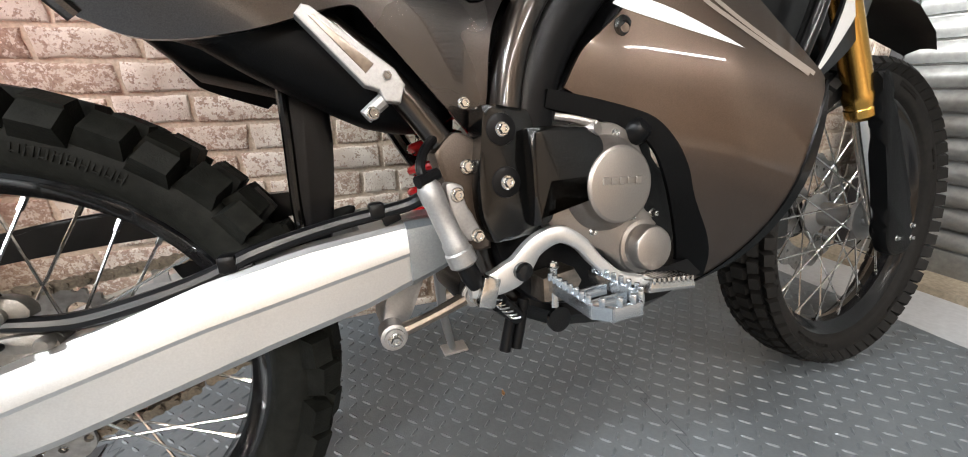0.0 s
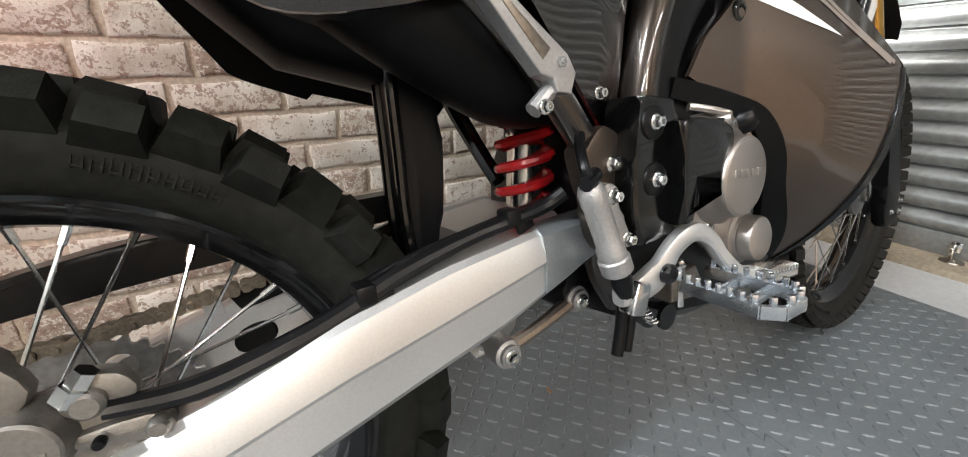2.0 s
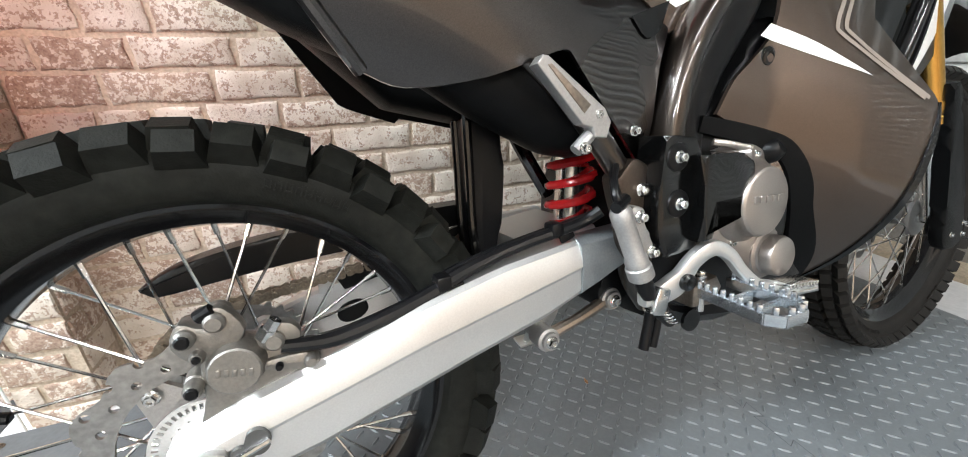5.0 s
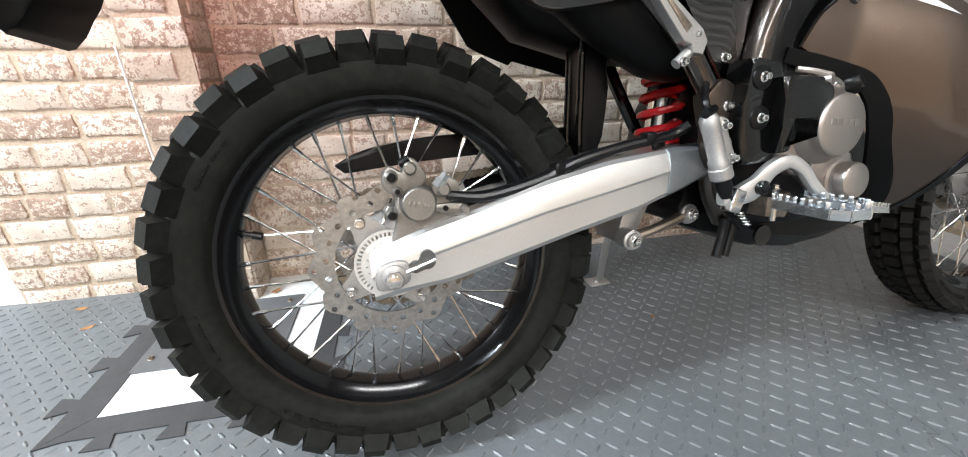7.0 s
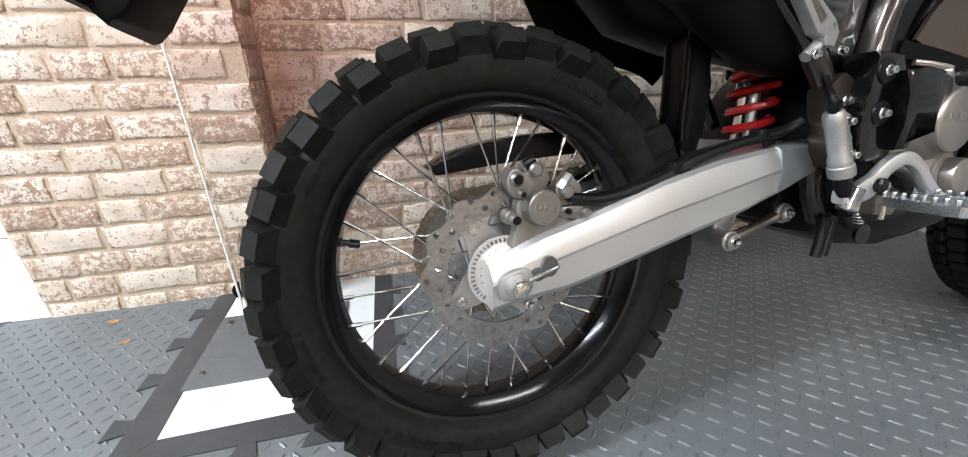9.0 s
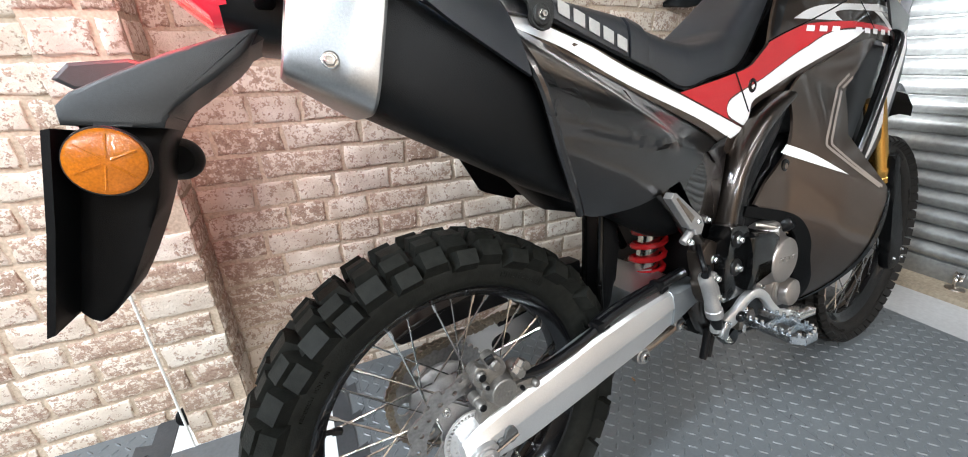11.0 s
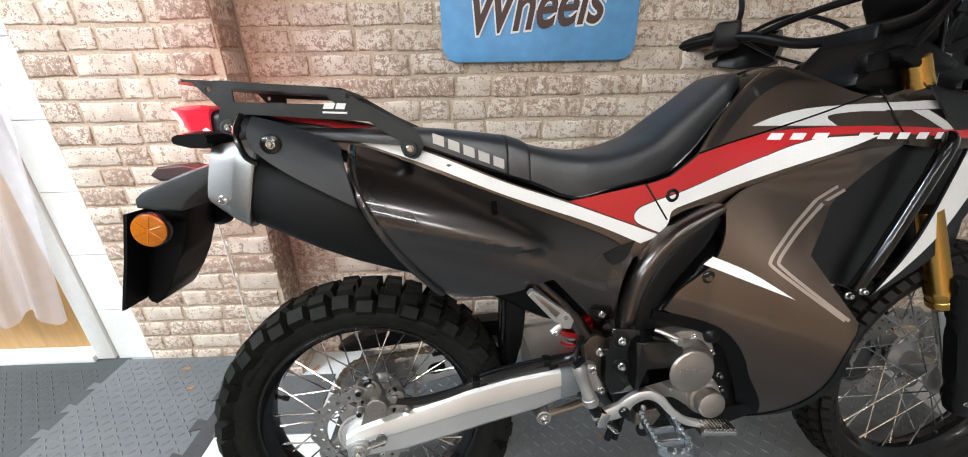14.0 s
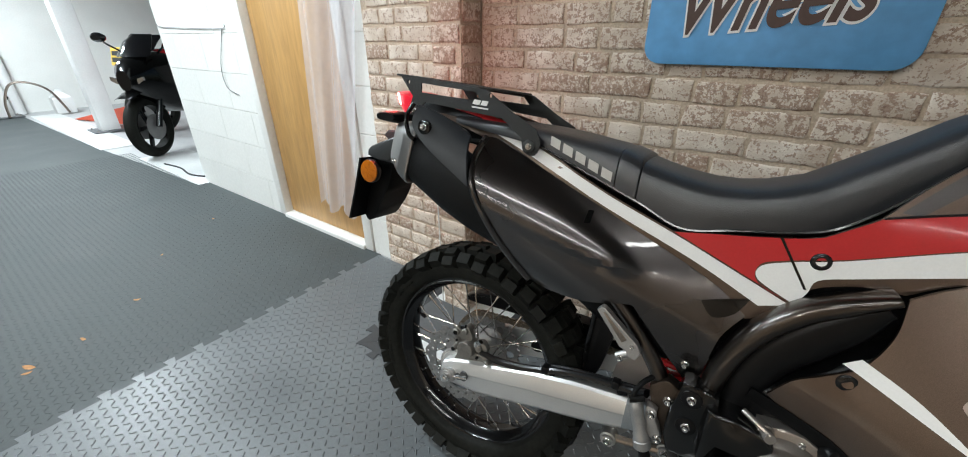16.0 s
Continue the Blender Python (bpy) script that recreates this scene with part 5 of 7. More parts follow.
slab(bm, [(0.574, 0.482), (0.584, 0.484), (0.585, 0.475), (0.576, 0.473)], -0.1735, -0.170)
part("vent", bm, M_CAST, pc)
for x, z in ((0.503, 0.558), (0.505, 0.504)):
    bm = bmesh.new()
    turned(bm, (x, -0.169, z), (x, -0.173, z), [(0, 0.017), (0.7, 0.016), (1, 0.012)], 20)
    part("washer", bm, M_BLACK, pc)
    bm = bmesh.new()
    bolt(bm, (x, -0.172, z), DOWN_Y, 0.0075, 0.007)
    part("bolt", bm, M_CHROME, pc)

# frame hanger, frame tubes
M_HANGER = material("dark_bronze_steel", (0.080, 0.064, 0.052), 0.36, 0.9, 0.12, 300, 0.1, 500, 0.15, 12)
bm = bmesh.new()
slab(bm, outline2([(0.437, 0.540, 1), (0.462, 0.560), (0.492, 0.545, 1), (0.492, 0.43, 1), (0.470, 0.432), (0.455, 0.455), (0.450, 0.49)]), -0.148, -0.118, 0.004)
hanger = part("frame_hanger", bm, M_HANGER, bike, "dark metal frame plate")
for x, z in ((0.471, 0.523), (0.451, 0.497), (0.468, 0.453)):
    bm = bmesh.new()
    bolt(bm, (x, -0.148, z), DOWN_Y, 0.008, 0.007)
    part("bolt", bm, M_CHROME, hanger)
bm = bmesh.new()
hose(bm, [(0.30, -0.112, 0.715), (0.36, -0.120, 0.660), (0.41, -0.126, 0.608), (0.465, -0.130, 0.530)], 0.0145, 16)
hose(bm, [(0.475, -0.120, 0.535), (0.49, -0.11, 0.47), (0.50, -0.10, 0.40), (0.54, -0.09, 0.34)], 0.016, 14)
part("subframe_tube", bm, M_SPAR, bike, "black painted frame tube")
def spar_bar(rows, y, hv, n=5):
    """Rounded bar along rows of (x, z, half width)."""
    bm = bmesh.new()
    cv = curve([Vector((x, w, z)) for x, z, w in rows], n)
    rings = []
    for i, p in enumerate(cv):
        d = cv[min(i + 1, len(cv) - 1)] - cv[max(i - 1, 0)]
        d.y = 0
        d.normalize()
        rings.append(oval(Vector((p.x, y, p.z)), Vector((-d.z, 0, d.x)), (0, 1, 0), max(0.002, p.y), hv, 20, 2.6))
    loft(bm, rings)
    return bm


part("frame_spar", spar_bar([(0.522, 0.545, 0.017), (0.532, 0.610, 0.017), (0.550, 0.664, 0.017), (0.577, 0.708, 0.017), (0.613, 0.745, 0.017), (0.653, 0.771, 0.015), (0.696, 0.795, 0.009)], -0.128, 0.026), M_SPAR, bike, "dark bronze painted frame spar")
part("frame_infill", spar_bar([(0.566, 0.545, 0.030), (0.574, 0.605, 0.030), (0.596, 0.655, 0.032), (0.630, 0.700, 0.034), (0.664, 0.738, 0.030), (0.694, 0.775, 0.016)], -0.116, 0.022), M_BLACK, bike, "glossy black infill beside the frame spar")

# brake master cylinder
bm = bmesh.new()
turned(bm, (0.421, -0.166, 0.512), (0.451, -0.170, 0.424), [(0, 0.010), (0.06, 0.0125), (0.20, 0.0125), (0.24, 0.0118), (0.66, 0.0118), (0.70, 0.0135), (0.80, 0.0135), (0.82, 0.0152), (0.97, 0.0152), (1, 0.012)], 22)
mc = part("master_cylinder", bm, M_CAST, bike, "cast grey brake master cylinder")
bm = bmesh.new()
slab(bm, outline2([(0.440, 0.506), (0.458, 0.505), (0.460, 0.488), (0.474, 0.456), (0.466, 0.447), (0.452, 0.455)]), -0.166, -0.148, 0.003)
part("mount", bm, M_CAST, mc)
for x, z in ((0.451, 0.497), (0.469, 0.452)):
    bm = bmesh.new()
    bolt(bm, (x, -0.166, z), DOWN_Y, 0.0075, 0.007)
    part("bolt", bm, M_CHROME, mc)
bm = bmesh.new()
turned(bm, (0.451, -0.170, 0.424), (0.462, -0.170, 0.398), [(0, 0.010), (0.5, 0.011), (1, 0.008)], 14)
part("boot", bm, M_BLACK, mc)
bm = bmesh.new()
hose(bm, [(0.420, -0.168, 0.514), (0.417, -0.165, 0.528), (0.428, -0.15, 0.545), (0.45, -0.13, 0.56)], 0.005, 10)
rod(bm, (0.411, -0.172, 0.514), (0.434, -0.162, 0.520), 0.0065, seg=10)
part("hose_union", bm, M_BLACK, mc)
bm = bmesh.new()
box(bm, (0.472, -0.172, 0.392), (0.020, 0.020, 0.034), pose(0, 0, 0, 0, 18, 0).to_3x3(), 0.003)
part("clevis", bm, M_CHROME, mc)
bm = bmesh.new()
sp = [(0.484 + 0.006 * math.cos(i * 0.9) + i * 0.0006, -0.168 + 0.006 * math.sin(i * 0.9), 0.376 - i * 0.0007) for i in range(36)]
hose(bm, sp, 0.0013, 6, smooth=False)
part("return_spring", bm, M_CHROME, mc)
bm = bmesh.new()
rod(bm, (0.490, -0.160, 0.370), (0.515, -0.155, 0.345), 0.011, 0.009, 12)
part("brake_switch", bm, M_BLACK, mc)

# brake pedal
bm = bmesh.new()
pp = [(0.455, 0.396), (0.480, 0.397), (0.508, 0.408), (0.530, 0.431), (0.558, 0.441), (0.584, 0.428), (0.606, 0.402), (0.636, 0.378), (0.676, 0.367)]
cv = curve([Vector((x, 0, z)) for x, z in pp], 6)
rings = []
for i, p in enumerate(cv):
    d = (cv[min(i + 1, len(cv) - 1)] - cv[max(i - 1, 0)]).normalized()
    nrm = Vector((-d.z, 0, d.x))
    f = i / (len(cv) - 1)
    h = lerp(f, [(0, 0.010), (0.22, 0.017), (0.36, 0.012), (0.6, 0.009), (0.8, 0.0075), (1, 0.006)])
    rings.append(oval(p + Vector((0, lerp(f, [(0, -0.166), (0.4, -0.175), (1, -0.190)]), 0)), nrm, (0, 1, 0), h, 0.0075, 12, 3.4))
loft(bm, rings)
pedal = part("brake_pedal", bm, M_ALU, bike, "bare aluminium brake pedal with toothed tip")
bm = bmesh.new()
turned(bm, (0.512, -0.160, 0.408), (0.512, -0.187, 0.408), [(0, 0.0105), (0.9, 0.0105), (1, 0.008)], 18)
part("pivot_hole", bm, M_GLOSS, pedal)
bm = bmesh.new()
slab(bm, [(0.656, 0.360), (0.660, 0.373), (0.728, 0.363), (0.731, 0.351)], -0.214, -0.186, 0.003)
part("pedal_tip", bm, M_CHROME, pedal, "toothed steel pedal tip")
for i in range(9):
    bm = bmesh.new()
    box(bm, (0.664 + i * 0.0076, -0.200, 0.3735 - i * 0.0011), (0.004, 0.028, 0.008), bevel=0.001)
    part("tooth", bm, M_CHROME, pedal)

# rider footpeg, both sides
def footpeg(sgn):
    bm = bmesh.new()
    slab(bm, [(0.545, 0.388), (0.545, 0.358), (0.585, 0.352), (0.60, 0.375), (0.59, 0.392)], sgn * 0.125, sgn * 0.165, 0.004)
    p = part("footpeg", bm, M_STEEL, bike, "bright zinc footpeg with saw teeth")
    frame_pts = [(0.555, sgn * 0.160), (0.548, sgn * 0.250), (0.560, sgn * 0.266), (0.590, sgn * 0.268), (0.607, sgn * 0.252), (0.612, sgn * 0.165)]
    bm = bmesh.new()
    for (x0, y0), (x1, y1) in zip(frame_pts, frame_pts[1:]):
        rings2 = []
        for t in (0, 1):
            c = Vector((x0 + (x1 - x0) * t, y0 + (y1 - y0) * t, 0.378))
            d = Vector((x1 - x0, y1 - y0, 0)).normalized()
            rings2.append(oval(c - d * 0.002 + d * 0.004 * t, Vector((-d.y, d.x, 0)), (0, 0, 1), 0.0026, 0.008, 8, 4))
        loft(bm, rings2)
        ln = Vector((x1 - x0, y1 - y0, 0)).length
        for i in range(max(1, int(ln / 0.011))):
            f = (i + 0.5) / max(1, int(ln / 0.011))
            box(bm, (x0 + (x1 - x0) * f, y0 + (y1 - y0) * f, 0.389), (0.0055, 0.0055, 0.010), pose(0, 0, 0, 0, 0, 45).to_3x3(), 0.001)
    part("tooth_frame", bm, M_ZINC, p, "zinc plated saw-tooth frame")
    bm = bmesh.new()
    box(bm, (0.58, sgn * 0.20, 0.374), (0.05, 0.006, 0.012), bevel=0.001)
    box(bm, (0.58, sgn * 0.232, 0.374), (0.05, 0.006, 0.012), bevel=0.001)
    part("cross_bar", bm, M_ZINC, p)
    bm = bmesh.new()
    rod(bm, (0.56, sgn * 0.163, 0.398), (0.56, sgn * 0.163, 0.350), 0.005, seg=10)
    bolt(bm, (0.56, sgn * 0.163, 0.398), (0, 0, 1), 0.007, 0.006)
    part("pin", bm, M_CHROME, p)
    return p



footpeg(-1)
footpeg(1)

# skid plate
bm = bmesh.new()
rings = []
for x, zl, w, zt in ((0.525, 0.345, 0.075, 0.40), (0.545, 0.308, 0.105, 0.40), (0.60, 0.283, 0.125, 0.385), (0.68, 0.272, 0.135, 0.37), (0.76, 0.280, 0.140, 0.355), (0.83, 0.300, 0.140, 0.36), (0.90, 0.340, 0.135, 0.40), (0.935, 0.40, 0.12, 0.45)):
    rings.append([Vector((x, y, z)) for y, z in ((-w, zt), (-w * 0.98, zl + 0.03), (-w * 0.75, zl + 0.004), (-w * 0.4, zl), (w * 0.4, zl), (w * 0.75, zl + 0.004), (w * 0.98, zl + 0.03), (w, zt))])
loft(bm, rings)
skid = part("skid_plate", bm, M_BLACK, bike, "black plastic skid plate")
bm = bmesh.new()
rod(bm, (0.585, -0.128, 0.315), (0.585, -0.133, 0.315), 0.017, seg=20)
part("rubber_plug", bm, M_GLOSS, skid)
bm = bmesh.new()
for dx in (0.0, 0.016):
    hose(bm, [(0.530 + dx, -0.11, 0.345), (0.522 + dx, -0.112, 0.315), (0.512 + dx, -0.114, 0.283)], 0.0075, 12)
part("drain_hose", bm, M_BLACK, bike, "two black rubber drain hoses")

# side stand on the far side
bm = bmesh.new()
hose(bm, [(0.500, 0.13, 0.33), (0.522, 0.22, 0.215), (0.550, 0.29, 0.105), (0.566, 0.335, 0.064)], [0.012, 0.0095, 0.009, 0.009], 12)
st = part("side_stand", bm, M_ALU, bike, "grey steel side stand with flat foot")
bm = bmesh.new()
box(bm, (0.571, 0.340, 0.0585), (0.062, 0.042, 0.008), pose(0, 0, 0, 9, 0, 0).to_3x3(), 0.003)
part("foot", bm, M_ALU, st)

# ---- bodywork ----
M_EMBLEM = material("silver_print", (0.52, 0.51, 0.49), 0.35, 0.3, 0.05, 300)
M_PALE = material("pale_bronze_film", (0.40, 0.33, 0.28), 0.30, 0.5, 0.05, 300, coat=0.4)
M_GREYF = material("grey_film", (0.60, 0.59, 0.575), 0.35, 0.1, 0.04, 300, coat=0.3)
M_TRIM = material("black_trim", (0.0055, 0.0055, 0.006), 0.28, 0, 0.15, 300, 0.08, 900, 0.1, 6, spec=0.4)
M_CAN = material("silencer_coating", (0.0052, 0.0056, 0.006), 0.48, 0, 0.15, 400, 0.3, 1100, 0.1, 5, spec=0.18)


def y_shroud(x, z):
    """Side surface of the radiator shroud: it swells towards a crease that runs down to its tip."""
    zc = lerp(x, [(0.55, 0.70), (0.669, 0.672), (0.735, 0.648), (0.827, 0.617), (0.908, 0.592)])
    yc = lerp(x, [(0.55, -0.130), (0.68, -0.155), (0.80, -0.203), (0.908, -0.236)])
    yt = lerp(x, [(0.55, -0.108), (0.75, -0.125), (0.95, -0.15), (1.05, -0.14)])
    d = z - zc
    if d > 0:
        t = min(1, d / 0.2)
        return yc + (yt - yc) * t ** 1.1
    return yc + d * 0.22 + d * d * 1.73


def y_cowl(x, z):
    """Side surface of the tank cowl, seat rail cowl and nose."""
    y = lerp(x, [(-0.1, -0.094), (0.16, -0.106), (0.45, -0.112), (0.75, -0.122), (0.95, -0.145), (1.10, -0.142), (1.30, -0.124)])
    return y + max(0, z - 0.885) * lerp(x, [(0.6, 0.38), (0.95, 0.42), (1.1, 0.30)])


def y_cover(x, z):
    """Side cover, flared out over the silencer at its rear."""
    t = max(0, min(1, (x - 0.03) / 0.46))
    out = -0.204 + 0.076 * t ** 0.8
    edge = 0.925 - (x - 0.07) * 0.394
    d = max(0, min(1, (edge - z) / 0.10))
    y = -0.104 + (out + 0.104) * math.sin(d * math.pi / 2)
    tuck = 3.0 - 2.3 * max(0, min(1, (x - 0.24) / 0.20))
    y += max(0, edge - 0.10 - z) ** 2 * tuck
    # raised pod that runs from the rear lip to a point
    u = max(0, min(1, (x - 0.04) / 0.35))
    mid, half = 0.868 - 0.135 * u, 0.074 * (1 - u) ** 0.7
    v = abs(z - mid) / max(half, 1e-4)
    if u < 1 and v < 1:
        y -= (0.004 + 0.012 * u) * min(1, (1 - v) * 2.2) * min(1, (1 - u) * 6)
    return y


def mirrored(yf):
    return lambda x, z: -yf(x, z)


def shell(name, outline, yf, mat, label="", thick=0.005, step=0.022, lift=0.0, parent=None, both=False, crease=30):
    bm = bmesh.new()
    panel(bm, outline, yf, thick, step, lift)
    ob = part(name, bm, mat, parent or bike, label, crease=crease)
    if both:
        bm = bmesh.new()
        panel(bm, outline, mirrored(yf), -thick, step * 1.6, -lift)
        part(name, bm, mat, parent or bike, label, crease=crease)
    return ob


# radiator shroud
SHROUD = outline2([(0.598, 0.600, 1), (0.620, 0.638), (0.650, 0.662), (0.684, 0.692), (0.704, 0.745), (0.706, 0.797, 1), (0.75, 0.826), (0.84, 0.856), (0.944, 0.888), (1.045, 0.895, 1),
                   (0.946, 0.830), (0.878, 0.745), (0.850, 0.705, 1), (0.881, 0.648), (0.913, 0.590, 1), (0.902, 0.53), (0.893, 0.46), (0.882, 0.41), (0.862, 0.355), (0.832, 0.312, 1),
                   (0.806, 0.352), (0.768, 0.442), (0.742, 0.500), (0.718, 0.540), (0.690, 0.560), (0.640, 0.578)], 4)
shroud = shell("radiator_shroud", SHROUD, y_shroud, M_BRONZE, "bronze metallic radiator shroud", both=True, step=0.012, crease=50)
shell("arch_trim", outline2([(0.578, 0.600, 1), (0.640, 0.585), (0.698, 0.565), (0.729, 0.536), (0.752, 0.498), (0.772, 0.452), (0.818, 0.376), (0.840, 0.322, 1), (0.800, 0.330, 1), (0.776, 0.385), (0.752, 0.436),
                             (0.727, 0.491), (0.710, 0.522), (0.688, 0.543), (0.640, 0.562), (0.575, 0.580, 1)], 4), y_shroud, M_MATTE, "matte black trim round the engine", lift=0.002, both=True)
shell("lower_edge", outline2([(0.914, 0.588, 1), (0.904, 0.53), (0.895, 0.46), (0.884, 0.41), (0.864, 0.353), (0.828, 0.300, 1), (0.854, 0.352), (0.873, 0.41), (0.884, 0.46), (0.895, 0.53)], 4), y_shroud, M_GLOSS, "", lift=0.003)
shell("white_blade", outline2([(0.664, 0.690, 1), (0.682, 0.704, 1), (0.744, 0.676), (0.812, 0.630, 1), (0.728, 0.664)], 4), y_shroud, M_DECALW, "white blade decal", thick=0, lift=0.0008, parent=shroud)
for off in (0.0, 0.014):
    mid = [(0.897, 0.595), (0.845, 0.640), (0.797, 0.684), (0.792, 0.698), (0.812, 0.724), (0.844, 0.755), (0.888, 0.788), (0.932, 0.817)]
    run = curve([Vector((x - off * lerp(i, [(0, 0.5), (2, 1), (7, 1)]), 0, z + off * lerp(i, [(0, 0), (3, 0), (7, 0.5)]))) for i, (x, z) in enumerate(mid)], 4)
    sides = [], []
    for i, p in enumerate(run):
        d = (run[min(i + 1, len(run) - 1)] - run[max(i - 1, 0)]).normalized()
        for s, w in ((0, 0.003), (1, -0.003)):
            sides[s].append((p.x - d.z * w, p.z + d.x * w))
    shell("pin_stripe", sides[0] + sides[1][::-1], y_shroud, M_PALE, "pale bronze pinstripe", thick=0, lift=0.0008, parent=shroud, step=0.012)
bm = bmesh.new()
q = (0.676, y_shroud(0.676, 0.664), 0.664)
turned(bm, (q[0], q[1] + 0.004, q[2]), (q[0], q[1] - 0.003, q[2]), [(0, 0.013), (0.6, 0.013), (0.8, 0.011), (0.85, 0.007), (0.5, 0.006)], 20)
part("rubber_grommet", bm, M_GLOSS, shroud)

# tank cowl with stripes
COWL = outline2([(0.413, 0.816, 1), (0.564, 0.842), (0.606, 0.854, 1), (0.657, 0.893, 1), (0.70, 0.945), (0.755, 1.000), (0.80, 1.035, 1), (0.84, 1.044), (0.900, 1.022), (0.966, 0.992), (1.015, 0.980, 1), (1.09, 0.996), (1.19, 0.972),
                 (1.275, 0.945, 1), (1.235, 0.895), (1.16, 0.880), (1.045, 0.895, 1), (0.944, 0.888), (0.84, 0.856), (0.75, 0.826), (0.706, 0.797, 1), (0.66, 0.795), (0.612, 0.775), (0.596, 0.743, 1), (0.50, 0.778)], 4)
cowl = shell("tank_cowl", COWL, y_cowl, M_BRONZE, "bronze tank cowl with red and white stripes", both=True)
RED = outline2([(0.416, 0.816, 1), (0.564, 0.842), (0.606, 0.854, 1), (0.657, 0.892, 1), (0.776, 0.922), (0.850, 0.930), (1.00, 0.930), (1.21, 0.915, 1), (1.20, 0.900, 1), (1.00, 0.917), (0.868, 0.911), (0.747, 0.873), (0.637, 0.829), (0.578, 0.811), (0.543, 0.795), (0.546, 0.766), (0.594, 0.745, 1)], 4)
shell("red_stripe", RED, y_cowl, M_DECALR, "red decal stripe", thick=0, lift=0.0008, parent=cowl)
WHITE = outline2([(0.598, 0.745, 1), (0.546, 0.770), (0.545, 0.793), (0.580, 0.809), (0.637, 0.827), (0.747, 0.871), (0.868, 0.909), (1.00, 0.914, 1), (0.944, 0.897), (0.84, 0.866), (0.75, 0.837), (0.657, 0.806), (0.615, 0.790), (0.608, 0.768)], 4)
shell("white_stripe", WHITE, y_cowl, M_DECALW, "white decal stripe", thick=0, lift=0.0010, parent=cowl)
shell("grey_flash", outline2([(0.764, 0.938, 1), (0.822, 0.957), (0.90, 0.968), (1.064, 0.972, 1), (1.015, 0.956, 1), (0.964, 0.957), (0.905, 0.951), (0.919, 0.933, 1)], 3), y_cowl, M_GREYF, "pale grey flash decal", thick=0, lift=0.0010, parent=cowl)
for pts in ([(0.985, 0.968, 1), (1.10, 0.973, 1), (1.20, 0.969, 1), (1.185, 0.957, 1), (1.03, 0.957, 1)], [(1.070, 0.956, 1), (1.105, 0.956, 1), (1.176, 0.918, 1), (1.138, 0.918, 1)], [(1.205, 0.967, 1), (1.285, 0.944, 1), (1.264, 0.919, 1), (1.232, 0.920, 1), (1.250, 0.941, 1), (1.192, 0.955, 1)]):
    shell("grey_flash", outline2(pts, 2), y_cowl, M_GREYF, "", thick=0, lift=0.0010, parent=cowl)
shell("tank_trim", outline2([(0.672, 0.903, 1), (0.72, 0.958), (0.778, 1.016, 1), (0.832, 1.040, 1), (0.905, 1.012, 1), (0.850, 1.018), (0.790, 0.993), (0.738, 0.948), (0.692, 0.903, 1)], 4), y_cowl, M_COVER, "dark bronze tank trim", thick=0, lift=0.0014, parent=cowl)
# model mark as slanted bars
for i, wdt in enumerate((0.030, 0.030, 0.031, 0.0, 0.034, 0.032, 0.027, 0.026, 0.032)):
    if wdt:
        x0 = 0.786 + i * 0.0405
        zb = 0.9125 - 0.0012 * i
        shell("mark_bar", [(x0, zb), (x0 + wdt * 0.82, zb - 0.001), (x0 + wdt * 0.82 + 0.010, zb + 0.0105), (x0 + 0.010, zb + 0.0115)], y_cowl, M_DECALW, "", thick=0, lift=0.0018, parent=cowl)
bm = bmesh.new()
q = (0.611, y_cowl(0.611, 0.818), 0.818)
turned(bm, (q[0], q[1] + 0.004, q[2]), (q[0], q[1] - 0.004, q[2]), [(0, 0.013), (0.6, 0.013), (0.8, 0.011), (0.85, 0.007), (0.5, 0.006)], 20)
part("rubber_grommet", bm, M_GLOSS, cowl)
shell("panel_gap", [(0.556, 0.842), (0.560, 0.842), (0.606, 0.772), (0.602, 0.772)], y_cowl, M_GLOSS, "", thick=0, lift=0.0016, parent=cowl)
shell("panel_gap", [(1.012, 0.995), (1.016, 0.995), (1.056, 0.896), (1.052, 0.896)], y_cowl, M_GLOSS, "", thick=0, lift=0.0016, parent=cowl)
bm = bmesh.new()
hose(bm, [Vector((x, y_cowl(x, z) - 0.001, z)) for x, z in ((0.657, 0.893), (0.72, 0.910), (0.80, 0.930), (0.90, 0.958), (1.0, 0.988))], 0.0018, 6)
part("seam", bm, M_GLOSS, cowl)
# tank top between the cowls
bm = bmesh.new()
rings = []
for x, zt, w in ((0.68, 0.92, 0.060), (0.72, 0.975, 0.066), (0.77, 1.018, 0.066), (0.83, 1.044, 0.062), (0.90, 1.036, 0.060), (0.97, 1.008, 0.060), (1.03, 0.965, 0.055)):
    rings.append([Vector((x, y, z)) for y, z in ((-w * 1.4, zt - 0.11), (-w * 1.15, zt - 0.025), (-w * 0.7, zt), (0, zt + 0.006), (w * 0.7, zt), (w * 1.15, zt - 0.025), (w * 1.4, zt - 0.11))])
loft(bm, rings)
tank = part("fuel_tank", bm, M_GLOSS, bike, "gloss black fuel tank top")
bm = bmesh.new()
turned(bm, (0.88, 0.01, 1.036), (0.88, 0.01, 1.050), [(0, 0.036), (0.6, 0.036), (1, 0.030)], 28)
part("filler_cap", bm, M_BLACK, tank)

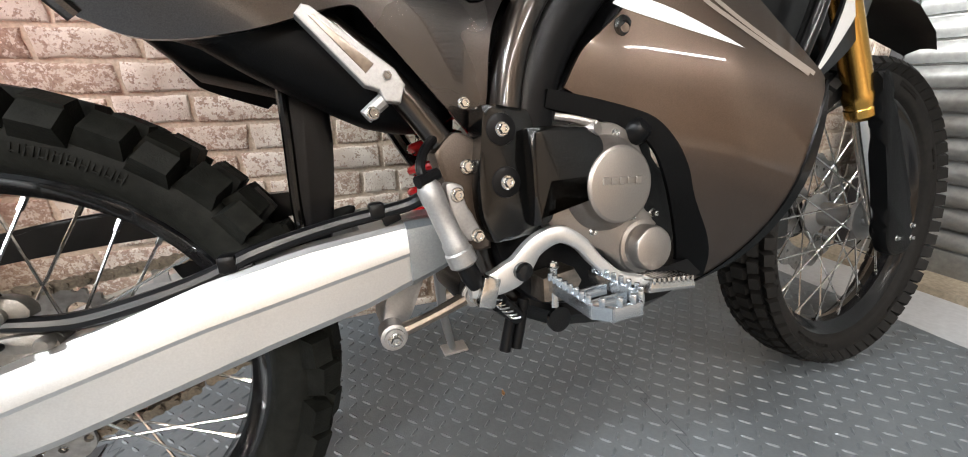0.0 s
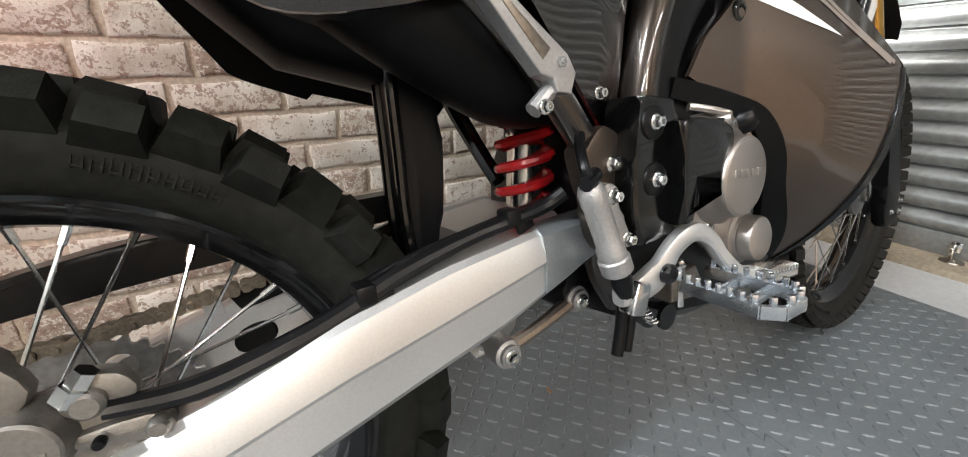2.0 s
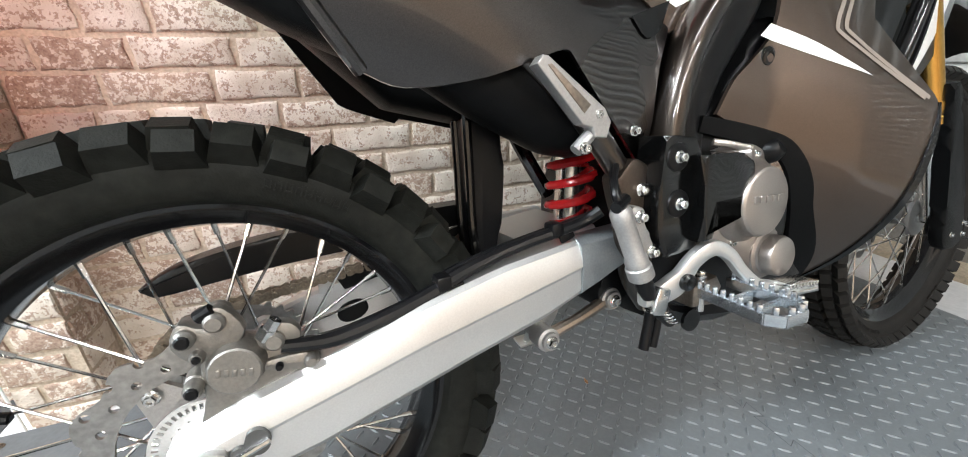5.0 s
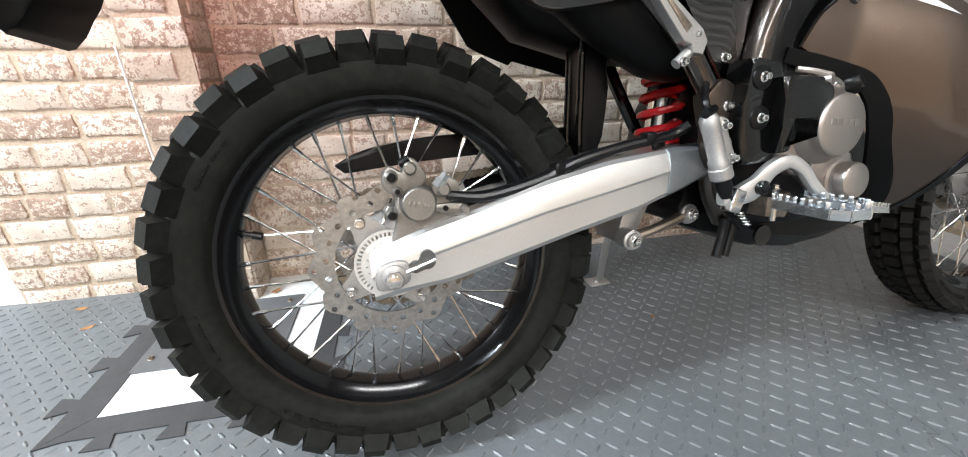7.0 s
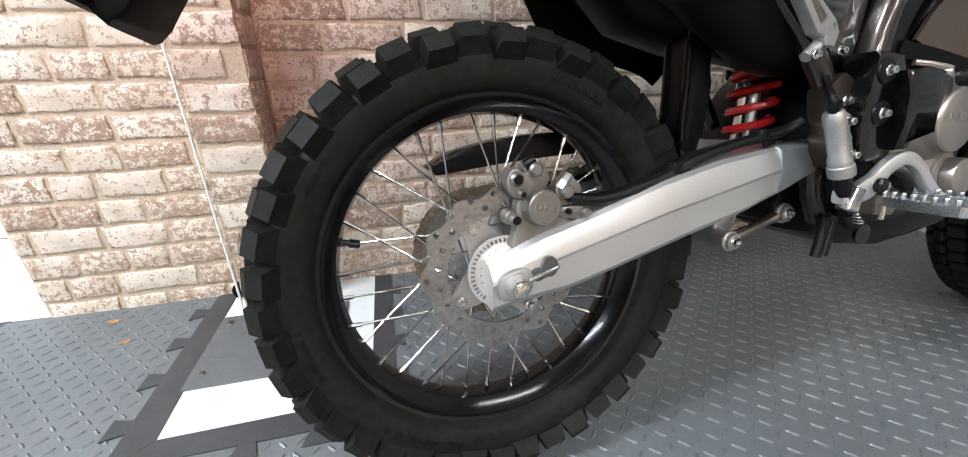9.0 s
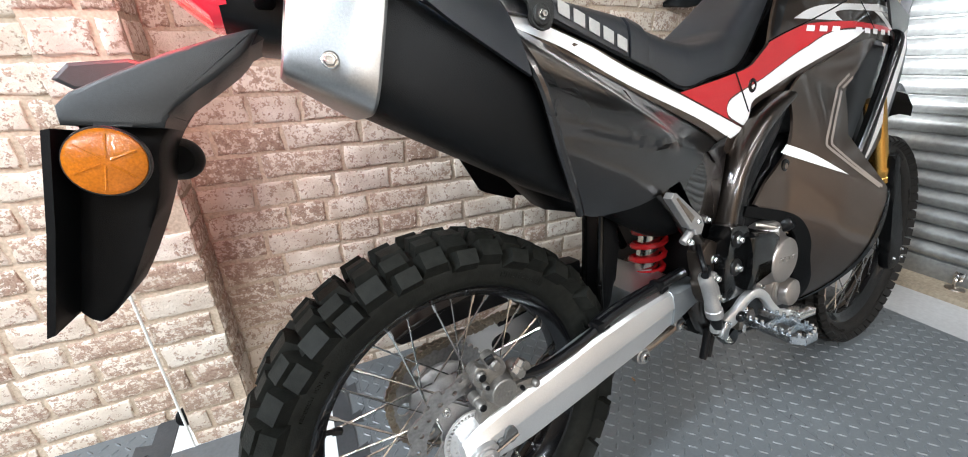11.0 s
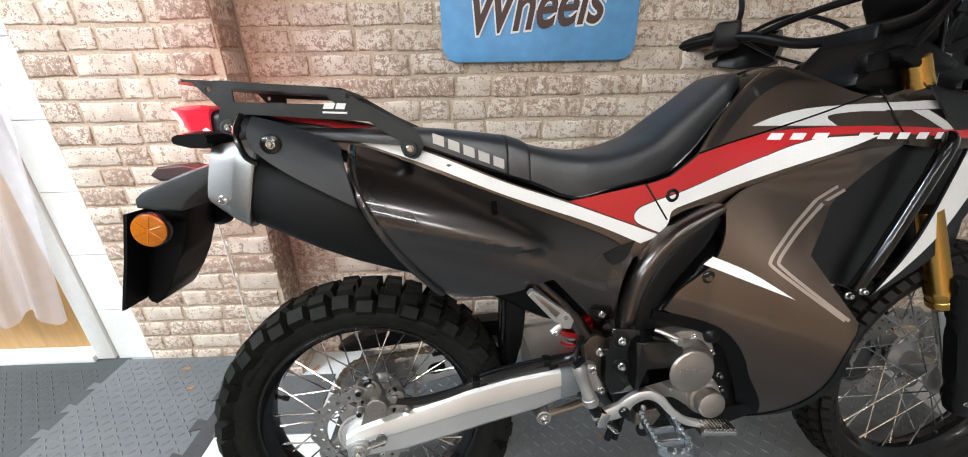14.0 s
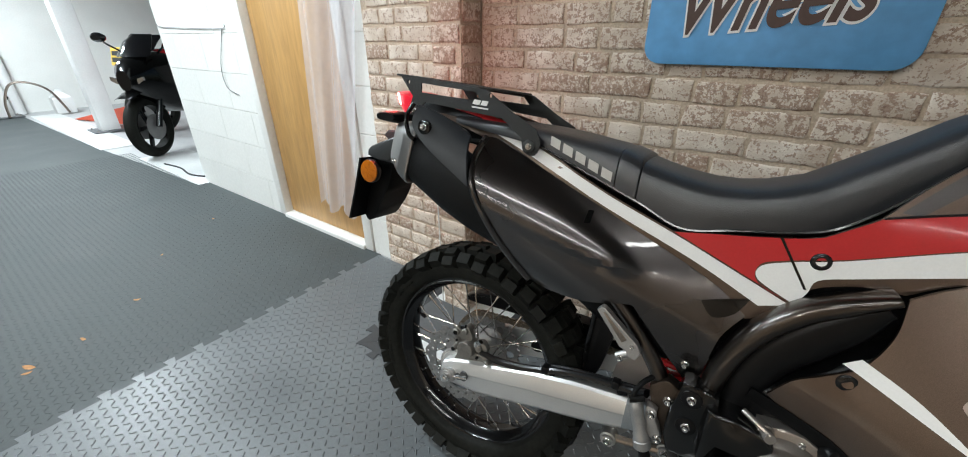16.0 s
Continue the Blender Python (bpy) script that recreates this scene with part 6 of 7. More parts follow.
# seat rail cowl with stripes
RAIL = outline2([(-0.13, 0.996, 1), (-0.063, 0.985), (0.039, 0.968), (0.10, 0.948), (0.162, 0.920), (0.297, 0.860), (0.413, 0.817), (0.509, 0.779), (0.597, 0.744, 1), (0.575, 0.715), (0.545, 0.700, 1), (0.50, 0.740), (0.39, 0.790), (0.27, 0.838), (0.16, 0.880), (0.05, 0.915), (-0.06, 0.945), (-0.12, 0.955, 1)], 4)
rail = shell("rear_cowl", RAIL, y_cowl, M_BRONZE, "bronze rear cowl with white and red stripe", both=True)
shell("white_stripe", outline2([(-0.02, 0.962, 1), (0.039, 0.955), (0.162, 0.915), (0.297, 0.857), (0.413, 0.814), (0.509, 0.776), (0.594, 0.742, 1), (0.556, 0.728, 1), (0.456, 0.774), (0.297, 0.834), (0.162, 0.893), (0.039, 0.938)], 4), y_cowl, M_DECALW, "white decal stripe", thick=0, lift=0.0008, parent=rail)
shell("red_stripe", outline2([(-0.126, 0.994, 1), (-0.063, 0.983), (0.027, 0.968), (0.076, 0.957, 1), (0.086, 0.944, 1), (0.024, 0.955), (-0.075, 0.976), (-0.126, 0.987, 1)], 4), y_cowl, M_DECALR, "red decal stripe", thick=0, lift=0.0014, parent=rail)

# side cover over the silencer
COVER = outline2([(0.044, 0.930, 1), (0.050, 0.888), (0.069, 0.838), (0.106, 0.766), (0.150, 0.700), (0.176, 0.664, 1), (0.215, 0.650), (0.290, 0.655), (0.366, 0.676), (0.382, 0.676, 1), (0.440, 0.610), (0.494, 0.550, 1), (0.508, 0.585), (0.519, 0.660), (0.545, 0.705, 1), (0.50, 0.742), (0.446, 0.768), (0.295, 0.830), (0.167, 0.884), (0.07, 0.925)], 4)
cover = shell("side_cover", COVER, y_cover, M_COVER, "bronze side cover, darkened as in shade, flared over the silencer", step=0.009, crease=28)
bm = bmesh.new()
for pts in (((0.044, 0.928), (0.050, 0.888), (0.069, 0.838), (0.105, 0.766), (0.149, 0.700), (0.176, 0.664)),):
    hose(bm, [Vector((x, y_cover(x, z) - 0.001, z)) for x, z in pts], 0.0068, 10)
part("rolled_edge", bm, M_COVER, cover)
# flat black patches; the recesses' shade is put into their colour
shell("slot", [(0.272, 0.826), (0.281, 0.826), (0.281, 0.806), (0.272, 0.806)], y_cover, M_GLOSS, "", thick=0, lift=0.0022, parent=cover)
shell("intake_slot", outline2([(0.480, 0.715, 1), (0.545, 0.735, 1), (0.530, 0.705), (0.500, 0.692)], 3), lambda x, z: min(y_cover(x, z), y_cowl(x, z)), M_GLOSS, "flat black patch for the shaded slot in the side cover", thick=0, lift=0.002, parent=cover)
bm = bmesh.new()
bolt(bm, (0.482, y_cover(0.482, 0.590), 0.590), DOWN_Y, 0.007, 0.006)
part("bolt", bm, M_CHROME, cover)
# far side cover, plain
shell("side_cover", outline2([(0.05, 0.90, 1), (0.10, 0.79), (0.183, 0.664, 1), (0.205, 0.653), (0.268, 0.630, 1), (0.276, 0.637, 1), (0.40, 0.605), (0.45, 0.58, 1), (0.519, 0.66), (0.545, 0.705, 1), (0.30, 0.828), (0.167, 0.884)], 4), lambda x, z: 0.112 + max(0, 0.9 - z) * 0.30, M_MATTE, "black far side cover", thick=-0.004, step=0.05)

M_CAPM = material("brushed_end_cap", (0.34, 0.335, 0.33), 0.34, 0.95, 0.10, 500, 0.08, 900, 0.1, 10)
# silencer
AX = Vector((0.887, 0, -0.462)).normalized()
UP = Vector((0.462, 0, 0.887)).normalized()
bm = bmesh.new()
S0 = Vector((-0.120, -0.138, 0.893))
loft(bm, [oval(S0 + AX * a + Vector((0, dy, 0)), UP, (0, 1, 0), hu, hv, 28, 3.0) for a, hu, hv, dy in ((0.022, 0.056, 0.053, 0), (0.028, 0.058, 0.056, 0), (0.15, 0.060, 0.056, 0), (0.21, 0.060, 0.052, 0.008), (0.30, 0.058, 0.046, 0.034), (0.40, 0.05, 0.040, 0.05), (0.46, 0.040, 0.036, 0.05))])
can = part("silencer", bm, M_CAN, bike, "matte black exhaust silencer with silver end cap")
bm = bmesh.new()
rings = []
for a, hu, hv, sink in ((0.036, 0.0605, 0.0585, 0.0), (0.033, 0.0620, 0.0600, 0.0), (0.010, 0.0600, 0.0580, 0.0), (0.006, 0.0585, 0.0560, 0.001), (-0.034, 0.0440, 0.0320, 0.012), (-0.037, 0.0410, 0.0295, 0.013), (-0.037, 0.0270, 0.0230, 0.014), (-0.006, 0.0250, 0.0210, 0.012)):
    rings.append([p - AX * (0.24 * (p - S0).dot(UP)) - UP * sink for p in oval(S0 + AX * a, UP, (0, 1, 0), hu, hv, 36, 5.0)])
loft(bm, rings)
cap = part("end_cap", bm, M_CAPM, can, "brushed silver end cap", crease=22)
bm = bmesh.new()
turned(bm, S0 - AX * 0.026 - UP * 0.014, S0 - AX * 0.008 - UP * 0.013, [(0, 0.022), (0.02, 0.021), (0.9, 0.018), (1, 0.018)], 20)
part("outlet", bm, M_DARK, can, "dark exhaust outlet")
bm = bmesh.new()
bolt(bm, (-0.134, -0.190, 0.862), (-0.25, -1, 0), 0.007, 0.005)
part("bolt", bm, M_CHROME, can)
# heat guard over the upper half
M_GUARD = material("grey_black_plastic", (0.017, 0.019, 0.022), 0.38, 0, 0.12, 300, 0.15, 900, 0.1, 6, spec=0.34)


def y_guard(x, z):
    u = max(0.0, (x - S0.x) * UP.x + (z - S0.z) * UP.z)
    return -0.138 - 0.0618 * math.sqrt(max(0.12, 1 - (u / 0.112) ** 3))


guard = shell("heat_guard", outline2([(-0.079, 0.980, 1), (-0.084, 0.955), (-0.074, 0.930), (-0.032, 0.896), (0.022, 0.863), (0.058, 0.842, 1), (0.052, 0.870), (0.044, 0.900), (0.036, 0.930, 1), (0.020, 0.941), (-0.034, 0.965)], 4), y_guard, M_GUARD, "grey-black plastic heat guard", thick=0.006, step=0.014, lift=0.002, parent=can)
bm = bmesh.new()
hose(bm, [Vector((x, y_guard(x, z) - 0.004, z)) for x, z in ((-0.090, 0.982), (-0.096, 0.956), (-0.086, 0.925), (-0.070, 0.914))], 0.0045, 8)
part("guard_lip", bm, M_GLOSS, can)
bm = bmesh.new()
turned(bm, (-0.052, -0.190, 0.940), (-0.052, -0.1985, 0.940), [(0, 0.014), (0.9, 0.014), (1, 0.012)], 20)
part("recess", bm, M_GLOSS, can)
bm = bmesh.new()
bolt(bm, (-0.052, -0.197, 0.940), DOWN_Y, 0.007, 0.006)
part("bolt", bm, M_CHROME, can)
# exhaust pipe
bm = bmesh.new()
hose(bm, [(0.17, -0.092, 0.740), (0.24, -0.086, 0.705), (0.30, -0.082, 0.668), (0.35, -0.080, 0.640), (0.40, -0.078, 0.614), (0.445, -0.074, 0.602), (0.50, -0.074, 0.615), (0.60, -0.09, 0.62)], [0.040, 0.043, 0.045, 0.046, 0.046, 0.038, 0.026, 0.02], 24)
part("exhaust_pipe", bm, M_MATTE, bike, "blackened exhaust pipe")

# seat
SEAT_T = [(-0.06, 0.965), (0.138, 0.957), (0.202, 0.951), (0.297, 0.938), (0.35, 0.919), (0.40, 0.906), (0.457, 0.898), (0.50, 0.899), (0.539, 0.906), (0.589, 0.924), (0.634, 0.957), (0.688, 0.995), (0.739, 1.034), (0.763, 1.040), (0.780, 1.028)]
SEAT_B = [(-0.06, 0.945), (0.161, 0.921), (0.224, 0.897), (0.297, 0.868), (0.35, 0.850), (0.424, 0.821), (0.465, 0.826), (0.556, 0.845), (0.606, 0.852), (0.634, 0.866), (0.685, 0.917), (0.726, 0.958), (0.755, 1.000), (0.780, 1.020)]
SEAT_W = [(-0.06, 0.075), (0.10, 0.098), (0.3, 0.106), (0.45, 0.110), (0.55, 0.100), (0.65, 0.082), (0.74, 0.066), (0.765, 0.055), (0.780, 0.030)]


def seat_part(x0, x1, n, drop=0.0):
    bm = bmesh.new()
    rings = []
    for i in range(n + 1):
        x = x0 + (x1 - x0) * i / n
        end = min(1, min(i, n - i) * 0.5 + 0.6)
        t, b, w = lerp(x, SEAT_T) + drop * end, lerp(x, SEAT_B) + 0.002, lerp(x, SEAT_W) * (0.985 + 0.015 * end) + drop * 0.7
        h = t - b
        half = [(1.0, 0.0), (1.005, 0.25), (1.0, 0.50), (0.965, 0.72), (0.88, 0.89), (0.72, 0.965), (0.45, 0.995), (0.0, 1.0)]
        pts = [Vector((x, -w * a, b + h * c)) for a, c in half] + [Vector((x, w * a, b + h * c)) for a, c in half[-2::-1]]
        rings.append(pts)
    loft(bm, rings)
    return bm


seat = part("seat", seat_part(0.3455, 0.780, 34), M_SEAT, bike, "black vinyl stepped seat", crease=60)
part("pillion_pad", seat_part(-0.06, 0.3035, 22), M_SEAT, seat, crease=60)
part("strap", seat_part(0.306, 0.343, 6, 0.0035), M_SEAT, seat, "black strap across the seat", crease=60)
for i in range(5):
    x0 = 0.176 + i * 0.0258
    zc = 0.938 - i * 0.0105
    yb = -lerp(x0, SEAT_W) - 0.0025
    bm = bmesh.new()
    slab(bm, [(x0, zc - 0.009), (x0 + 0.019, zc - 0.0165), (x0 + 0.019, zc + 0.0005), (x0, zc + 0.008)], yb - 0.0004, yb + 0.0008)
    part("print_block", bm, M_EMBLEM, seat)
bm = bmesh.new()
for a, c, o in ((-1, 0.02, 0.0),):
    hose(bm, [Vector((x, -lerp(x, SEAT_W) - 0.001, lerp(x, SEAT_B) + 0.002)) for x in (0.16, 0.25, 0.35, 0.424, 0.5, 0.6, 0.65, 0.70, 0.74)], 0.003, 6)
part("piping", bm, M_GLOSS, seat)

# inner body: dark core that closes gaps
bm = bmesh.new()
rings = []
for x, zt, zb, w in ((0.02, 0.95, 0.88, 0.05), (0.12, 0.93, 0.74, 0.055), (0.22, 0.90, 0.64, 0.06), (0.33, 0.85, 0.61, 0.065), (0.44, 0.81, 0.60, 0.08), (0.56, 0.83, 0.58, 0.095), (0.70, 0.92, 0.56, 0.10), (0.85, 0.95, 0.58, 0.10), (0.95, 0.95, 0.60, 0.09)):
    rings.append(oval((x, 0.01, (zt + zb) / 2), (0, 0, 1), (0, 1, 0), (zt - zb) / 2, w, 16, 4))
loft(bm, rings)
part("inner_body", bm, M_MATTE, bike, "black air box and inner panels")
# radiator side: dark inner panel and guard tube
shell("radiator_panel", outline2([(0.850, 0.705, 1), (0.878, 0.748), (0.946, 0.832), (1.045, 0.893, 1), (1.165, 0.882, 1), (1.02, 0.60, 1), (0.93, 0.628, 1)], 3), lambda x, z: -0.118, M_TRIM, "glossy dark radiator panel", thick=0.02, step=0.06)
bm = bmesh.new()
hose(bm, [(1.145, -0.135, 0.905), (1.125, -0.150, 0.885), (1.085, -0.150, 0.790), (1.04, -0.146, 0.680), (1.01, -0.138, 0.605)], 0.013, 14)
part("guard_tube", bm, M_GLOSS, bike, "gloss black guard tube")
for x, z in ((1.015, 0.607), (0.985, 0.600)):
    bm = bmesh.new()
    bolt(bm, (x, -0.150, z), DOWN_Y, 0.008, 0.007)
    part("guard_bolt", bm, M_CHROME, bike)
# nose side panel, white edged
shell("nose_panel", outline2([(1.08, 1.000, 1), (1.19, 0.975), (1.292, 0.955, 1), (1.297, 0.900), (1.285, 0.820), (1.233, 0.722), (1.180, 0.655), (1.050, 0.588, 1), (1.134, 0.712), (1.179, 0.82), (1.20, 0.88, 1)], 4), lambda x, z: y_cowl(x, min(z, 0.9)) + 0.004, M_TRIM, "black nose panel with white strip", both=True)
shell("white_strip", outline2([(1.205, 0.885, 1), (1.250, 0.908), (1.290, 0.925, 1), (1.272, 0.855), (1.226, 0.765), (1.170, 0.690), (1.058, 0.597, 1), (1.136, 0.705), (1.180, 0.812)], 4), lambda x, z: y_cowl(x, min(z, 0.9)) + 0.004, M_DECALW, "white strip decal", thick=0, lift=0.001)

# ---- tail, rack, front end ----
M_AMBER = material("amber_reflector", (0.44, 0.125, 0.005), 0.16, 0, 0.25, 500, 0.15, 500, 0.15, 60, coat=0.15, spec=0.3)
M_LENS = material("red_lens", (0.70, 0.010, 0.025), 0.10, 0, 0.05, 300, 0, 1, 0.05, 10, coat=0.6)
_lens = M_LENS.node_tree.nodes["Principled BSDF"]
_lens.inputs["Emission Color"].default_value, _lens.inputs["Emission Strength"].default_value = (1.0, 0.05, 0.09, 1), 0.55
M_RACK = material("textured_black_powder", (0.010, 0.0105, 0.010), 0.45, 0.1, 0.15, 500, 0.4, 1400, 0.1, 6)
M_GREYP = material("grey_plastic", (0.022, 0.024, 0.025), 0.46, 0, 0.15, 300, 0.2, 900, 0.1, 6)
# luggage rack: two side plates and a slotted deck
RACK_WIN = [(-0.128, 1.004), (0.026, 0.996), (0.010, 1.013), (-0.128, 1.023)]


def rack():
    side = outline2([(-0.185, 1.036, 1), (-0.14, 1.036, 1), (0.036, 1.018, 1), (0.098, 0.980, 1), (0.148, 0.955, 1), (0.160, 0.930), (0.150, 0.906), (0.128, 0.910), (0.120, 0.935, 1), (0.075, 0.968, 1), (-0.115, 0.985, 1), (-0.150, 0.955, 1), (-0.160, 0.965, 1), (-0.150, 0.995, 1)], 3)
    bm = bmesh.new()
    holed(bm, side, [circle(-0.162, 1.024, 0.004, 8), circle(0.045, 1.008, 0.004, 8), RACK_WIN], -0.116, -0.112)
    r = part("luggage_rack", bm, M_RACK, bike, "textured black steel luggage rack", smooth=False)
    bm = bmesh.new()
    holed(bm, side, [circle(-0.162, 1.024, 0.004, 8), RACK_WIN], 0.112, 0.116)
    part("side_plate", bm, M_RACK, r, smooth=False)
    # deck lies in x and y: built in x,z and turned flat
    bm = bmesh.new()
    slots = []
    for cy in (-0.078, -0.054, 0.054, 0.078):
        for cx in (-0.105, -0.035):
            slots.append([(cx - 0.026, cy - 0.005), (cx + 0.026, cy - 0.005), (cx + 0.030, cy), (cx + 0.026, cy + 0.005), (cx - 0.026, cy + 0.005), (cx - 0.030, cy)])
    slots.append([(-0.11, -0.03), (0.0, -0.03), (0.0, 0.03), (-0.11, 0.03)])
    holed(bm, [(-0.235, -0.06), (-0.20, -0.112), (0.015, -0.112), (0.035, -0.10), (0.035, 0.10), (0.015, 0.112), (-0.20, 0.112), (-0.235, 0.06)], slots, -0.002, 0.002)
    for v in bm.verts:
        x, y, z = v.co
        v.co = Vector((x, z, 1.033 - (x + 0.14) * 0.075 + y))
    part("deck", bm, M_RACK, r, "slotted rack deck", smooth=False)
    for x, z, y in ((0.138, 0.922, -0.118), (-0.140, 0.965, -0.120)):
        bm = bmesh.new()
        turned(bm, (x, y + 0.012, z), (x, y - 0.002, z), [(0, 0.013), (0.9, 0.013), (1, 0.011)], 20)
        part("washer", bm, M_RACK, r)
        bm = bmesh.new()
        bolt(bm, (x, y - 0.001, z), DOWN_Y, 0.0065, 0.005)
        part("bolt", bm, M_CHROME, r)
    for i, w in enumerate((0.016, 0.014)):
        bm = bmesh.new()
        slab(bm, [(0.005 + i * 0.019, 0.990 - i * 0.001), (0.005 + i * 0.019 + w, 0.989 - i * 0.001), (0.009 + i * 0.019 + w, 0.998 - i * 0.001), (0.009 + i * 0.019, 0.999 - i * 0.001)], -0.1168, -0.1155)
        part("maker_mark", bm, M_DECALW, r, smooth=False)
    bm = bmesh.new()
    slab(bm, [(0.004, 0.983), (0.042, 0.981), (0.042, 0.984), (0.004, 0.986)], -0.1168, -0.1155)
    part("maker_line", bm, M_DECALW, r, smooth=False)
    return r


rack()

# tail unit
bm = bmesh.new()
loft(bm, [oval((x, 0, z), (0, 0, 1), (0, 1, 0), h, w, 16, 4) for x, z, h, w in ((-0.205, 0.958, 0.040, 0.055), (-0.17, 0.952, 0.050, 0.064), (-0.10, 0.945, 0.050, 0.066), (0.0, 0.940, 0.035, 0.075), (0.06, 0.93, 0.03, 0.075))])
tail = part("tail_unit", bm, M_BLACK, bike, "black tail unit with red lamp")
bm = bmesh.new()
loft(bm, [oval((x, 0, z), (0, 0, 1), (0, 1, 0), h, w, 16, 4) for x, z, h, w in ((-0.198, 0.966, 0.038, 0.062), (-0.215, 0.968, 0.040, 0.060), (-0.240, 0.980, 0.028, 0.050), (-0.262, 0.992, 0.014, 0.038), (-0.272, 0.998, 0.006, 0.03))])
part("tail_lens", bm, M_LENS, tail, "red tail lamp lens")
bm = bmesh.new()
loft(bm, [oval((x, 0, 0.958), (0, 0, 1), (0, 1, 0), h, w, 16, 3) for x, h, w in ((-0.199, 0.020, 0.0630), (-0.205, 0.024, 0.0636), (-0.211, 0.018, 0.0626))])
M_CORE = bpy.data.materials.new("lit_lamp_core")
M_CORE.use_nodes = True
_c = M_CORE.node_tree.nodes["Principled BSDF"]
_c.inputs["Base Color"].default_value, _c.inputs["Emission Color"].default_value, _c.inputs["Emission Strength"].default_value = (0.9, 0.2, 0.2, 1), (1.0, 0.50, 0.47, 1), 3.2
part("lamp_core", bm, M_CORE, tail, "lit core of the tail lamp")
# rear mudguard carrier and number plate board
bm = bmesh.new()
loft(bm, [oval((x, 0, z), (0.6, 0, 0.8), (0, 1, 0), h, w, 12, 5) for x, z, h, w in ((-0.13, 0.935, 0.018, 0.050), (-0.19, 0.905, 0.018, 0.050), (-0.26, 0.870, 0.016, 0.046), (-0.335, 0.842, 0.014, 0.040))])
mud = part("plate_carrier", bm, M_GREYP, bike, "grey-black rear mudguard with plate board")
bm = bmesh.new()
rings = []
for x, z, w in ((-0.352, 0.830, 0.085), (-0.372, 0.745, 0.085), (-0.397, 0.655, 0.085)):
    rings.append([Vector((x, -w, z)), Vector((x, w, z)), Vector((x + 0.006, w, z + 0.001)), Vector((x + 0.006, -w, z + 0.001))])
loft(bm, rings)
part("plate_board", bm, M_MATTE, mud, "black number plate backing board", smooth=False)
bm = bmesh.new()
slab(bm, outline2([(-0.345, 0.830, 1), (-0.393, 0.662, 1), (-0.380, 0.640, 1), (-0.357, 0.656), (-0.325, 0.710), (-0.298, 0.765), (-0.286, 0.810), (-0.250, 0.862, 1), (-0.29, 0.850)], 3), -0.030, 0.076, 0.006)
part("mud_flap", bm, M_MATTE, mud, "black plastic mudflap")
bm = bmesh.new()
slab(bm, outline2([(-0.348, 0.835, 1), (-0.335, 0.862), (-0.22, 0.905), (-0.175, 0.915, 1), (-0.20, 0.885), (-0.26, 0.845), (-0.275, 0.826, 1)], 3), -0.060, 0.060, 0.005)
part("plate_lamp_housing", bm, M_GREYP, mud, "faceted grey plate lamp housing")
bm = bmesh.new()
slab(bm, [(-0.366, 0.884), (-0.350, 0.899), (-0.300, 0.902), (-0.275, 0.893), (-0.285, 0.874), (-0.350, 0.872)], 0.018, 0.072, 0.004)
part("plate_lamp_wing", bm, M_GREYP, mud, "faceted grey wing beside the plate lamp", smooth=False)
bm = bmesh.new()
turned(bm, (-0.318, -0.060, 0.800), (-0.318, -0.084, 0.800), [(0, 0.020), (0.5, 0.030), (0.9, 0.031), (1, 0.030)], 36)
part("reflector_rim", bm, M_TRIM, mud)
bm = bmesh.new()
turned(bm, (-0.318, -0.083, 0.800), (-0.318, -0.0875, 0.800), [(0, 0.029), (0.7, 0.0285), (1, 0.025)], 36)
part("reflector", bm, M_AMBER, mud, "round amber reflector")
for i in range(6):
    bm = bmesh.new()
    a = math.pi * 2 * i / 6 + 0.3
    rod(bm, (-0.318 + 0.004 * math.cos(a), -0.0872, 0.800 + 0.004 * math.sin(a)), (-0.318 + 0.024 * math.cos(a), -0.0872, 0.800 + 0.024 * math.sin(a)), 0.0012, seg=5)
    part("reflector_rib", bm, M_AMBER, mud)
bm = bmesh.new()
turned(bm, (-0.292, 0.070, 0.793), (-0.292, 0.100, 0.793), [(0, 0.018), (0.4, 0.026), (0.9, 0.027), (1, 0.024)], 28)
turned(bm, (-0.292, 0.092, 0.793), (-0.292, 0.086, 0.793), [(0, 0.026), (0.8, 0.026), (1, 0.024)], 28)
part("far_reflector_back", bm, M_MATTE, mud, "black back of the far reflector")
bm = bmesh.new()
bolt(bm, (-0.285, 0.086, 0.795), DOWN_Y, 0.006, 0.012)
part("bolt", bm, M_STEEL, mud)
for s in (-1, 1):
    bm = bmesh.new()
    loft(bm, [oval((-0.165, s * y, z - 0.012), (1, 0, 0), (0, 0, 1), a, b, 12, 3) for y, z, a, b in ((0.055, 0.950, 0.010, 0.008), (0.095, 0.955, 0.010, 0.009), (0.115, 0.959, 0.026, 0.012), (0.150, 0.961, 0.033, 0.013), (0.185, 0.962, 0.024, 0.008))])
    part("rear_indicator", bm, M_MATTE, bike, "small black turn indicator")
# black under-tail and inner rear fender
bm = bmesh.new()
slab(bm, outline2([(-0.10, 0.93, 1), (0.03, 0.90), (0.13, 0.79), (0.20, 0.70), (0.27, 0.655), (0.34, 0.625, 1), (0.40, 0.66), (0.40, 0.82, 1), (0.20, 0.89)], 4), -0.062, 0.055, 0.015)
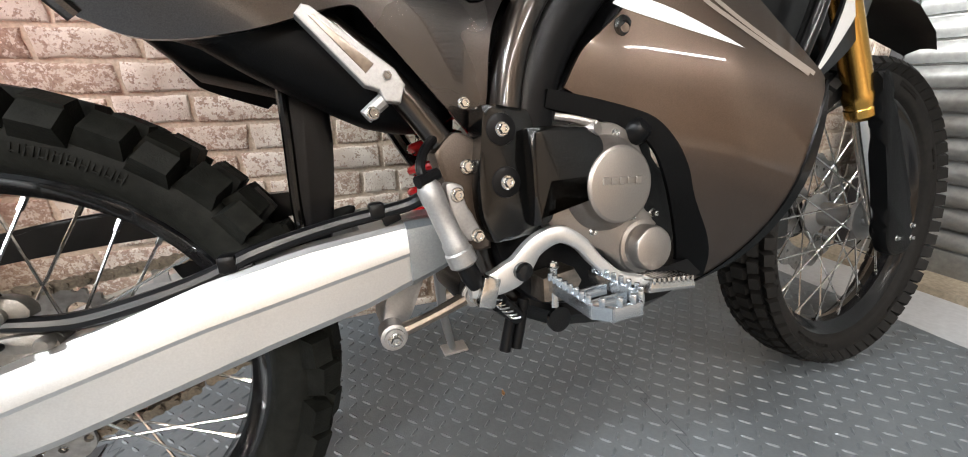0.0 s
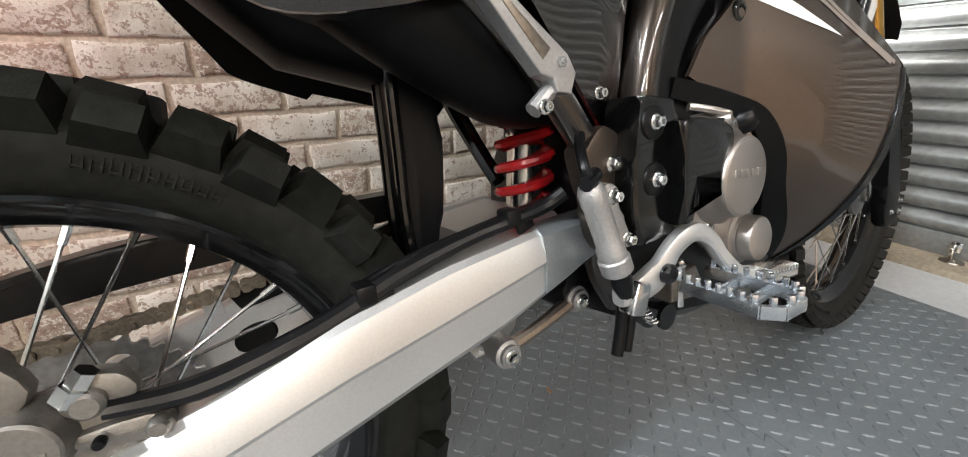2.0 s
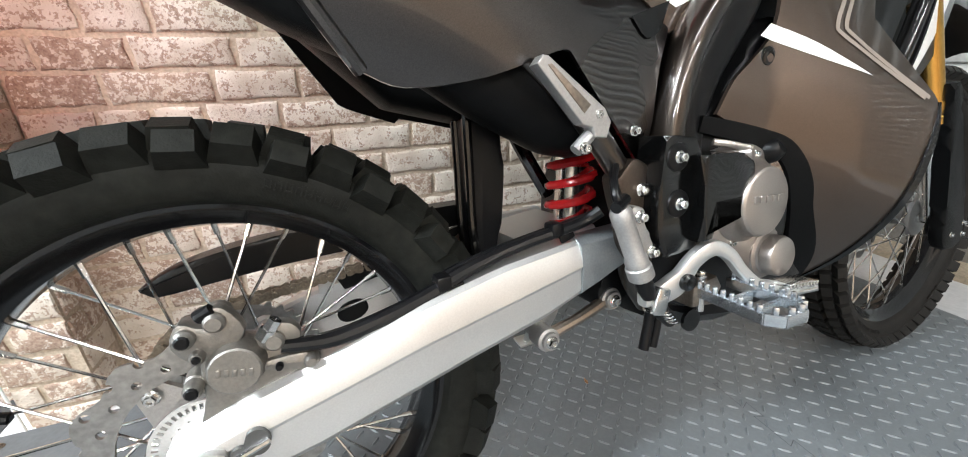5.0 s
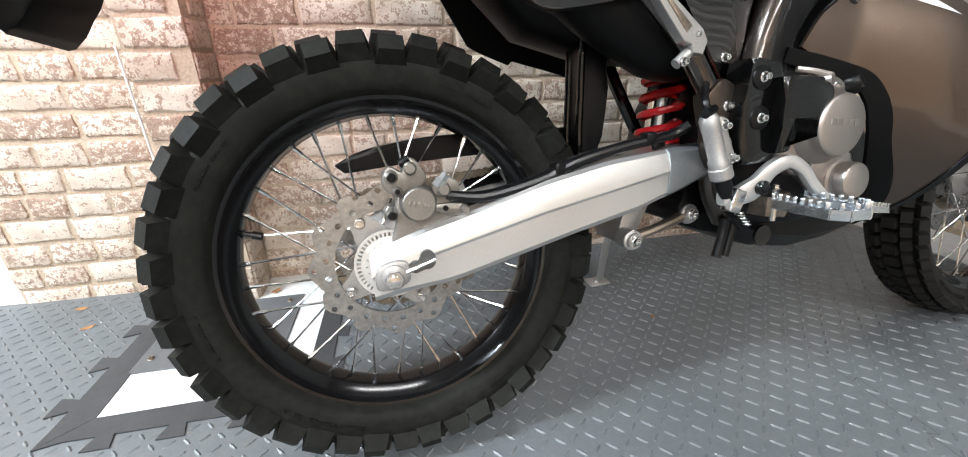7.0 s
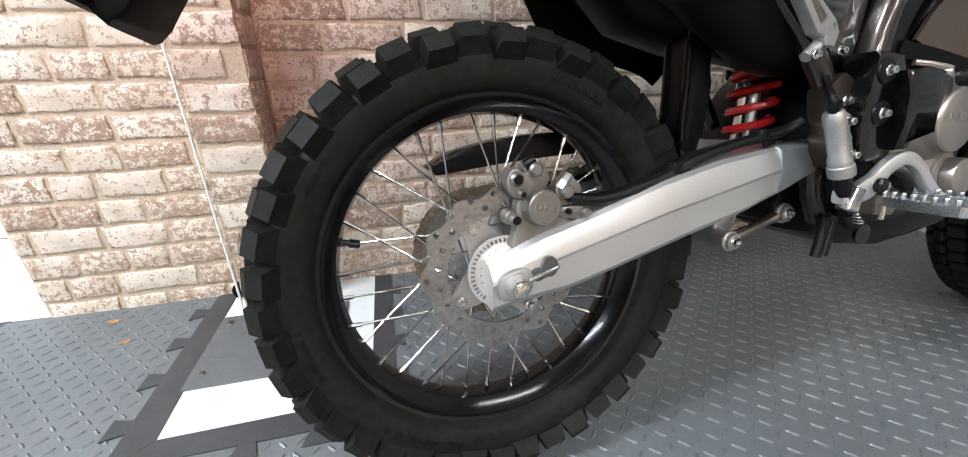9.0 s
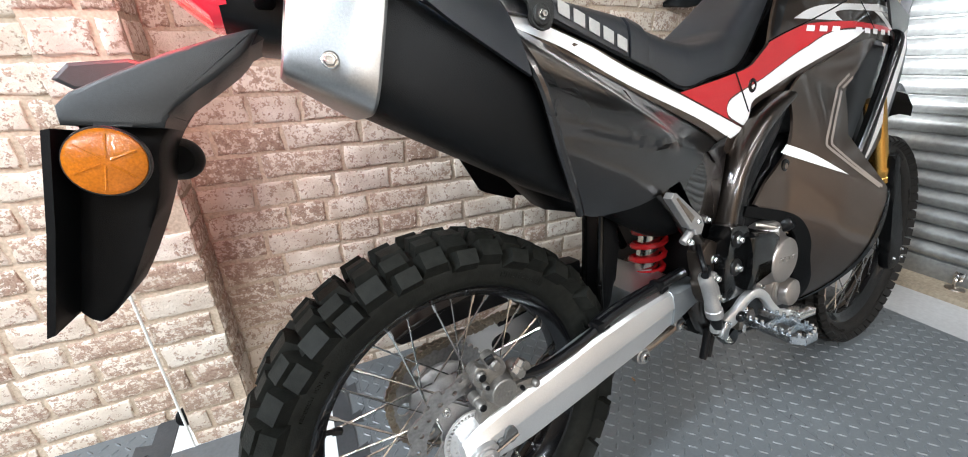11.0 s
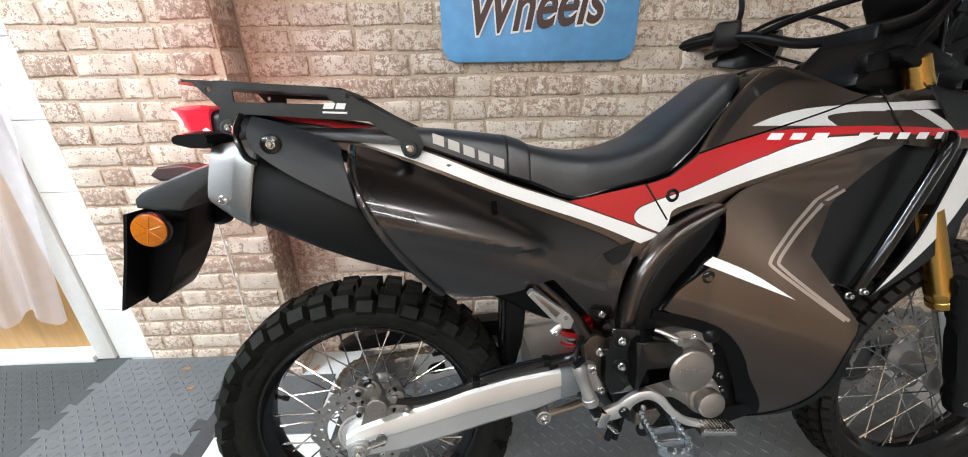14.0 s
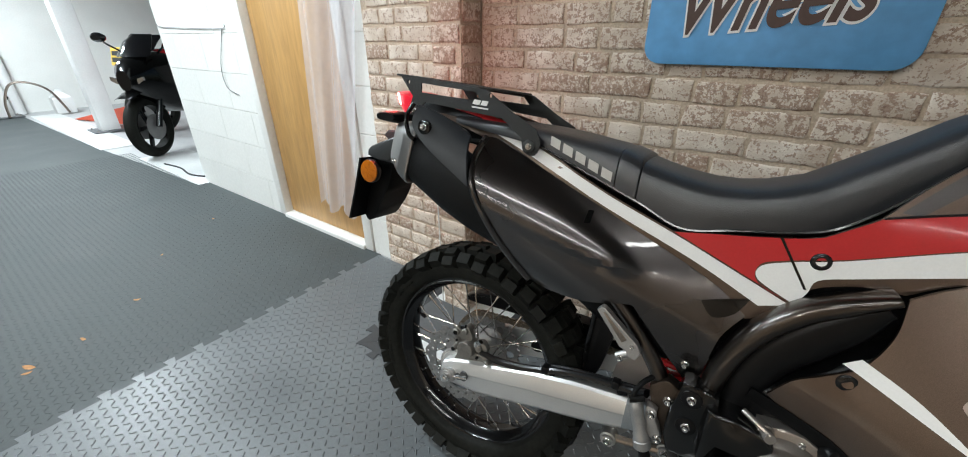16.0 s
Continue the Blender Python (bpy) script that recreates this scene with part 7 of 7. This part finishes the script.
part("inner_fender", bm, M_TRIM, bike, "black plastic inner rear mudguard")
bm = bmesh.new()
slab(bm, outline2([(0.302, 0.640, 1), (0.346, 0.640, 1), (0.348, 0.58), (0.340, 0.506), (0.326, 0.440), (0.304, 0.430), (0.296, 0.455), (0.300, 0.54)], 4), -0.044, 0.002, 0.008)
ms = part("mud_shield", bm, M_BLACK, bike, "glossy black mud shield before the tyre")
for dy in (-0.043, -0.004):
    bm = bmesh.new()
    hose(bm, [(0.303, dy, 0.640), (0.300, dy, 0.560), (0.297, dy, 0.490), (0.300, dy, 0.436)], 0.0060, 10)
    part("rib", bm, M_GLOSS, ms)
bm = bmesh.new()
hose(bm, [(0.40, 0.075, 0.66), (0.44, 0.08, 0.58), (0.49, 0.08, 0.49)], 0.012, 10)
part("far_frame_tube", bm, M_GLOSS, bike)

# pillion footpeg hanger, right side
bm = bmesh.new()
slab(bm, [(0.327, 0.661), (0.334, 0.669), (0.340, 0.668), (0.404, 0.618), (0.412, 0.604), (0.406, 0.588), (0.392, 0.590), (0.388, 0.600), (0.376, 0.604)], -0.166, -0.150, 0.0015)
peg = part("pillion_peg_hanger", bm, M_CAST, bike, "bare aluminium pillion footpeg folded up", smooth=False)
bm = bmesh.new()
slab(bm, [(0.338, 0.660), (0.342, 0.661), (0.386, 0.622), (0.378, 0.614)], -0.1668, -0.160, 0.0005)
part("web", bm, M_STEEL, peg)
bm = bmesh.new()
hose(bm, [(0.392, -0.155, 0.592), (0.384, -0.155, 0.586), (0.374, -0.155, 0.578)], 0.007, 10)
part("peg_bracket", bm, M_CAST, peg)
for x, z in ((0.380, 0.580), (0.396, 0.612)):
    bm = bmesh.new()
    bolt(bm, (x, -0.163, z), DOWN_Y, 0.006, 0.005)
    part("bolt", bm, M_CHROME, peg)

# fork, front brake and mudguard
for s, y in ((-1, -0.118), (1, 0.036)):
    lo, top = Vector((1.345, y, 0.330)), Vector((1.262, y, 0.536))
    d = (top - lo).normalized()
    crown = top + d * 0.24 + Vector((0, -s * 0.006, 0))
    bm = bmesh.new()
    turned(bm, top, crown, [(0, 0.020), (0.03, 0.0255), (0.09, 0.0255), (0.10, 0.0238), (0.15, 0.0252), (0.20, 0.0252), (0.22, 0.0225), (1, 0.0225)], 28)
    leg = part("fork_leg", bm, M_GOLD, bike, "gold anodised fork tube")
    bm = bmesh.new()
    turned(bm, lo, top, [(0, 0.0165), (1, 0.0165)], 20)
    part("slider", bm, M_CHROME, leg)
    bm = bmesh.new()
    slab(bm, outline2([(1.236, 0.612, 1), (1.258, 0.616, 1), (1.286, 0.565), (1.314, 0.505), (1.357, 0.425), (1.402, 0.338), (1.411, 0.286), (1.398, 0.266), (1.358, 0.262), (1.326, 0.276), (1.310, 0.310), (1.304, 0.352), (1.288, 0.420), (1.264, 0.500), (1.246, 0.550)], 4), *((y - 0.034, y - 0.008) if s < 0 else (y + 0.006, y + 0.030)), 0.008)
    fg = part("fork_guard", bm, M_MATTE, leg, "black plastic fork guard")
    bm = bmesh.new()
    turned(bm, (1.345, y + s * 0.004, 0.322), (1.345, y + s * 0.024, 0.322), [(0, 0.030), (0.6, 0.029), (0.8, 0.024), (1, 0.018)], 24)
    part("axle_holder", bm, M_BLACK, leg)
    for x, z in ((1.398, 0.318), (1.402, 0.292), (1.347, 0.300)):
        bm = bmesh.new()
        bolt(bm, (x, y + s * (0.033 if s < 0 else 0.029), z), (0, s, 0), 0.0055, 0.005)
        part("bolt", bm, M_CHROME, fg)
front_disc = disc_brake((1.362, -0.046, 0.330), 0.012, 0.138, 0.085, "front_disc", 14, 44)
bm = bmesh.new()
slab(bm, outline2([(1.232, 0.27), (1.250, 0.36), (1.280, 0.38), (1.292, 0.29), (1.267, 0.255)]), 0.009, 0.054, 0.008)
part("front_caliper", bm, M_GREYP, bike, "dark brake caliper")
bm = bmesh.new()
rod(bm, (1.352, -0.130, 0.327), (1.352, 0.050, 0.327), 0.011, seg=16)
part("front_axle", bm, M_CHROME, bike)
bm = bmesh.new()
rings = []
for x, z, w, h in ((1.20, 0.81, 0.06, 0.02), (1.30, 0.815, 0.075, 0.03), (1.42, 0.820, 0.075, 0.03), (1.55, 0.800, 0.065, 0.026), (1.67, 0.745, 0.05, 0.02), (1.74, 0.695, 0.03, 0.01)):
    rings.append([Vector((x, -w, z - h * 1.6)), Vector((x, -w * 0.75, z - h * 0.4)), Vector((x, 0, z)), Vector((x, w * 0.75, z - h * 0.4)), Vector((x, w, z - h * 1.6)), Vector((x, w * 0.6, z - h * 1.1)), Vector((x, 0, z - h * 0.7)), Vector((x, -w * 0.6, z - h * 1.1))])
loft(bm, rings)
part("front_mudguard", bm, M_MATTE, bike, "black high front mudguard")
bm = bmesh.new()
slab(bm, outline2([(1.13, 0.78), (1.25, 0.60), (1.31, 0.62), (1.33, 0.72), (1.30, 0.90), (1.18, 0.92)]), -0.075, 0.075, 0.015)
part("steering_shroud", bm, M_BLACK, bike, "black parts behind the nose")
bm = bmesh.new()
slab(bm, outline2([(1.12, 1.03), (1.20, 0.99), (1.31, 0.98), (1.345, 1.06), (1.29, 1.17), (1.18, 1.19)]), -0.075, 0.075, 0.025)
part("headlamp_unit", bm, M_BLACK, bike, "black headlamp and dash unit")
bm = bmesh.new()
rings = []
for x, z, w in ((1.30, 1.02, 0.11), (1.27, 1.15, 0.12), (1.22, 1.30, 0.11), (1.17, 1.42, 0.08)):
    rings.append([Vector((x + 0.05 * (1 - (k / 4 - 1) ** 2) - 0.03, w * (k / 4 - 1), z)) for k in range(9)] + [Vector((x + 0.047 * (1 - (k / 4 - 1) ** 2) - 0.033, w * (k / 4 - 1) * 0.97, z)) for k in range(8, -1, -1)])
loft(bm, rings)
M_SCREEN = bpy.data.materials.new("clear_screen")
M_SCREEN.use_nodes = True
_sn = M_SCREEN.node_tree.nodes
_tr, _gl, _mx = _sn.new("ShaderNodeBsdfTransparent"), _sn.new("ShaderNodeBsdfGlossy"), _sn.new("ShaderNodeMixShader")
_tr.inputs[0].default_value, _gl.inputs["Roughness"].default_value, _mx.inputs[0].default_value = (0.93, 0.94, 0.94, 1), 0.04, 0.04
M_SCREEN.node_tree.links.new(_tr.outputs[0], _mx.inputs[1]), M_SCREEN.node_tree.links.new(_gl.outputs[0], _mx.inputs[2])
M_SCREEN.node_tree.links.new(_mx.outputs[0], _sn["Material Output"].inputs[0])
part("windscreen", bm, M_SCREEN, bike, "tall clear windscreen").visible_shadow = False
# top yoke, bar clamp, bars
bm = bmesh.new()
slab(bm, outline2([(1.03, 1.045), (1.12, 1.02), (1.15, 1.04), (1.06, 1.075)]), -0.12, 0.12, 0.008)
bars = part("top_yoke", bm, M_BLACK, bike, "fork yoke with black handlebar")
for s in (-1, 1):
    bm = bmesh.new()
    turned(bm, (1.100, s * 0.10, 1.00), (1.072, s * 0.10, 1.060), [(0, 0.023), (0.85, 0.023), (0.9, 0.020), (1, 0.016)], 24)
    part("fork_top", bm, M_GOLD, bars, "gold anodised fork top")
bm = bmesh.new()
box(bm, (1.06, 0, 1.095), (0.05, 0.12, 0.05), bevel=0.008)
part("bar_clamp", bm, M_BLACK, bars)
bm = bmesh.new()
hose(bm, [(0.905, 0.42, 1.160), (0.955, 0.32, 1.165), (1.005, 0.22, 1.150), (1.045, 0.12, 1.115), (1.055, 0.0, 1.110), (1.045, -0.12, 1.115), (1.005, -0.22, 1.165), (0.955, -0.32, 1.185), (0.905, -0.42, 1.190)], 0.012, 12)
part("handlebar", bm, M_BLACK, bars, "black handlebar")
bm = bmesh.new()
hose(bm, [(1.01, 0.20, 1.155), (1.035, 0.1, 1.175), (1.035, -0.1, 1.175), (1.01, -0.20, 1.155)], 0.008, 10)
part("cross_brace", bm, M_BLACK, bars)
for s, zz in ((1, 0.0), (-1, 0.025)):
    bm = bmesh.new()
    turned(bm, (0.968, s * 0.31, 1.168 + zz), (0.914, s * 0.435, 1.158 + zz), [(0, 0.021), (0.05, 0.022), (0.06, 0.018), (0.93, 0.018), (0.95, 0.0205), (1, 0.018)], 18)
    part("grip", bm, M_MATTE, bars, "black rubber grip")
    bm = bmesh.new()
    box(bm, (0.975, s * 0.285, 1.165 + zz), (0.062, 0.055, 0.068), pose(0, 0, 0, 0, 0, -s * 27).to_3x3(), 0.012)
    part("switch_box", bm, M_BLACK, bars)
    bm = bmesh.new()
    hose(bm, [(1.00, s * 0.27, 1.155 + zz), (1.015, s * 0.33, 1.140 + zz), (0.985, s * 0.40, 1.125 + zz), (0.945, s * 0.445, 1.125 + zz), (0.905, s * 0.435, 1.150 + zz)], [0.010, 0.008, 0.007, 0.008, 0.010], 10)
    part("lever", bm, M_BLACK, bars, "black lever")
    bm = bmesh.new()
    hose(bm, [(0.985, s * 0.27, 1.18 + zz), (1.005, s * 0.28, 1.23 + zz), (1.0, s * 0.30, 1.31 + zz)], 0.007, 10)
    loft(bm, [oval((1.0 + a, s * 0.31, 1.35 + zz), (0, 1, 0), (0, 0, 1), 0.06 * b, 0.04 * b, 16, 3) for a, b in ((-0.008, 0.9), (0, 1), (0.02, 0.7))])
    part("mirror", bm, M_BLACK, bars, "black mirror on a stalk")
    bm = bmesh.new()
    rings = []
    for x, yy, zl, zh in ((1.035, 0.185, 1.095, 1.150), (1.075, 0.215, 1.085, 1.165), (1.085, 0.270, 1.080, 1.180), (1.065, 0.340, 1.085, 1.180), (1.025, 0.385, 1.098, 1.165)):
        rings.append([Vector((x, s * yy, zl + zz * 0.4)), Vector((x + 0.012, s * yy, (zl + zh) / 2 + zz * 0.4)), Vector((x, s * yy, zh + zz * 0.4)), Vector((x - 0.008, s * yy, zh - 0.004 + zz * 0.4)), Vector((x + 0.003, s * yy, (zl + zh) / 2 + zz * 0.4)), Vector((x - 0.008, s * yy, zl + 0.004 + zz * 0.4))])
    loft(bm, rings)
    lg = part("lever_guard", bm, M_BLACK, bars, "black plastic wind guard before the lever")
    bm = bmesh.new()
    hose(bm, [(1.030, s * 0.385, 1.108 + zz), (0.990, s * 0.420, 1.106 + zz), (0.945, s * 0.430, 1.112 + zz), (0.922, s * 0.435, 1.132 + zz), (0.914, s * 0.435, 1.158 + zz)], [0.010, 0.0095, 0.0095, 0.0095, 0.011], 10)
    part("guard_bar", bm, M_BLACK, lg)
    bm = bmesh.new()
    loft(bm, [oval((1.22, s * y, z), (1, 0, 0), (0, 0, 1), a, b, 12, 3) for y, z, a, b in ((0.09, 1.00, 0.012, 0.012), (0.135, 1.000, 0.012, 0.012), (0.145, 1.000, 0.026, 0.016), (0.19, 1.002, 0.032, 0.017), (0.215, 1.004, 0.026, 0.013), (0.222, 1.004, 0.012, 0.006))])
    part("front_indicator", bm, M_GLOSS, bike, "small black turn indicator")
for pts, r in (([(1.0, 0.25, 1.16), (1.08, 0.18, 1.19), (1.15, 0.08, 1.12), (1.16, 0.04, 1.0)], 0.005), ([(0.99, -0.25, 1.18), (1.10, -0.18, 1.20), (1.16, -0.08, 1.10), (1.10, -0.09, 0.95)], 0.005), ([(1.0, 0.26, 1.15), (1.05, 0.2, 1.10), (1.12, 0.1, 1.05)], 0.004)):
    bm = bmesh.new()
    hose(bm, pts, r, 8)
    part("cable", bm, M_CABLE, bars)

bm = bmesh.new()
slab(bm, outline2([(0.985, 1.005), (1.05, 0.988), (1.18, 0.990), (1.27, 1.005), (1.28, 1.08), (1.20, 1.13), (1.10, 1.135), (1.02, 1.075)], 4), -0.082, 0.082, 0.018)
part("dash_cover", bm, M_BLACK, bars, "black inner fairing round the steering head")
# small black parts round the yoke and dash
for nm, c, sz, rot in (("ignition_switch", (1.075, -0.045, 1.085), (0.045, 0.05, 0.055), 12), ("meter_housing", (1.165, 0.0, 1.165), (0.05, 0.15, 0.09), -28), ("wire_cover", (1.13, -0.075, 1.055), (0.07, 0.03, 0.04), 18),
                       ("bracket", (1.19, -0.085, 1.075), (0.10, 0.012, 0.022), -20), ("bracket", (1.16, -0.088, 1.115), (0.014, 0.012, 0.09), 14), ("bracket", (1.26, -0.080, 1.045), (0.09, 0.012, 0.03), 8), ("bracket", (1.00, -0.09, 1.045), (0.05, 0.03, 0.035), -10)):
    bm = bmesh.new()
    box(bm, (0, 0, 0), sz, pose(0, 0, 0, 0, rot, 0).to_3x3(), min(sz) * 0.25)
    for v in bm.verts:
        v.co += Vector(c)
    part(nm, bm, M_BLACK, bars)
for x, y, z in ((1.225, -0.092, 1.065), (1.162, -0.095, 1.145), (1.148, -0.095, 1.052), (1.285, -0.087, 1.05), (1.07, -0.072, 1.09)):
    bm = bmesh.new()
    bolt(bm, (x, y, z), DOWN_Y, 0.007, 0.006)
    part("bolt", bm, M_CHROME, bars)
for pts, r in (([(0.985, -0.24, 1.16), (1.03, -0.16, 1.10), (1.06, -0.10, 1.05), (1.10, -0.08, 0.99)], 0.006), ([(1.0, -0.22, 1.19), (1.08, -0.13, 1.15), (1.14, -0.09, 1.08), (1.15, -0.085, 1.0)], 0.005), ([(1.02, -0.13, 1.16), (1.06, -0.11, 1.20), (1.12, -0.09, 1.17), (1.17, -0.085, 1.10)], 0.004)):
    bm = bmesh.new()
    hose(bm, pts, r, 8)
    part("cable", bm, M_CABLE, bars)

# the lit tail lamp throws red light on the wall
_tl = bpy.data.lights.new("tail_lamp_glow", "POINT")
_tl.energy, _tl.color, _tl.shadow_soft_size = 3.8, (1.0, 0.07, 0.06), 0.02
_to = new("tail_lamp_glow", _tl)
_to.matrix_world = BIKE @ Matrix.Translation((-0.292, -0.02, 0.985))

# the headlamp is lit as well
bm = bmesh.new()
turned(bm, (1.365, 0, 1.02), (1.385, 0, 1.015), [(0, 0.055), (0.7, 0.055), (1, 0.045)], 28)
M_HEAD = bpy.data.materials.new("headlamp_glow")
M_HEAD.use_nodes = True
_h = M_HEAD.node_tree.nodes.new("ShaderNodeEmission")
_h.inputs[0].default_value, _h.inputs[1].default_value = (1.0, 0.97, 0.92, 1), 20.0
M_HEAD.node_tree.links.new(_h.outputs[0], M_HEAD.node_tree.nodes["Material Output"].inputs[0])
part("headlamp_lens", bm, M_HEAD, bike, "lit headlamp lens")
_hl = bpy.data.lights.new("headlamp_beam", "SPOT")
_hl.energy, _hl.color, _hl.spot_size, _hl.spot_blend, _hl.shadow_soft_size = 135, (1.0, 0.97, 0.92), radians(66), 0.8, 0.04
_ho = new("headlamp_beam", _hl)
_ho.matrix_world = look(BIKE @ Vector((1.42, 0.0, 1.015)), (1.95, 0.98, 0.97))


# ---- bricks, last ----
def brick_mesh(length, height, depth, seed):
    """A worn brick slip with an uneven outline and a softly broken edge."""
    rnd = random.Random(seed)
    me = bpy.data.meshes.new("brick")
    loop = []
    for (x0, z0), (x1, z1), k in (((-1, -1), (1, -1), 5), ((1, -1), (1, 1), 3), ((1, 1), (-1, 1), 5), ((-1, 1), (-1, -1), 3)):
        for i in range(k):
            t = i / k
            loop.append(((x0 + (x1 - x0) * t) * length / 2 + rnd.uniform(-0.003, 0.003), (z0 + (z1 - z0) * t) * height / 2 + rnd.uniform(-0.0028, 0.0028)))
    n = len(loop)
    vs = [(x, 0.0, z) for x, z in loop]
    vs += [(x * (1 - 0.004 / length), -depth * 0.75 + rnd.uniform(-0.0008, 0.0008), z * (1 - 0.005 / height)) for x, z in loop]
    vs += [(x * (1 - 0.012 / length), -depth + rnd.uniform(-0.0007, 0.0007), z * (1 - 0.012 / height)) for x, z in loop]
    vs.append((rnd.uniform(-0.02, 0.02), -depth + rnd.uniform(-0.0008, 0.0005), 0))
    fs = []
    for a in (0, n):
        fs += [(a + i, a + (i + 1) % n, a + n + (i + 1) % n, a + n + i) for i in range(n)]
    fs += [(2 * n + i, 2 * n + (i + 1) % n, 3 * n) for i in range(n)]
    me.from_pydata(vs, [], fs)
    me.materials.append(M_BRICK)
    me.shade_smooth()
    me.set_sharp_from_angle(angle=radians(40))
    me.update()
    return me


COURSE = 0.066
LENGTHS = [0.082, 0.10, 0.135, 0.155, 0.168, 0.175]
VARIANTS = {ln: [brick_mesh(ln, 0.0560, 0.0048, k * 31 + int(ln * 1000)) for k in range(5)] for ln in LENGTHS}


def lay(x0, x1, y, z_top, parent, seed, turned_side=False, split=1.40, first=0.057):
    rnd = random.Random(seed)
    rest_v, rest_f = [], []
    z, row = first - COURSE, 0
    while z < z_top:
        p = x0 + 0.004
        if row % 2:
            p -= rnd.uniform(0.02, 0.07)
        while p < x1 - 0.03:
            ln = rnd.choice(LENGTHS)
            a, b = max(p, x0), min(p + ln, x1)
            me = rnd.choice(VARIANTS[ln])
            sx = (b - a) / ln
            if b - a > 0.03:
                c, dz, tw = (a + b) / 2, rnd.uniform(-0.002, 0.002), radians(rnd.uniform(-0.6, 0.6))
                if turned_side:
                    m = Matrix.Translation((y, c, z + dz)) @ Matrix.Rotation(radians(90), 4, "Z") @ Matrix.Rotation(tw, 4, "Y") @ Matrix.Diagonal((sx, 1, 1, 1))
                else:
                    m = Matrix.Translation((c, y, z + dz)) @ Matrix.Rotation(tw, 4, "Y") @ Matrix.Diagonal((sx, 1, 1, 1))
                if z < split:
                    ob = new("brick", me)
                    ob.parent = parent
                    ob.matrix_basis = m
                else:
                    k = len(rest_v)
                    rest_v += [m @ v.co for v in me.vertices]
                    rest_f += [tuple(k + i for i in f.vertices) for f in me.polygons]
            p += ln + 0.010
        z += COURSE
        row += 1
    if rest_v:
        me = bpy.data.meshes.new("upper_bricks")
        me.from_pydata(rest_v, [], rest_f)
        me.materials.append(M_BRICK)
        ob = new("upper_brick", me)
        ob.parent = parent
        ob["kind"] = "stuff"


lay(PIL_X1 + 0.004, 2.42, WALL_Y, CEIL - 0.05, wall_brick, 11, split=1.05)
lay(WHITE_X1, PIL_X0 - 0.002, WALL_Y, CEIL - 0.05, wall_brick, 12, split=1.1, first=0.071)
lay(PIL_X0, PIL_X1, PIL_Y, CEIL - 0.05, pilaster, 13, split=1.3, first=0.071)
lay(PIL_Y + 0.004, WALL_Y - 0.012, PIL_X1, CEIL - 0.05, pilaster, 14, True, split=1.3, first=0.071)
